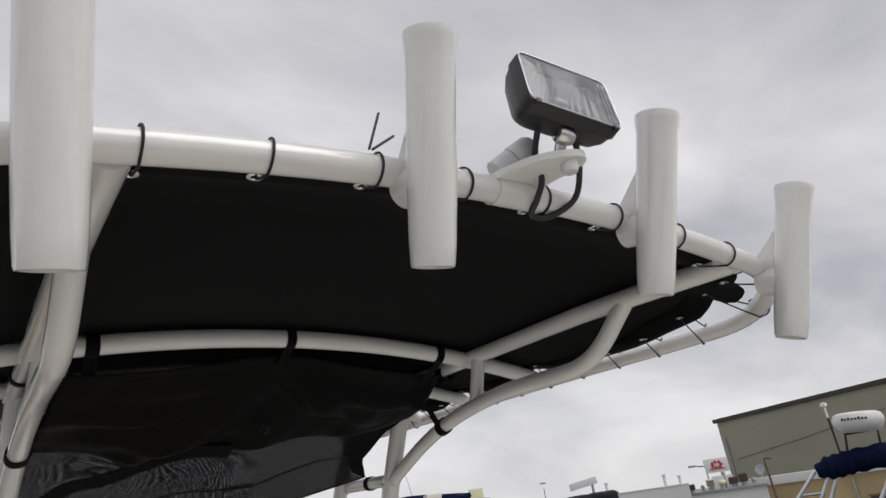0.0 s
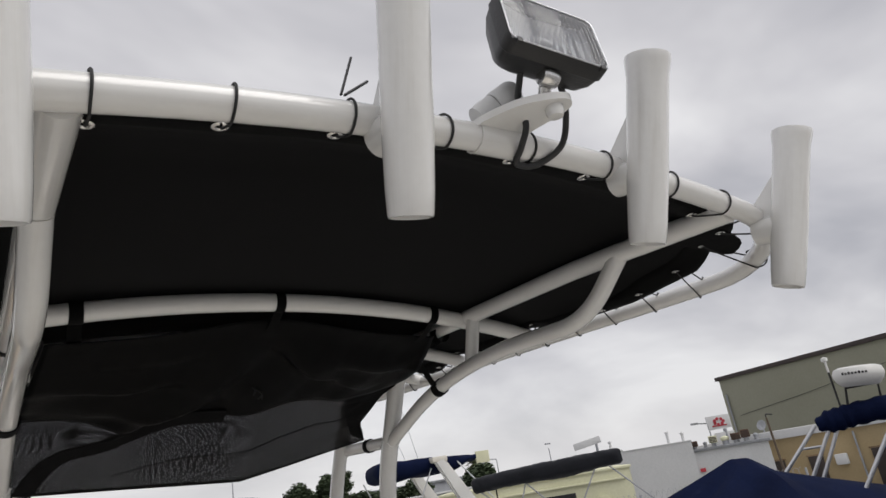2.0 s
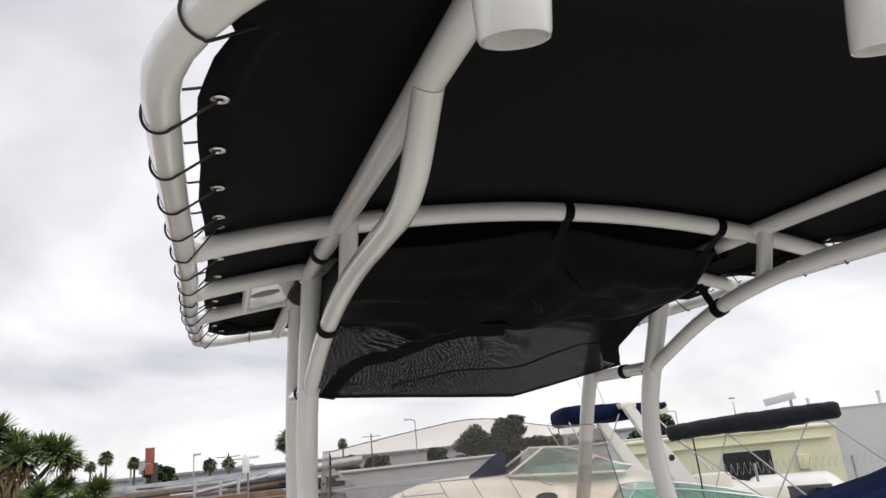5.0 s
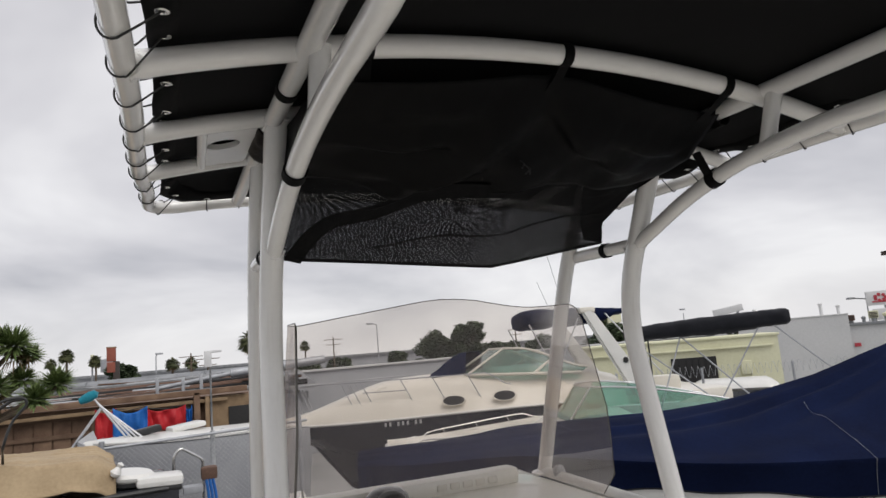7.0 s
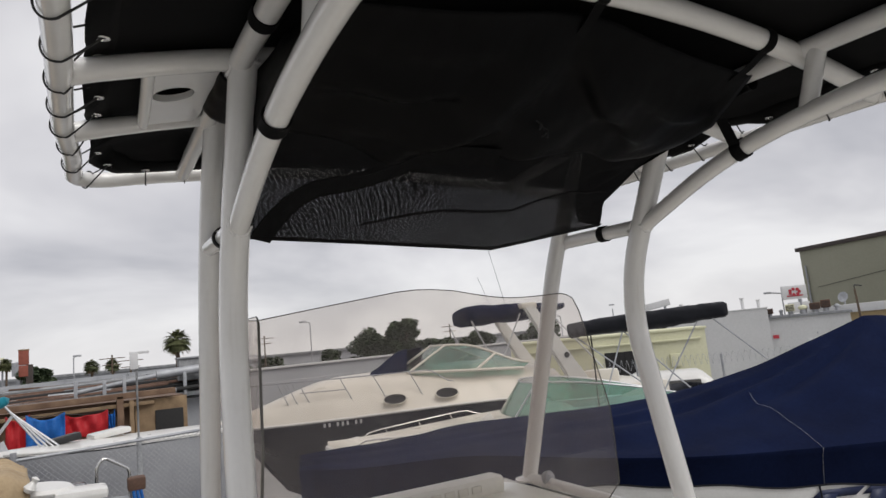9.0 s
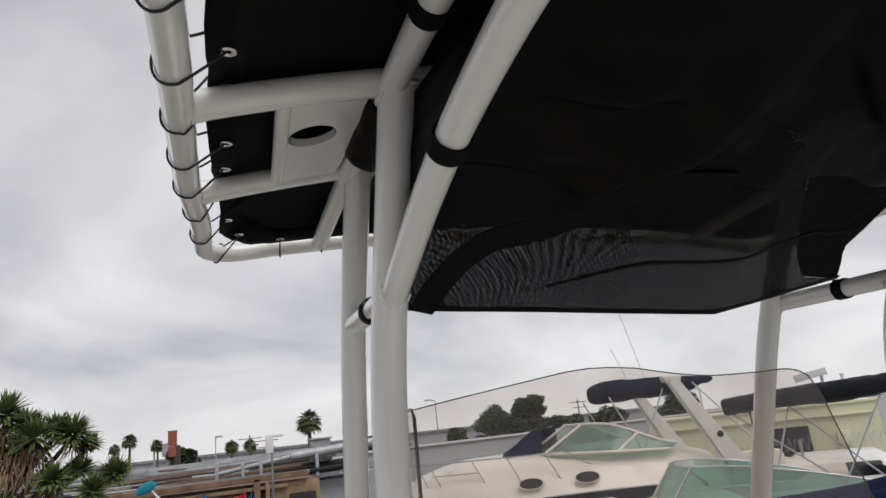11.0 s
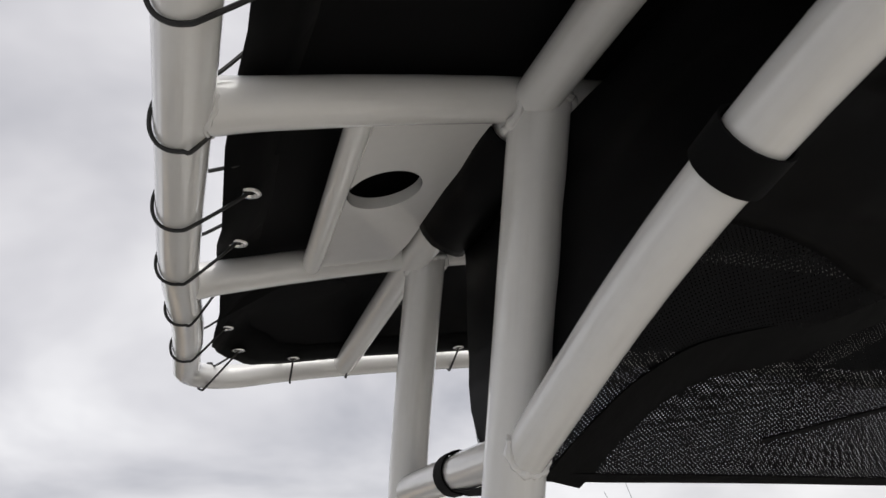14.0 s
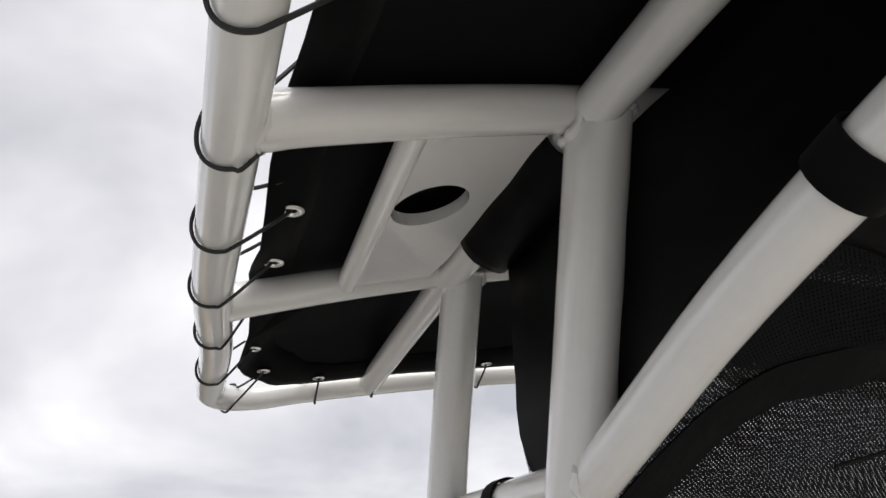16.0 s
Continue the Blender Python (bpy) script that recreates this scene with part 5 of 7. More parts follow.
part("cabin_top", grid_mesh(cc_top, 50, 24), GELCOAT, cc, "cream moulded cabin and foredeck")
part("rub_rail", tube([HM @ Vector((s * HL, -(hull_width(s, KB, 0.5) + 0.012), cc_sheer(s) + 0.005)) for s in [0.002 + 0.9 * i / 40 for i in range(41)]], 0.022, 8), GELWHITE, cc)
for s in (0.276, 0.367):
    w = hull_width(aft_of(s), KB, 0.5)
    bmv = lathe([(0.0, 0.0), (0.140, 0.0), (0.150, 0.006), (0.160, 0.006), (0.165, -0.02)], 28)
    bmesh.ops.scale(bmv, vec=(1.25, 0.55, 1), verts=bmv.verts)
    o = part("port_frame", placed(bmv, CM @ pose(s * KL, -w * 0.980, cc_sheer(aft_of(s)) + 0.215, 70, 0, -3 if s > 0.3 else -8)), GELCOAT, cc, "oval port light with a thin rim")
    bmv = lathe([(0.0, 0.007), (0.146, 0.005)], 28)
    bmesh.ops.scale(bmv, vec=(1.25, 0.55, 1), verts=bmv.verts)
    part("port_glass", placed(bmv, CM @ pose(s * KL, -w * 0.980, cc_sheer(aft_of(s)) + 0.215, 70, 0, -3 if s > 0.3 else -8)), DARK, o)
for k in range(7):
    s = 0.150 + 0.0085 * (k + (0.7 if k > 1 else 0) + (0.7 if k > 4 else 0))
    w = hull_width(aft_of(s), KB, 0.5) + 0.01
    part("registration_bar", box((0, -0.006, 0), (0.035, 0.006, 0.065), 0.0, CM @ pose(s * KL, -w * 0.985, cc_sheer(aft_of(s)) - 0.10, 0, 0, -26)), SIGNWHITE, cc)


def cc_glass(u, v):
    a = 2 * u - 1
    k = abs(a)
    t = max(0.0, (k - 0.35) / 0.65)
    if k < 0.35:
        x, y = 2.80 + 0.15 * (k / 0.35) ** 2, a / 0.35 * 0.85
    else:
        x, y = 2.95 + 1.95 * t, math.copysign(0.85 + 0.42 * min(1, t * 2) ** 0.7, a)
    h = 0.41 * (1 - 0.80 * smooth01((t - 0.15) / 0.85))
    return CM @ Vector((x + 0.70 * v * (1 - 0.75 * t), y * (1 - 0.1 * v), 2.06 - 0.10 * t + h * v))


part("windshield", grid_mesh(cc_glass, 60, 6), GREENGLASS, cc, "green tinted windshield")
part("windshield_frame", tube([cc_glass(i / 60, 1) for i in range(61)], 0.024, 8), GELCOAT, cc)
part("windshield_frame", tube([cc_glass(i / 60, 0) for i in range(61)], 0.026, 8), GELCOAT, cc)
for u in (0.14, 0.325, 0.5, 0.675, 0.86):
    part("windshield_post", tube([cc_glass(u, 0), cc_glass(u, 1)], 0.024, 8), GELCOAT, cc)
part("cockpit", box((4.9, -1.3, 1.1), (7.6, 1.3, 1.5), 0.1, CM), GELCOAT, cc)
for sgn in (-1, 1):
    bm = bmesh.new()
    prof = [(5.03, 3.0), (5.21, 3.06), (6.22, 1.45), (5.82, 1.45)]
    va = [bm.verts.new(CM @ Vector((x, sgn * 1.28, z))) for x, z in prof]
    vb = [bm.verts.new(CM @ Vector((x, sgn * 1.16, z))) for x, z in prof]
    bm.faces.new(va); bm.faces.new(vb)
    for i in range(4):
        bm.faces.new((va[i], va[(i + 1) % 4], vb[(i + 1) % 4], vb[i]))
    bmesh.ops.bevel(bm, geom=list(bm.edges), offset=0.03, segments=2, affect="EDGES")
    part("arch_leg", bm, GELWHITE, cc, "white raked radar arch leg")
part("arch_top", box((5.0, -1.28, 2.98), (5.28, 1.28, 3.08), 0.03, CM), GELCOAT, cc)


def cc_bimini(u, v):
    """A canvas top with deep side skirts, gathered behind into a raised tip; v runs once round it."""
    a = 2 * math.pi * v
    c, sn = math.cos(a), math.sin(a)
    ends = math.sqrt(max(0.0, 1 - (1 - min(1.0, u / 0.10)) ** 2)) * (1 - 0.75 * smooth01((u - 0.72) / 0.28))
    y = -0.24 + 0.84 * math.copysign(abs(c) ** 0.45, c) * (0.55 + 0.45 * ends)
    deep = lerp(0.19, 0.12, u)
    z = 2.96 - 0.02 * u + 0.05 * smooth01((u - 0.7) / 0.3) + deep * math.copysign(abs(sn) ** 0.55, sn) * (0.25 + 0.75 * ends)
    return CM @ Vector((4.02 + 1.95 * u, y, z + 0.03 * noise.noise(Vector((u * 6, 2 * c, 2 * sn)))))


top = grid_mesh(cc_bimini, 40, 36)
bmesh.ops.remove_doubles(top, verts=top.verts, dist=1e-5)
bmesh.ops.holes_fill(top, edges=[e for e in top.edges if e.is_boundary], sides=0)
part("bimini", top, NAVY, cc, "navy canvas bimini top with deep skirts")
for a, b in (((4.5, -1.15, 1.95), (4.1, -1.1, 2.85)), ((4.5, -1.15, 1.95), (5.0, -1.1, 2.9)), ((6.4, -1.2, 1.8), (5.5, -1.1, 2.95)), ((4.5, 1.15, 1.95), (4.1, 1.1, 2.85))):
    part("bimini_pole", tube([CM @ Vector(a), CM @ Vector(b)], 0.013, 8), ALU, cc)
for x, y, h in ((5.0, -0.3, 1.35), (5.05, 0.9, 0.8)):
    part("aerial", tube([CM @ Vector((x, y, 3.0)), CM @ Vector((x - 0.28, y, 3.0 + h))], 0.005, 6), PIPEGREY, cc)


def cc_front_cover(u, v):
    """A canvas sheet stretched over the front panes, from the deck up to the frame."""
    edge = smooth01(min(v, 1 - v) / 0.10)
    rise = smooth01(u / 0.9) * 0.6 + 0.4 * u
    return CM @ Vector((2.20 + (0.74 + 0.5 * v) * u, -0.68 + 1.3 * v, 2.04 + (0.42 * rise + 0.03 * math.sin(math.pi * u)) * (0.12 * u + (1 - 0.12 * u) * edge) + 0.01 * noise.noise(Vector((u * 4, v * 5, 1)))))


thicken(part("windshield_cover", grid_mesh(cc_front_cover, 16, 30), NAVY, cc, "navy canvas cover over the front panes"), 0.012)
rail_in = lambda s: max(0.02, hull_width(s, KB, 0.5) - 0.2)
for sgn in (-1, 1):
    part("bow_rail", tube([HM @ Vector((s * HL, sgn * rail_in(s), lerp(2.09, 1.86, smooth01((s - 0.375) / 0.045)))) for s in [0.004 + 0.416 * i / 48 for i in range(49)]], 0.0095, 8), PIPEGREY, cc)
    for s in (0.035, 0.05, 0.13, 0.145, 0.165, 0.235, 0.29, 0.35):
        k = rail_in(s) / max(0.015, hull_width(s, KB, 0.5) - 0.01)
        foot = HM @ Vector((s * HL + 0.17, sgn * (rail_in(s) + 0.06), cc_sheer(s) + cc_deck(s) * (1 - min(1.0, (k + 0.04)) ** 4)))
        part("stanchion", tube([foot, HM @ Vector((s * HL - 0.03, sgn * rail_in(s), 2.09))], 0.0085, 8), PIPEGREY, cc)
part("lower_rail", tube([HM @ Vector((s * HL, -rail_in(s) - 0.03, 1.90)) for s in (0.165, 0.19, 0.215, 0.24)], 0.008, 8), PIPEGREY, cc)
part("seat_back", box((-0.33, -0.12, -0.35), (0.33, 0.12, 0.16), 0.09, pose(8.2, 10.55, 1.59, 0, 0, -40)), GELCOAT, cc, "cream rounded seat back")
part("emblem", lathe([(0.0, 0.012), (0.045, 0.012), (0.052, 0.0)], 20, CM @ pose(5.72, -1.285, 2.1, 90, 0, 0)), DARK, cc)
part("keel_block", box((3.0, -0.2, GZ), (3.5, 0.2, GZ + 0.7), 0.02, CM), WOOD, cc)

# ---- boat with the radar on a poled frame ----
rad = thing("radar_boat_top", (8.2, 4.0, GZ), "aluminium pole frame with rolled navy cover and white radar", "boat frame")
RB = Vector((8.0, 4.05, 0))
part("rolled_cover", tube(spline([(7.86, 4.32, 2.57), (7.97, 4.12, 2.60), (8.1, 3.9, 2.63), (8.4, 3.4, 2.66), (8.9, 2.5, 2.68)], 8), [0.06 + 0.065 * min(1, i / 5) + 0.01 * math.sin(i * 1.7) for i in range(33)], 16), NAVY, rad, "rolled navy canvas")
RD = pose(8.13, 3.82, 2.92, 0, 4, -62) @ Matrix.Scale(0.80, 4)
part("radar", placed(lathe([(0.0, -0.01), (0.20, -0.01), (0.235, 0.0), (0.30, 0.07), (0.325, 0.13), (0.325, 0.18), (0.30, 0.235), (0.24, 0.26), (0.0, 0.27)], 40), RD), GELWHITE, rad, "white radar scanner housing")
for k in range(8):
    a = radians(-128 + 7.5 * k)
    part("radar_mark", box((-0.013, -0.004, 0), (0.013, 0.004, 0.038 if k in (0, 2, 5) else 0.028), 0.0, RD @ pose(0.327 * math.cos(a), 0.327 * math.sin(a), 0.145, 0, 0, math.degrees(a) + 90)), DARK, rad)
part("radar_bracket", tube([(8.02, 4.0, 2.66), (8.05, 3.96, 2.915), (8.21, 3.68, 2.915), (8.18, 3.7, 2.66)], 0.016, 8), DARK, rad)
part("aerial_mushroom", lathe([(0.0, 0.0), (0.012, 0.0), (0.012, 0.12), (0.036, 0.13), (0.036, 0.165), (0.0, 0.18)], 16, pose(8.0, 4.06, 3.12)), GELWHITE, rad)
part("aerial_pole", tube([(8.0, 4.06, 2.6), (8.0, 4.06, 3.14)], 0.012, 8), BLACKPL, rad)
for a, b in (((7.86, 4.34, 2.57), (7.16, 5.5, 1.2)), ((7.91, 4.23, 2.5), (7.51, 4.98, 1.2)), ((7.95, 4.15, 2.5), (7.62, 4.85, 1.2)), ((7.73, 3.46, 2.5), (7.33, 4.32, 1.2))):
    part("frame_pole", tube([a, b], 0.022, 10), ALU, rad)
part("frame_base", box((7.0, 2.6, GZ), (9.9, 5.4, 1.3), 0.15), GELWHITE, rad)
part("cross_pole", tube([(7.74, 4.54, 2.34), (7.86, 4.33, 2.34)], 0.014, 8), ALU, rad)

# ---- yard, fence and sheds ahead ----
def blade_tuft(bm, c, r, n, droop=0.3, wid=0.035, up=0.2, mat=0):
    """A rosette of sword leaves about c."""
    for k in range(n):
        a, e = random.uniform(0, 2 * math.pi), math.asin(random.uniform(-0.55, 1.0))
        d = Vector((math.cos(a) * math.cos(e), math.sin(a) * math.cos(e), math.sin(e) + up * 0.2)).normalized()
        L = r * random.uniform(0.75, 1.1)
        s = d.cross(Vector((0, 0, 1)))
        s = (s.normalized() if s.length > 1e-3 else Vector((1, 0, 0))) * wid / 2
        p0, p1 = Vector(c) + d * 0.03, Vector(c) + d * L * 0.55
        p2 = Vector(c) + d * L + Vector((0, 0, -droop * L * 0.35))
        lift = d.cross(s).normalized() * wid * 0.25
        q = [bm.verts.new(x) for x in (p0 - s * 0.6, p0 + s * 0.6, p1 + s + lift, p1, p1 - s + lift, p2)]
        for f in (bm.faces.new((q[0], q[1], q[2], q[3])), bm.faces.new((q[0], q[3], q[4])), bm.faces.new((q[3], q[2], q[5])), bm.faces.new((q[4], q[3], q[5]))):
            f.material_index = mat


yucca = thing("yucca_tree", (-3.2, 12.5, GZ), "branching yucca with spiky green heads and dry skirts", "tree")
heads = [(-3.24, 12.2, 3.49, 0.34), (-2.84, 12.1, 3.12, 0.36), (-2.40, 12.3, 3.13, 0.35), (-2.57, 12.0, 2.52, 0.27), (-2.32, 12.5, 2.61, 0.25), (-2.05, 11.9, 2.31, 0.27), (-1.80, 12.1, 2.51, 0.29), (-3.40, 12.5, 3.07, 0.33), (-3.19, 12.0, 2.19, 0.27), (-3.75, 12.4, 3.55, 0.36), (-3.72, 12.2, 2.7, 0.34), (-2.62, 12.4, 3.22, 0.28), (-3.02, 12.3, 3.34, 0.28), (-2.22, 12.6, 2.98, 0.2)]
bm = bmesh.new()
for x, y, z, r in heads:
    blade_tuft(bm, (x, y, z), r * 1.18, 190, 0.25, 0.044)
part("crown", bm, YUCCA, yucca, smooth=False)
bm = bmesh.new()
# dead leaves hang below the old heads in long thatch
for x, y, z, r, n in ((-3.24, 12.3, 3.20, 0.34, 60), (-3.02, 12.3, 2.92, 0.42, 110), (-3.28, 12.4, 2.86, 0.45, 110), (-2.80, 12.25, 2.88, 0.30, 50), (-2.40, 12.4, 2.93, 0.26, 50), (-2.24, 12.5, 2.92, 0.14, 24), (-2.72, 12.5, 2.30, 0.30, 60), (-2.95, 12.5, 2.12, 0.34, 70), (-2.52, 12.2, 2.34, 0.22, 30), (-3.6, 12.5, 2.6, 0.4, 60), (-3.14, 12.15, 2.66, 0.40, 90), (-2.92, 12.2, 2.66, 0.36, 70)):
    blade_tuft(bm, (x, y, z), r, n, 2.2, 0.026)
part("dry_skirt", bm, DRYLEAF, yucca, "dry brown hanging leaves", smooth=False)
bm = bmesh.new()
base = Vector((-4.3, 12.6, GZ))
for x, y, z, r in heads:
    h = Vector((x, y + 0.06, z - 0.04))
    mid = Vector((lerp(-3.9, x, 0.45), 12.55, lerp(1.6, z, 0.45) - 0.12))
    add_tube(bm, spline([base + Vector((random.uniform(-0.12, 0.12), 0, 0)), Vector((-4.1, 12.6, 1.2)), mid, h], 5), [0.075 - 0.003 * i for i in range(16)], 8)
part("trunk", bm, BARK, yucca)

shed = thing("timber_shed", (-1.0, 15.6, GZ), "weathered timber shed with red and blue tarps hung on it", "shed")
part("wall", box((-7.2, 15.5, GZ), (1.45, 17.5, 2.0), 0.0), WOOD, shed, "brown board wall")
for k in range(26):
    x = -7.1 + 0.32 * k
    part("board", box((x, 15.47, GZ), (x + 0.29, 15.5, 1.78 + 0.02 * math.sin(k * 2.3)), 0.004), WOOD, shed)
part("roof_beam", box((-7.3, 15.2, 2.04), (1.3, 15.45, 2.15), 0.01, pose(0, 0, 0, 0, -0.6, 0)), WOOD, shed, "pale roof beam")
part("roof_beam", box((-7.3, 15.25, 1.88), (0.9, 15.4, 1.95), 0.01, pose(0, 0, 0, 0, -0.6, 0)), WOODPALE, shed)
part("post", box((0.22, 15.2, GZ), (0.34, 15.4, 2.10), 0.01), WOOD, shed)
part("post", box((0.44, 15.2, GZ), (0.52, 15.36, 2.0), 0.01), WOODPALE, shed)
for k in range(3):
    part("rail", box((-7.1, 15.43, 0.62 + 0.42 * k), (-1.55, 15.468, 0.70 + 0.42 * k), 0.006), WOOD, shed)
part("corner_panel", box((0.54, 15.35, 0.6), (1.5, 15.55, 1.98), 0.01), WOODPALE, shed)
part("dark_opening", box((0.9, 15.3, 0.5), (1.42, 15.42, 1.75), 0.02), DARK, shed)


def tarp(x0, x1, z0, z1, mt, name, label, seed, y=15.12):
    t = thing(name, ((x0 + x1) / 2, y, z0), label, "tarp")
    def f(u, v):
        p = Vector((lerp(x0, x1, u), y, lerp(z0, z1, v)))
        w = 0.07 * noise.noise(Vector((u * 5 + seed, v * 2, seed))) + 0.03 * math.sin(u * 17 + v * 3 + seed)
        p.y += w
        p.z += -0.10 * math.sin(math.pi * u) * v + 0.05 * noise.noise(Vector((u * 3, seed, v)))
        return p
    thicken(part("sheet", grid_mesh(f, 24, 14), mt, t), 0.01)
    part("hanging_line", tube([(x0, y + 0.02, z1 - 0.01), ((x0 + x1) / 2, y + 0.01, z1 - 0.06), (x1, y + 0.02, z1 - 0.01)], 0.008, 6), CORD, t)


tarp(-1.56, -1.20, 1.30, 1.97, TARPRED, "red_tarp", "crumpled red tarp hung on the shed wall", 1.0)
tarp(-1.25, -0.64, 1.22, 1.95, TARPBLUE, "blue_tarp", "bright blue tarp hung on the shed wall", 2.2, 15.02)
tarp(-0.66, 0.06, 1.45, 1.90, TARPRED, "red_tarp", "crumpled red tarp hung on the shed wall", 3.7)
tarp(0.05, 0.18, 1.38, 1.87, TARPBLUE, "blue_tarp", "narrow blue tarp hung beside the post", 4.9, 15.16)

# long low building with racks of pipe on its roof
lowb = thing("low_building", (2.0, 24.0, GZ), "long grey low building with a cluttered sloping metal roof", "building")
part("wall", box((-16, 22.3, GZ), (3.9, 27.0, 1.95), 0.0), WALLGREY, lowb)
part("roof", box((-16.2, 0, 0.0), (4.1, 5.4, 0.12), 0.02, pose(0, 21.8, 2.0, 8, -1.0, 0)), ROOFGREY, lowb)
for k in range(20):
    x = -15.5 + 0.97 * k
    part("roof_seam", box((x, 0.02, 0.12), (x + 0.05, 5.2, 0.155), 0.0, pose(0, 21.8, 2.0, 8, -1.0, 0)), ROOFGREY, lowb)
rack = thing("pipe_rack", (0, 21.4, 2.0), "stacked grey pipes and masts lying along the roof", "pipe stack")
for k in range(84):
    y = 21.6 + 0.045 * k
    z = 2.10 + (y - 21.8) * 0.13
    x0 = random.uniform(-9.5, -1.0)
    x1 = min(3.8, x0 + random.uniform(2.5, 7.5))
    part("pipe", tube([(x0, y, z + 0.017 * x0 + random.uniform(0.0, 0.22)), (x1, y + random.uniform(-0.1, 0.2), z + 0.017 * x1 + random.uniform(0.0, 0.22))], random.choice((0.025, 0.035, 0.05, 0.06)), 8), random.choice((OLDPIPE, OLDPIPE, PIPEGREY, RUST, DARK)), rack)
for k in range(34):
    x, y = random.uniform(-8, 3), random.uniform(21.7, 24.5)
    z = 2.12 + (y - 21.8) * 0.14 + 0.017 * x
    part("plank", box((0, -0.1, 0), (random.uniform(0.6, 1.8), 0.1, random.uniform(0.03, 0.12)), 0.005, pose(x, y, z, 0, random.uniform(-3, 1), random.uniform(-12, 12))), random.choice((OLDPIPE, WOODPALE, DARK, SIGNWHITE)), rack)
part("big_pipe", tube([(1.5, 22.0, 2.72), (4.4, 22.0, 2.92)], 0.13, 12), PIPEGREY, rack)
part("big_pipe", tube([(-0.6, 22.1, 2.45), (1.5, 22.0, 2.72)], 0.07, 10), PIPEGREY, rack)
for x, h in ((-0.6, 0.34), (0.1, 0.28), (0.6, 0.36), (2.2, 0.28), (3.1, 0.22)):
    part("upright", box((x, 21.75, 2.1), (x + 0.09, 21.85, 2.45 + h), 0.01), PIPEGREY, rack)
for low in (lowb, rack):
    low.location.z -= 0.33
unit = thing("roof_unit", (2.4, 22.4, 2.8), "dark box unit on the roof", "roof unit")
part("casing", box((2.15, 22.3, 2.15), (2.75, 22.8, 2.8), 0.04), OLDPIPE, unit)
part("lid", box((2.1, 22.25, 2.8), (2.8, 22.85, 2.85), 0.01), WALLGREY, unit)
wall_long = thing("yard_wall", (12, 27, GZ), "long grey block wall at the far side of the yard", "wall")
part("panel", box((0, -0.15, GZ), (26, 0.15, 2.18), 0.02, pose(3.5, 25.0, 0, 0, 0, 12)), WALLGREY, wall_long)
part("cap", box((-0.1, -0.25, 2.18), (26.1, 0.25, 2.26), 0.02, pose(3.5, 25.0, 0, 0, 0, 12)), PALEWALL, wall_long)

# white skiff hull behind the fence
skiff = thing("white_skiff", (-1.5, 11.3, GZ), "long white flat boat lying behind the fence", "boat")
SM = boat_matrix((-1.4, 10.96), 17) @ pose(0, 0, -0.1)
# the side's shade is put into its colour; the deck stays white
part("hull", placed(hull_mesh(3.0, 2.0, GZ + 0.5, lambda s: 1.74 - 0.10 * s, 0.42), SM), GELSHADE, skiff, "hull side with its shade painted in as dull grey")
part("deck", deck_mesh(3.0, 2.0, lambda s: 1.74 - 0.10 * s, SM, 0.42, lambda s: 0.06, 0.005, 0.97), GELWHITE, skiff)
part("toe_rail", tube([SM @ Vector((3.0 * s, -(hull_width(s, 2.0, 0.42) - 0.05), 1.78 - 0.10 * s)) for s in [0.05 + 0.9 * i / 20 for i in range(21)]], 0.018, 8), GELWHITE, skiff)
part("cleat", box((0, 0, 0), (0.42, 0.16, 0.10), 0.04, pose(-0.72, 11.0, 1.66, 0, -8, 20)), BLACKPL, skiff)
part("seat_pad", box((0, 0, 0), (0.5, 0.4, 0.08), 0.035, pose(-0.2, 11.3, 1.65, 0, -6, 14)), GELWHITE, skiff)
part("keel_block", box((2.0, -0.2, GZ), (2.5, 0.2, GZ + 0.7), 0.02, SM), WOOD, skiff)
mast = thing("folded_bimini_frame", (-1.2, 11.0, 1.6), "folded aluminium poles with a teal cloth end", "bimini frame")
for k in range(4):
    part("pole", tube([(-1.2 + 0.02 * k, 11.0, 2.26 - 0.03 * k), (-0.75 + 0.07 * k, 11.0, 1.62)], 0.014, 8), ALU, mast)
part("boot", lathe([(0.0, -0.13), (0.045, -0.115), (0.065, -0.03), (0.07, 0.03), (0.055, 0.1), (0.0, 0.14)], 16, pose(-1.27, 11.0, 2.29, 0, 65, 0)), TEAL, mast, "teal cloth boot")
part("brace", tube([(-1.5, 11.0, 1.58), (-1.12, 11.0, 2.12)], 0.02, 8), ALU, mast)

fence = thing("chain_link_fence", (-1.0, 8.9, GZ), "galvanised chain link fence with round posts", "fence")
FA, FB, FT = Vector((-5.5, 7.55, 0)), Vector((1.45, 9.62, 0)), 1.76
fd = (FB - FA)
part("top_rail", tube([FA + Vector((0, 0, FT)), FB + Vector((0, 0, FT))], 0.018, 8), PIPEGREY, fence)
for k in range(4):
    p = FA.lerp(FB, k / 3 * 0.985)
    part("post", tube([p + Vector((0, 0, GZ)), p + Vector((0, 0, FT + 0.08))], 0.03, 10), PIPEGREY, fence)
vs, fs = [], []
nrm = Vector((-fd.y, fd.x, 0)).normalized()
h = FT - GZ
pitch = 0.058
nw = int(fd.length / pitch)
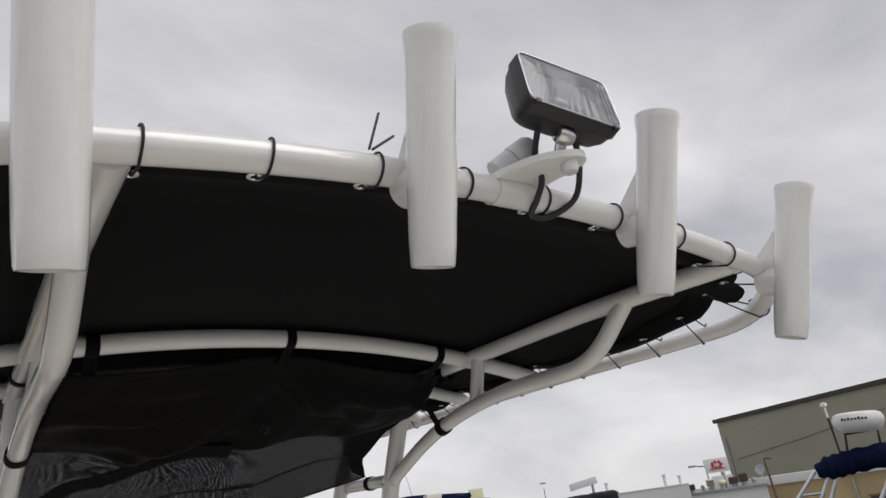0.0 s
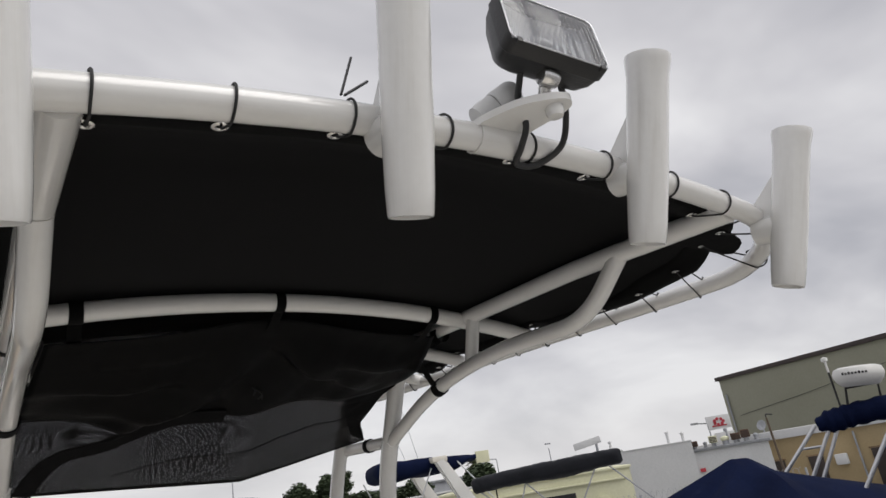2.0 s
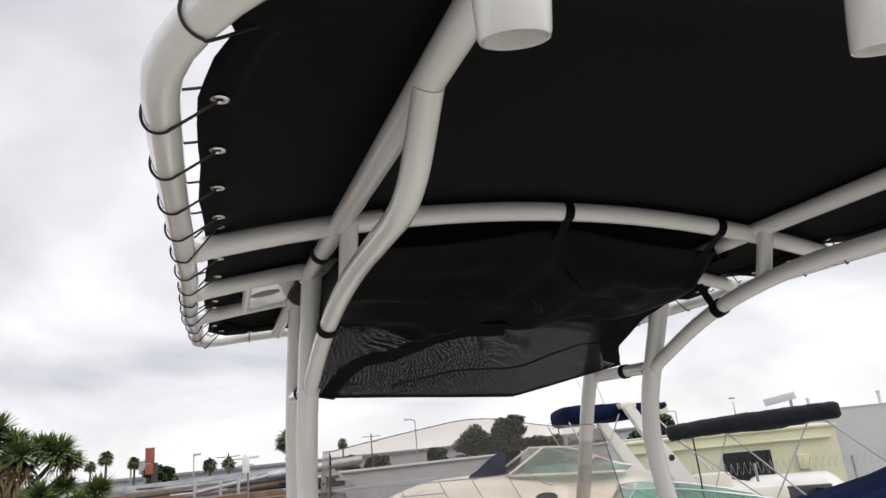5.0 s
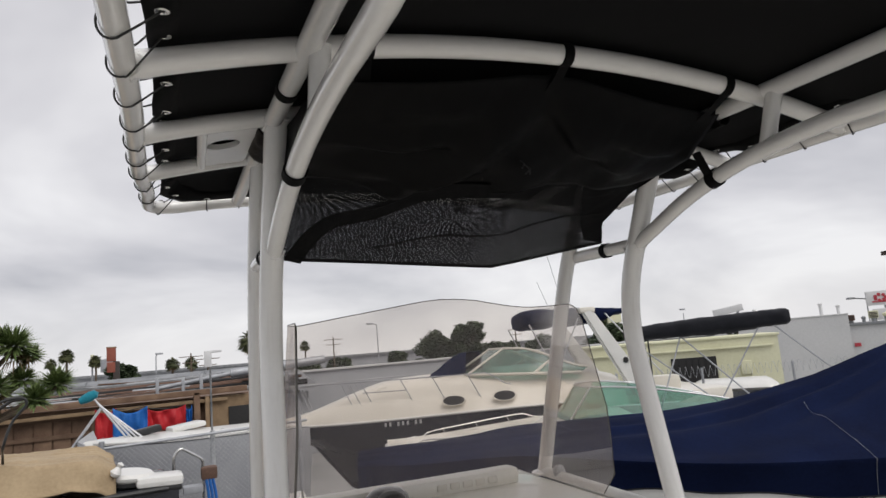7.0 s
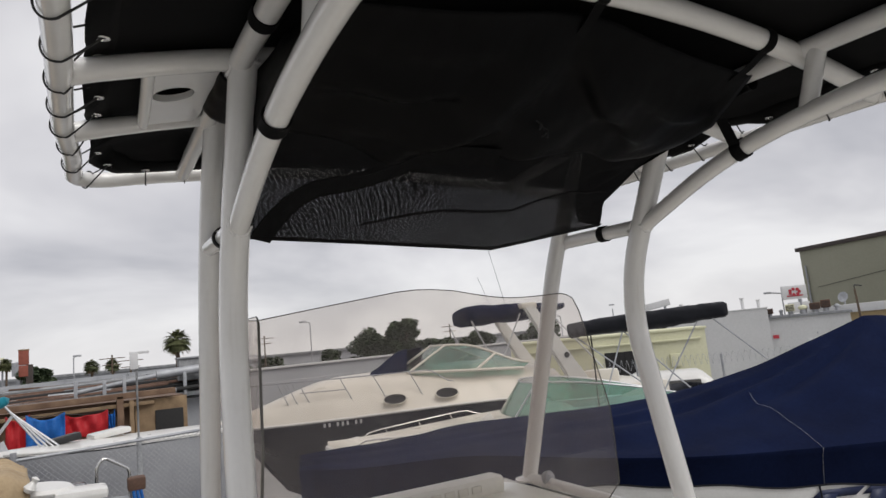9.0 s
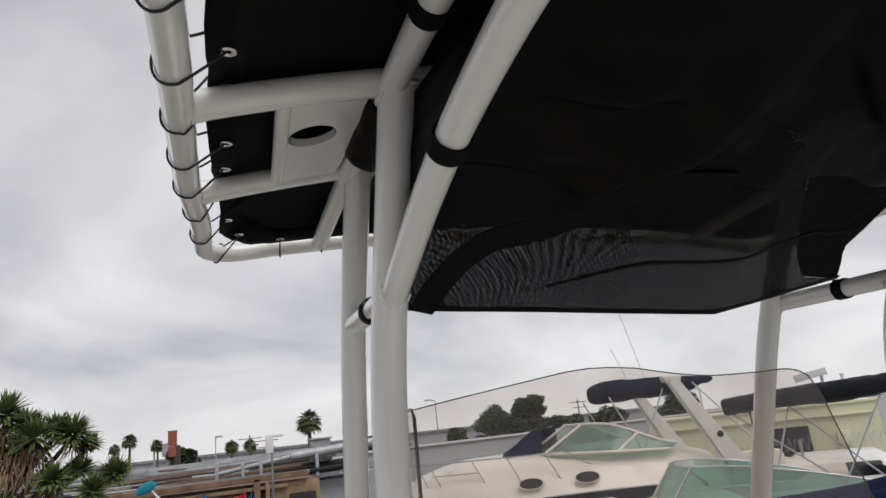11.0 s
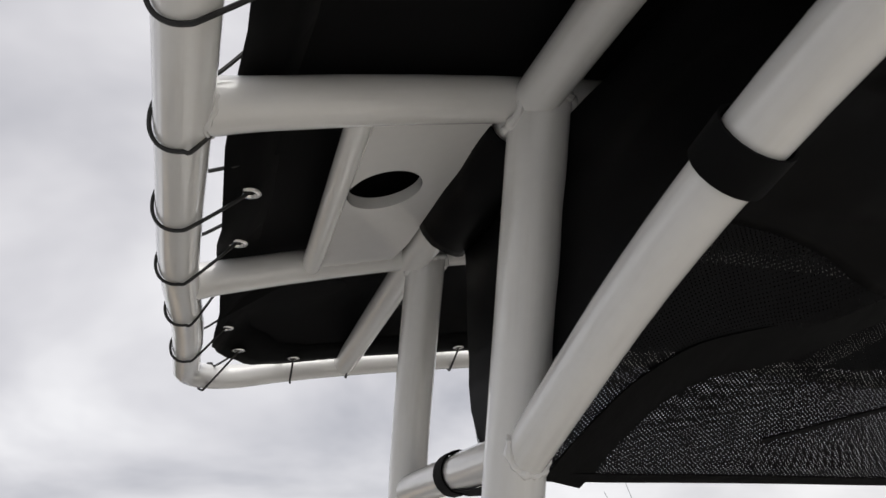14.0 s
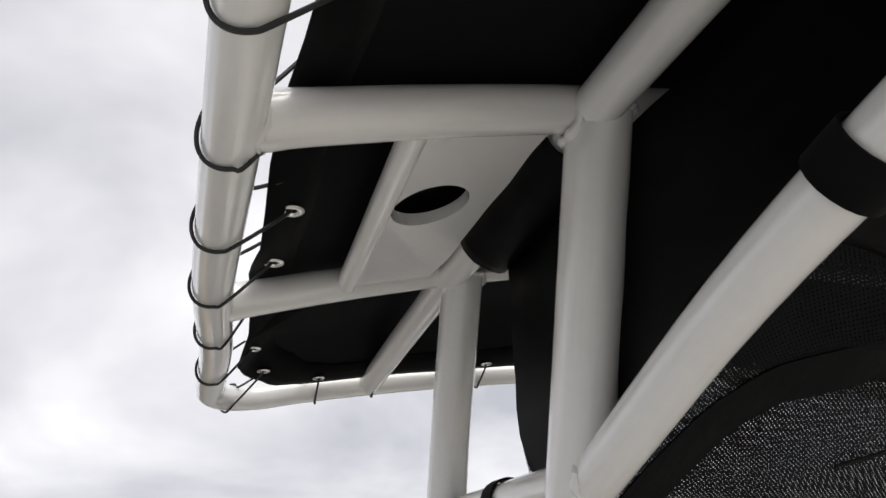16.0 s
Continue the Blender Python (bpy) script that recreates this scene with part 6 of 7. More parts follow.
for sgn in (1, -1):
    for k in range(-int(h / pitch), nw + int(h / pitch)):
        # one diagonal wire, cut to the panel
        a0, a1 = k * pitch, k * pitch + sgn * h
        pts = []
        for (s, z) in ((a0, GZ), (a1, FT)):
            pts.append((s, z))
        (s0, z0), (s1, z1) = pts
        lo, hi = max(0.0, min(s0, s1)), min(fd.length, max(s0, s1))
        if hi - lo < 0.05:
            continue
        za, zb = z0 + (lo - s0) / (s1 - s0) * (z1 - z0), z0 + (hi - s0) / (s1 - s0) * (z1 - z0)
        A = FA + fd.normalized() * lo + Vector((0, 0, za)) + nrm * 0.004 * sgn
        B = FA + fd.normalized() * hi + Vector((0, 0, zb)) + nrm * 0.004 * sgn
        t = (B - A).normalized()
        s_ = t.cross(nrm) * 0.0017
        q = nrm * 0.0017
        i = len(vs)
        vs += [A + s_, A - s_ * 0.5 + q, A - s_ * 0.5 - q, B + s_, B - s_ * 0.5 + q, B - s_ * 0.5 - q]
        fs += [(i, i + 1, i + 4, i + 3), (i + 1, i + 2, i + 5, i + 4), (i + 2, i, i + 3, i + 5)]
me = bpy.data.meshes.new("wire_mesh")
me.from_pydata([tuple(v) for v in vs], [], fs)
me.materials.append(PIPEGREY)
wires = tagged(new("wire_mesh", me), kind="stuff")
wires.parent = fence
wires.matrix_parent_inverse = fence.matrix_basis.inverted()
gauge = thing("utility_post", (0.245, 9.43, GZ), "thin weathered post with a white box at its top", "post")
part("shaft", tube([(0.245, 9.40, GZ), (0.245, 9.40, 1.78)], 0.030, 12), OLDPIPE, gauge)
part("tip", tube([(0.245, 9.43, 1.78), (0.243, 9.43, 2.74)], 0.012, 8), OLDPIPE, gauge)
part("cabinet", box((0.175, 9.40, 2.56), (0.262, 9.45, 2.76), 0.008), SIGNWHITE, gauge, "white metal box")
part("arm", box((0.175, 9.41, 2.735), (0.385, 9.44, 2.765), 0.006), SIGNWHITE, gauge)

# small tender with tan tarp near the fence
tend = thing("open_boat", (-1.0, 6.6, GZ), "small white boat with round seats under a tan tarp", "boat")
TM = boat_matrix((-4.2, 6.75), 6)
tend_sheer = lambda s: 1.60
part("hull", placed(hull_mesh(3.98, 1.3, GZ + 0.4, tend_sheer, 0.3), TM), GELDARK, tend, "dark hull side")
part("deck", deck_mesh(3.98, 1.3, tend_sheer, TM, 0.3, lambda s: 0.03, 0.01, 0.99), GELDARK, tend)
part("rub_rail", tube([TM @ Vector((s * 3.98, -(hull_width(s, 1.3, 0.3) + 0.01), 1.60)) for s in [0.02 + 0.96 * i / 30 for i in range(31)]], 0.02, 8), BLACKPL, tend)
part("keel_block", box((2.0, -0.2, GZ), (2.5, 0.2, GZ + 0.6), 0.02, TM), WOOD, tend)


def tarp_over(u, v):
    x = lerp(0.2, 3.52, u)
    a = 2 * v - 1
    gather = smooth01((u - 0.955) / 0.045)
    w = (0.665 - 0.08 * (1 - u)) * (1 - 0.10 * gather)
    zz = 2.07 - 0.185 * u - 0.21 * smooth01((abs(a) - 0.80) / 0.20) - 0.03 * a * a - 0.07 * gather
    crease = 0.022 * (1 - abs(noise.noise(Vector((u * 7 + v * 2, v * 6 - u * 3, 3.1))))) ** 5
    pull = 0.012 * math.sin(a * 26 + 3 * noise.noise(Vector((u * 4, v * 5, 6)))) * smooth01((u - 0.80) / 0.2)
    return TM @ Vector((x + 0.04 * noise.noise(Vector((v * 6, 2.0, 1.0))) * gather, a * w, zz + 0.028 * noise.noise(Vector((u * 6, v * 4, 1.1))) + crease + pull))


thicken(part("tarp", grid_mesh(tarp_over, 110, 60), TAN, tend, "creased tan tarp tied over the deck"), 0.01)
part("tarp_knot", lathe([(0.0, 0.0), (0.03, 0.012), (0.045, 0.04), (0.028, 0.07), (0.018, 0.09), (0.028, 0.115), (0.0, 0.13)], 18, TM @ pose(3.50, -0.55, 1.735, 8, 30, 0)), GELWHITE, tend, "knotted white rope end")
part("seat", lathe([(0.0, 0.0), (0.17, 0.0), (0.195, 0.02), (0.20, 0.045), (0.17, 0.07), (0.0, 0.065)], 32, TM @ pose(3.62, -0.36, 1.675, 4, 5, 0)), GELWHITE, tend, "round white seat")
part("seat_rim", lathe([(0.165, -0.02), (0.195, -0.012), (0.197, 0.014), (0.165, 0.014)], 32, TM @ pose(3.62, -0.36, 1.665, 4, 5, 0)), BLACKPL, tend)
part("seat_post", tube([TM @ Vector((3.62, -0.36, 1.60)), TM @ Vector((3.62, -0.36, 1.68))], 0.05, 12), ALU, tend)
part("cushion", box((-0.18, -0.16, 0), (0.18, 0.16, 0.085), 0.038, TM @ pose(3.85, -0.46, 1.615, 0, 2, -4)), GELWHITE, tend, "white rounded cushion")
part("cushion_base", box((-0.165, -0.15, 0), (0.165, 0.15, 0.05), 0.02, TM @ pose(3.85, -0.46, 1.575, 0, 2, -4)), BLACKPL, tend)
hoop = thing("hand_rail_hoop", (0.0, 7.6, 1.2), "bent steel hand rail beside the fence", "hand rail")
part("hoop", tube(rounded([(-0.21, 7.6, GZ), (-0.21, 7.6, 1.73), (-0.15, 7.61, 1.80), (0.055, 7.66, 1.66), (0.065, 7.66, GZ)], [0.07, 0.06, 0.04], 10), 0.014, 10), STEEL, hoop)
part("bracket", box((0.035, 7.58, 1.47), (0.185, 7.74, 1.585), 0.02), RUST, hoop, "rusty brown bracket box")
part("step", box((-0.13, 7.55, 1.36), (0.05, 7.72, 1.43), 0.012), WALLGREY, hoop)
for k in range(3):
    part("blue_hose", tube(spline([(0.08 + 0.03 * k, 7.60, 1.48), (0.10 + 0.035 * k, 7.58, 1.25), (0.07 + 0.05 * k, 7.58, 0.8), (0.1 + 0.06 * k, 7.58, GZ)], 6), 0.014, 8), TARPBLUE, hoop)
hose = thing("black_hose", (-2.6, 6.5, GZ), "thick black cable looping beside the tarp", "cable")
part("loop", tube(spline([(-1.75, 6.22, 2.2), (-1.68, 6.25, 2.25), (-1.49, 6.29, 2.37), (-1.28, 6.32, 2.43), (-1.22, 6.33, 2.38), (-1.31, 6.32, 2.25), (-1.36, 6.31, 2.08), (-1.42, 6.62, 1.98), (-1.46, 6.85, 1.75)], 8), 0.010, 8), BLACKPL, hose)
part("loop", tube(spline([(-1.51, 6.28, 1.7), (-1.52, 6.28, 1.87), (-1.55, 6.27, 2.07), (-1.47, 6.29, 2.27), (-1.33, 6.32, 2.40), (-1.24, 6.33, 2.42)], 8), 0.012, 8), BLACKPL, hose)
part("loop", tube(spline([(-1.51, 6.28, 1.7), (-1.5, 6.26, 0.6), (-1.5, 6.25, GZ)], 6), 0.012, 8), BLACKPL, hose)


# ---- buildings to the right ----
def flat_building(name, label, a, b, depth, h, wall, trim, th=0.35, over=0.15):
    """A box building whose front runs from a to b (plan)."""
    t = thing(name, ((a[0] + b[0]) / 2, (a[1] + b[1]) / 2, GZ), label, "building")
    d = Vector((b[0] - a[0], b[1] - a[1], 0))
    m = pose(a[0], a[1], 0, 0, 0, math.degrees(math.atan2(d.y, d.x)))
    L = d.length
    part("wall", box((0, 0, GZ), (L, depth, h), 0.0, m), wall, t)
    part("roof_edge", box((-over, -over, h), (L + over, depth + over, h + th), 0.02, m), trim, t)
    return t, m, L


green, gm, gL = flat_building("olive_warehouse", "large olive green warehouse with a dark roof edge", (45.8, 30.75), (42.3, 5.84), 25, 6.58, OLIVE, BROWN, 0.28, 0.2)
part("roof_vent", lathe([(0.3, 0), (0.3, 0.3), (0.4, 0.35), (0.2, 0.6), (0, 0.6)], 12, gm @ pose(6.0, 1.0, 6.3)), WALLGREY, green)
part("wall_pipe", tube([gm @ Vector((0.4, -0.12, GZ)), gm @ Vector((0.4, -0.12, 5.5))], 0.06, 8), WALLGREY, green)
part("wall_cable", tube([(45.52, 29.6, 3.85), (44.75, 24.0, 4.45), (43.95, 18.5, 5.2), (43.05, 12.0, 6.1)], 0.018, 6), CORD, green, "thin dark cable along the wall")
tanb, tm, tL = flat_building("ochre_building", "low ochre stucco building with a pale parapet", (33.2, 22.6), (37.5, 10.0), 4, 2.05, OCHRE, PALEWALL, 0.42, 0.2)
for x in (1.6, 3.4, 6.2, 8.0, 10.6):
    d = part("door", box((x, -0.08, GZ), (x + 0.68, -0.003, 1.0), 0.02, tm), BROWN, tanb, "dark brown door")
    part("frame", box((x - 0.08, -0.05, 1.0), (x + 0.76, -0.003, 1.08), 0.01, tm), WOODPALE, d)
for x in (4.6, 9.3):
    part("air_unit", box((x, -0.3, 0.45), (x + 0.55, -0.003, 0.95), 0.04, tm), SIGNWHITE, tanb)
part("conduit", tube([tm @ Vector((5.7, -0.1, GZ)), tm @ Vector((5.7, -0.1, 1.9))], 0.05, 8), PIPEGREY, tanb)
dump = thing("blue_container", (34.6, 16.6, GZ), "blue steel container against the ochre building", "container")
DP = tm @ pose(7.0, -1.8, 0)
part("body", box((0, 0, GZ + 0.1), (2.4, 1.4, 1.0), 0.04, DP), DUMPBLUE, dump)
part("lid", box((-0.05, -0.05, 1.0), (2.45, 1.45, 1.08), 0.02, DP), DUMPBLUE, dump)
part("plate", box((0.9, -0.02, 0.4), (1.5, -0.003, 0.6), 0.0, DP), SIGNWHITE, dump)
for x in (0.1, 2.1):
    part("foot", box((x, 0.2, GZ), (x + 0.2, 1.2, GZ + 0.1), 0.0, DP), DARK, dump)

whitea, wm, wL = flat_building("white_building", "low white rendered building with vents on its roof", (25.2, 24.9), (28.1, 21.3), 5, 2.66, PALEWALL, PALEWALL, 0.06, 0.03)
whiteb, w2, wL2 = flat_building("white_building", "low white rendered building with a dark roof line", (28.2, 21.6), (30.2, 18.7), 5, 2.12, PALEWALL, ROOFGREY, 0.12, 0.1)
part("door", box((1.7, -0.06, GZ), (2.5, -0.003, 1.1), 0.01, w2), SIGNWHITE, whiteb)
part("notice", box((0.25, -0.05, 1.2), (0.5, -0.003, 1.36), 0.0, w2), SIGNRED, whiteb, "small red and white notice")
part("lamp_arm", tube([w2 @ Vector((2.1, -0.05, 1.3)), w2 @ Vector((2.1, -0.35, 1.35))], 0.03, 8), WALLGREY, whiteb)
yel, ym, yL = flat_building("pale_yellow_building", "low pale yellow building with dark openings", (13.6, 21.6), (18.9, 17.2), 4, 2.14, YELLOWWALL, YELLOWWALL, 0.08, 0.06)
o = part("window", box((3.35, -0.05, 0.4), (4.85, -0.004, 1.58), 0.02, ym), DARK, yel, "dark barred window opening")
for k in range(7):
    part("bar", box((3.40 + 0.22 * k, -0.08, 0.4), (3.43 + 0.22 * k, -0.055, 1.55), 0.0, ym), DARK, o)
part("meter", box((5.6, -0.12, 0.9), (5.95, -0.004, 1.35), 0.02, ym), YELLOWWALL, yel)
part("ledge", box((0.2, -0.10, 1.80), (6.7, -0.004, 1.86), 0.01, ym), YELLOWWALL, yel)
# roof clutter of the white buildings
clutter = [(0.25, 0.35, 0.16), (0.75, 0.28, 0.12), (1.15, 0.45, 0.2), (1.7, 0.38, 0.26), (2.2, 0.42, 0.22), (2.65, 0.5, 0.2), (3.1, 0.3, 0.16)]
for x, hh, r in clutter:
    v = thing("roof_vent", tuple((w2 @ Vector((x, 0.8, 2.22)))), "weathered metal ventilator unit on the flat roof", "roof vent", "roof ventilators")
    part("neck", lathe([(r * 0.6, 0), (r * 0.6, hh * 0.55)], 12, w2 @ pose(x, 0.8, 2.22)), PIPEGREY, v)
    if x in (0.25, 1.15, 2.2, 2.65):
        part("casing", box((-r, -0.2, hh * 0.4), (r, 0.2, hh * 1.15), 0.02, w2 @ pose(x, 0.8, 2.22)), YELLOWWALL if x == 1.15 else RUST, v)
        for j in range(4):
            part("slat", box((-r * 0.85, -0.215, hh * (0.48 + 0.15 * j)), (r * 0.85, -0.203, hh * (0.56 + 0.15 * j)), 0.0, w2 @ pose(x, 0.8, 2.22)), BROWN, v)
    else:
        part("cowl", lathe([(r * 0.5, hh * 0.5), (r * 0.8, hh * 0.7), (r * 0.75, hh * 0.95), (r * 0.3, hh * 1.1), (0.0, hh * 1.12)], 12, w2 @ pose(x, 0.8, 2.22)), YELLOWWALL if x == 1.7 else PIPEGREY, v)
for x, hh in ((0.8, 0.5), (3.6, 0.5), (4.3, 0.35)):
    v = thing("roof_pipe", tuple((wm @ Vector((x, 0.5, 2.70)))), "short white pipe on the roof", "roof pipe")
    part("stub", tube([wm @ Vector((x, 0.5, 2.70)), wm @ Vector((x, 0.5, 2.70 + hh))], 0.07, 10), SIGNWHITE, v)
    part("cap", lathe([(0.1, 0), (0.1, 0.06), (0, 0.1)], 10, wm @ pose(x, 0.5, 2.70 + hh)), SIGNWHITE, v)
dish = thing("satellite_dish", tuple(tm @ Vector((1.6, 0.6, 2.36))), "grey satellite dish on the roof", "dish")
part("reflector", lathe([(0.0, 0.0), (0.15, 0.03), (0.26, 0.085), (0.272, 0.085), (0.15, 0.015), (0.0, -0.015)], 20, tm @ pose(1.6, 0.6, 2.85, 75, 0, -20)), PIPEGREY, dish)
part("mast", tube([tm @ Vector((1.6, 0.6, 2.36)), tm @ Vector((1.6, 0.6, 2.95))], 0.04, 8), PIPEGREY, dish)

sign = thing("roadside_sign", (41.5, 28.7, GZ), "white roadside sign board with red shapes on a post", "sign")
sm = pose(41.4, 28.75, 0.02, 0, 0, -38)
part("board", box((-0.78, -0.1, 3.12), (0.78, 0.1, 4.02), 0.03, sm), SIGNWHITE, sign)
part("lower_board", box((-0.5, -0.1, 2.2), (0.85, 0.1, 2.9), 0.03, sm), SIGNWHITE, sign)
part("post", tube([sm @ Vector((0.3, 0, GZ)), sm @ Vector((0.3, 0, 3.1))], 0.12, 10), WALLGREY, sign)
for k in range(7):
    a = 2 * math.pi * k / 7
    part("red_mark", lathe([(0.0, 0.0), (0.105, 0.0), (0.105, 0.03), (0.0, 0.03)], 10, sm @ pose(0.30 * math.cos(a), -0.115, 3.60 + 0.19 * math.sin(a), 90, 0, 0)), SIGNRED, sign)
part("red_mark", box((-0.5, -0.13, 3.30), (0.5, -0.105, 3.38), 0.02, sm), SIGNRED, sign)


def lamp_post(x, y, h, arm=0.0, head=True, name="street_lamp"):
    t = thing(name, (x, y, GZ), "tall grey street lamp pole with a curved arm", "street lamp")
    pts = [(x, y, GZ), (x, y, h - 0.3)]
    if arm:
        pts += [(x, y, h), (x + arm, y, h + 0.1)]
        pts = rounded(pts, 0.5)
    part("pole", tube(pts, 0.045, 8), PIPEGREY, t)
    if head:
        part("head", box((x + arm - 0.35, y - 0.12, h + 0.02), (x + arm + 0.25, y + 0.12, h + 0.16), 0.04), PIPEGREY, t)


lamp_post(16.9, 57.5, 5.4, -0.6)
lamp_post(-1.2, 60.5, 4.2, 0.3)
lamp_post(37.6, 49.0, 3.9, -1.4)
lamp_post(46.9, 52.3, 4.6, 0.0)
lamp_post(44.2, 31.6, 3.7, -1.5)
bb = thing("yellow_sign", (35.6, 48.6, GZ), "small pale yellow sign board on a pole", "sign")
part("board", box((35.1, 48.5, 3.75), (36.5, 48.65, 4.75), 0.02), YELLOWWALL, bb)
part("pole", tube([(35.8, 48.6, GZ), (35.8, 48.6, 3.8)], 0.08, 8), PIPEGREY, bb)
bill = thing("billboard", (30.9, 30.2, GZ), "grey flat billboard above the bushes", "billboard")
part("panel", box((-0.85, -0.08, 3.2), (0.85, 0.08, 3.6), 0.02, pose(30.9, 30.2, 0.17, 0, -9, -45)), SIGNWHITE, bill)
part("post", tube([(30.9, 30.2, GZ), (30.9, 30.2, 3.45)], 0.08, 8), WALLGREY, bill)


def power_pole(x, y, h):
    t = thing("utility_pole", (x, y, GZ), "wooden utility pole with crossarms", "utility pole")
    part("pole", tube([(x, y, GZ), (x, y, h)], [0.11, 0.07], 8), BARK, t)
    for dz, w in ((0.35, 1.2), (1.0, 0.9)):
        part("crossarm", box((x - w, y - 0.05, h - dz - 0.04), (x + w, y + 0.05, h - dz + 0.04), 0.01), BARK, t)


for x, y, h in ((2.0, 78, 4.6), (3.6, 76, 4.2), (19.5, 86, 5.6), (43, 80, 5.0)):
    power_pole(x, y, h)

slim = thing("utility_pole", (25.9, 15.7, GZ), "slim dark pole with a bent bracket on top", "utility pole")
part("pole", tube([(25.9, 15.7, GZ), (25.75, 15.75, 3.05)], [0.06, 0.04], 8), BARK, slim)
part("bracket", tube(rounded([(25.75, 15.75, 2.95), (25.75, 15.75, 3.2), (25.98, 15.6, 3.14)], 0.08), 0.024, 6), BLACKPL, slim)

tower = thing("sign_tower", (-5.4, 80.4, GZ), "tall square red and orange sign tower", "sign tower")
part("shaft", box((-5.7, 80.0, GZ), (-5.1, 80.6, 4.4), 0.02), BROWN, tower)
part("panel", box((-6.32, 79.9, 4.42), (-5.45, 80.7, 5.86), 0.04), BRICKRED, tower)
part("panel", box((-6.30, 79.9, 3.25), (-5.50, 80.7, 4.34), 0.04), BRICKRED, tower)
part("trim", box((-6.36, 79.85, 5.86), (-5.41, 80.75, 5.96), 0.02), WOODPALE, tower)


# ---- trees ----
def leaf_cloud(bm, c, r, n, size):
    for k in range(n):
        d = Vector((random.gauss(0, 1), random.gauss(0, 1), random.gauss(0, 1)))
        d = d.normalized() * random.uniform(0.55, 1.05)
        p = Vector(c) + Vector((d.x * r[0], d.y * r[1], d.z * r[2]))
        s = size * random.uniform(0.6, 1.4)
        q = Matrix.Rotation(random.uniform(0, 6.28), 3, "Z") @ Matrix.Rotation(random.uniform(-1.2, 1.2), 3, "X")
        vs = [bm.verts.new(p + q @ Vector(v) * s) for v in ((-0.5, -0.3, 0), (0.5, -0.25, 0.1), (0.35, 0.4, 0), (-0.4, 0.35, -0.1))]
        bm.faces.new(vs)


def round_tree(x, y, h, w, name="tree", label="dark green broad-leaved tree with an uneven crown", clumps=18, size=0.30, n=260, low=0.45):
    t = thing(name, (x, y, GZ), label, "tree")
    bm = bmesh.new()
    cs = []
    for k in range(clumps):
        a = random.uniform(0, 6.28)
        rr = w * math.sqrt(random.random()) * 0.75
        c = (x + rr * math.cos(a), y + rr * math.sin(a) * 0.6, GZ + (h - GZ) * random.uniform(low, 0.88) - 0.25 * rr)
        cs.append(c)
        leaf_cloud(bm, c, (w * 0.36, w * 0.36, w * 0.28), n, size)
    part("crown", bm, LEAF, t, smooth=False)
    bm = bmesh.new()
    add_tube(bm, [(x, y, GZ), (x, y, GZ + (h - GZ) * 0.5)], [0.09 * w, 0.06 * w], 8)
    for c in cs[:6]:
        add_tube(bm, [(x, y, GZ + (h - GZ) * 0.35), c], [0.05 * w, 0.02 * w], 6)
    part("trunk", bm, BARK, t)


round_tree(32.6, 84, 5.6, 3.1, clumps=30, low=0.30)
round_tree(37.3, 82.5, 6.9, 2.6, clumps=26, low=0.35)
round_tree(35.2, 84.5, 5.0, 2.6, clumps=18, low=0.25)
round_tree(27.9, 86, 3.3, 2.0)
round_tree(41, 80, 3.6, 2.6)
round_tree(46, 78, 3.8, 2.8)
round_tree(17, 90, 3.4, 2.2)
round_tree(21, 90, 3.2, 1.9)
round_tree(-5.1, 85, 4.7, 2.0)
round_tree(28.8, 27.7, 3.2, 1.6, "bush", "dark green bush behind the white building", 10, 0.2, 120)
round_tree(33, 46, 4.0, 2.2)


def palm(x, y, h, r, label="tall fan palm with a shaggy round head", n=120):
    t = thing("palm_tree", (x, y, GZ), label, "palm tree", "far palms")
    bm = bmesh.new()
    c = Vector((x, y, h))
    for k in range(n):
        a, e = random.uniform(0, 6.28), math.asin(random.uniform(-0.75, 1))
        d = Vector((math.cos(a) * math.cos(e), math.sin(a) * math.cos(e), math.sin(e)))
        L = r * random.uniform(0.8, 1.1)
        tip0 = c + d * L * 0.6
        s = d.cross(Vector((0, 0, 1)))
        s = s.normalized() if s.length > 1e-3 else Vector((1, 0, 0))
        for j in range(7):
            b = (j - 3) / 3
            tip = tip0 + (d * math.cos(b * 1.1) + s * math.sin(b * 1.1)) * L * 0.38 + Vector((0, 0, -0.22 * L))
            w = s * 0.10 * r
            bm.faces.new([bm.verts.new(q) for q in (c + d * 0.1 * L, tip0 + w, tip, tip0 - w)])
    part("crown", bm, PALMLEAF, t, smooth=False)
    bm = bmesh.new()
    for k in range(40):
        a = random.uniform(0, 6.28)
        d = Vector((math.cos(a), math.sin(a), 0))
        p = c + d * r * 0.18
        w = Vector((-d.y, d.x, 0)) * 0.12 * r
        bm.faces.new([bm.verts.new(q) for q in (c, p + w + Vector((0, 0, -0.3 * r)), p + d * r * 0.25 + Vector((0, 0, -r * random.uniform(0.7, 1.1))), p - w + Vector((0, 0, -0.3 * r)))])
    part("dry_skirt", bm, DRYLEAF, t, smooth=False)
    part("trunk", tube([(x, y, GZ), (x + 0.05 * r, y, h)], [0.16 * r, 0.11 * r], 8), BARK, t)


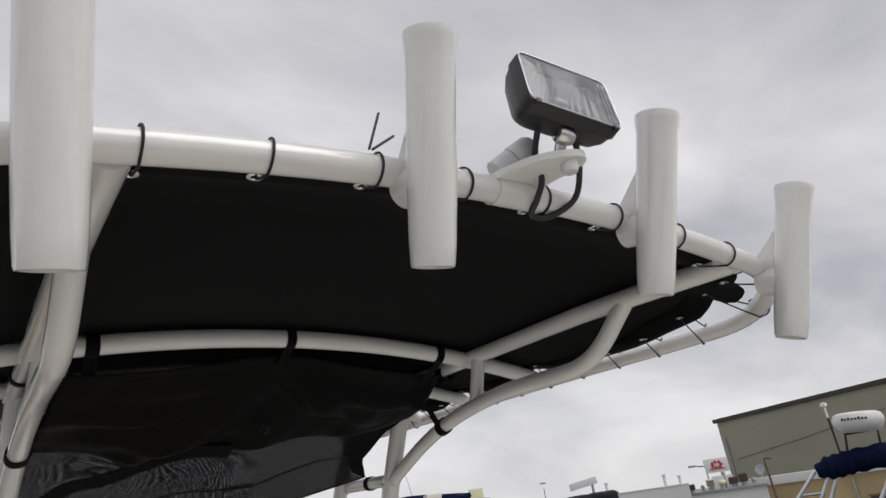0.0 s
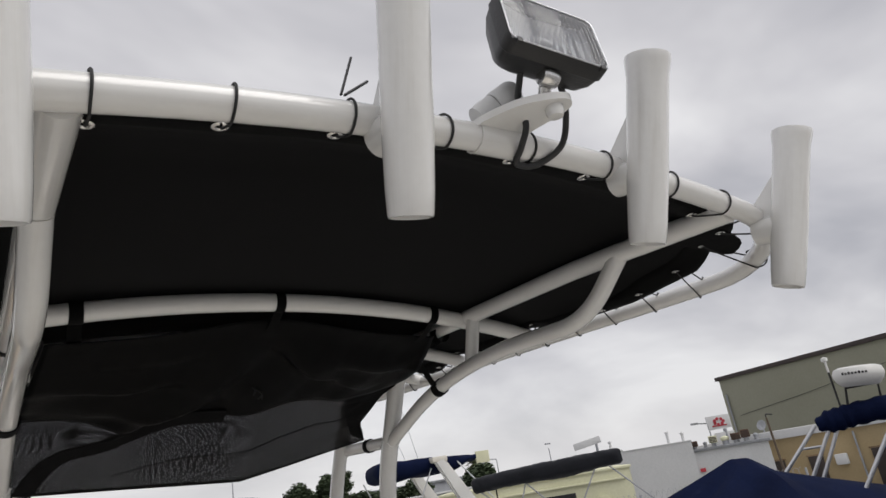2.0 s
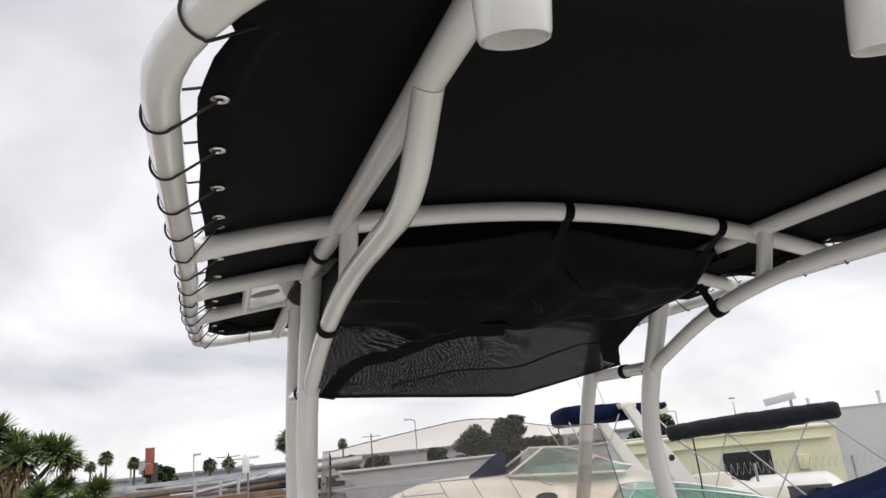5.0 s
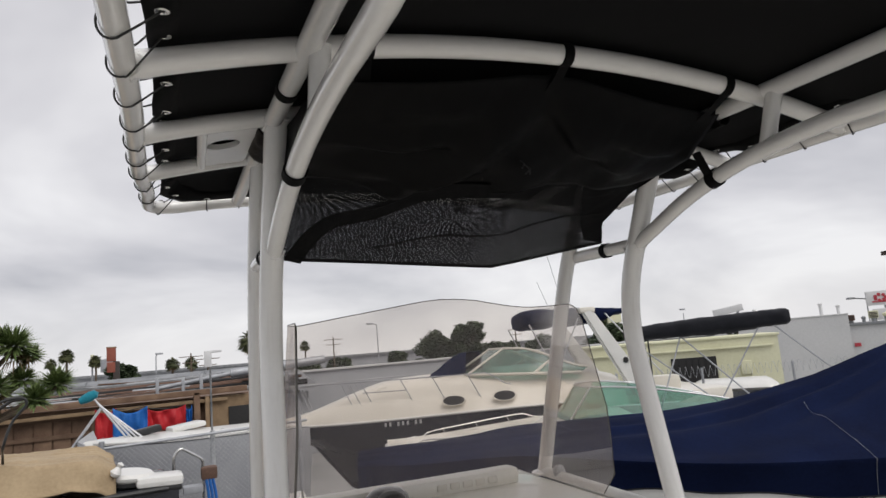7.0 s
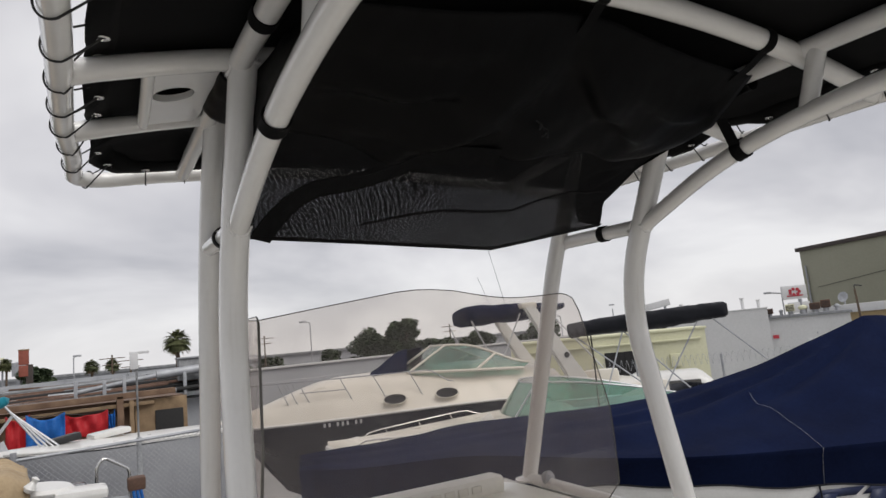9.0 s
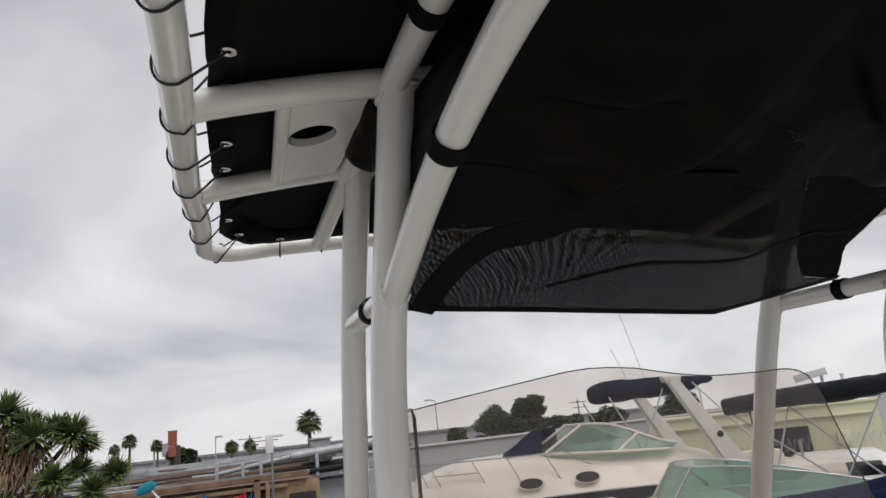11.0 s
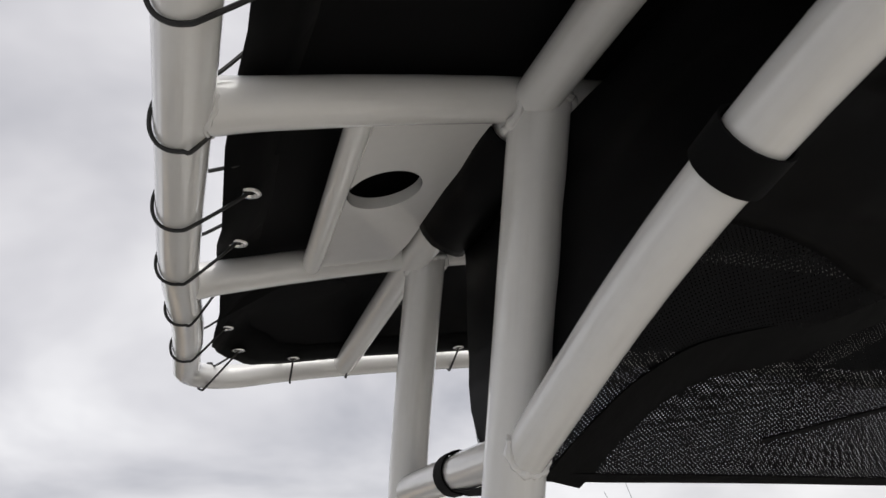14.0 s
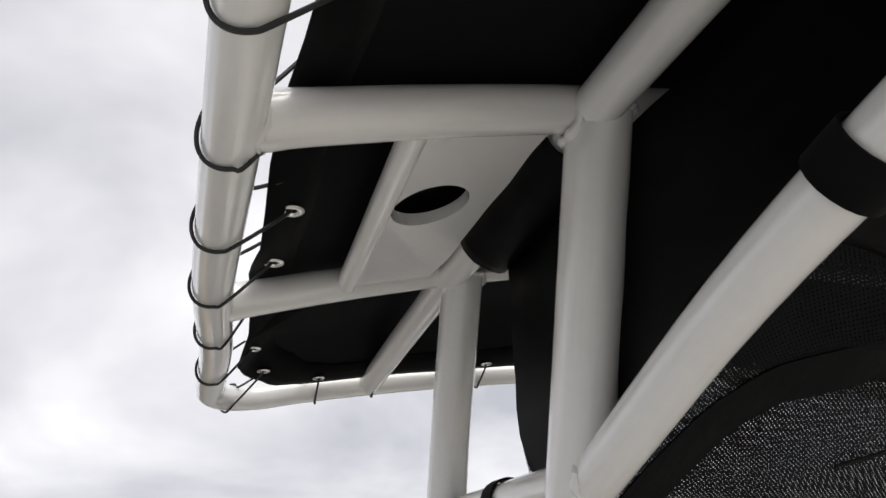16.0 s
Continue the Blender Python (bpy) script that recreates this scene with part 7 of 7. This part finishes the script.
palm(6.32, 60.3, 4.9, 1.3)
palm(-11.3, 90, 5.7, 1.1)
palm(-8.25, 90, 4.85, 0.95)
palm(-12.9, 90, 4.9, 0.8)
palm(0.2, 100, 4.0, 1.2)
palm(2.6, 98, 3.9, 1.1)
palm(17.5, 95, 5.0, 0.9)
palm(52, 72, 4.3, 1.6)
ylw = thing("yellow_post_sign", (-8.8, 90, GZ), "small yellow sign on a pole", "sign")
part("board", box((-8.8, 90, 4.3), (-8.4, 90.1, 5.6), 0.02), YELLOWWALL, ylw)
part("pole", tube([(-8.6, 90.05, GZ), (-8.6, 90.05, 4.4)], 0.1, 8), PIPEGREY, ylw)
tank = thing("water_tank", (-7, 85, GZ), "grey cylindrical tank on legs", "tank")
part("drum", lathe([(0.0, 3.4), (0.8, 3.4), (0.8, 4.8), (0.0, 5.0)], 14, pose(-6.6, 86, 0)), PIPEGREY, tank)
part("stand", tube([(-6.6, 86, GZ), (-6.6, 86, 3.45)], 0.3, 8), PIPEGREY, tank)
far = thing("far_building", (60, 120, GZ), "long low far building beyond the trees", "building")
part("wall", box((-60, 120, GZ), (90, 130, 3.0), 0.0), WALLGREY, far)
part("roof", box((-60.5, 119.5, 3.0), (90.5, 130.5, 3.4), 0.02), ROOFGREY, far)
# parked car seen over the cover
car = thing("parked_car", (14.4, 13.8, GZ), "white parked car behind the boats", "car")
KM = pose(13.75, 14.2, 0, 0, 0, -45)


def car_body(u, v):
    x = -2.2 + 4.4 * u
    a = math.pi * v
    top = 0.75 + 0.62 * smooth01((x + 1.6) / 0.7) * smooth01((1.5 - x) / 0.8)
    return KM @ Vector((x, 0.88 * math.copysign(abs(math.cos(a)) ** 0.4, math.cos(a)), GZ + 0.35 + (top + 0.0) * abs(math.sin(a)) ** 0.35 + 0.15))


part("body", grid_mesh(car_body, 30, 16), GELWHITE, car)
part("side_window", box((-0.85, -0.895, GZ + 1.40), (0.75, 0.895, GZ + 1.66), 0.03, KM), DARKGLASS, car)
for x in (-1.4, 1.4):
    for y in (-0.8, 0.8):
        w = part("wheel", lathe([(0.0, -0.1), (0.30, -0.1), (0.34, -0.06), (0.34, 0.06), (0.30, 0.1), (0.0, 0.1)], 20, KM @ pose(x, y, GZ + 0.34, 90, 0, 0)), BLACKPL, car)
# coils of razor wire on the far yard fence
rz = thing("razor_wire", (13, 14, GZ), "coiled razor wire along a low mesh fence", "razor wire")
pts = []
for k in range(900):
    a = k * 0.40
    pts.append((lerp(10.2, 16.6, k / 900), lerp(14.6, 9.6, k / 900) + 0.1, 1.50 + 0.13 * math.sin(a)))
    pts[-1] = (pts[-1][0] + 0.12 * math.cos(a), pts[-1][1] + 0.12 * math.cos(a), pts[-1][2])
part("coil", tube(pts, 0.0042, 4), PIPEGREY, rz)
for k in range(5):
    x, y = lerp(10.2, 16.6, k / 4), lerp(14.6, 9.6, k / 4)
    part("post", tube([(x, y, GZ), (x, y, 1.6)], 0.03, 8), PIPEGREY, rz)
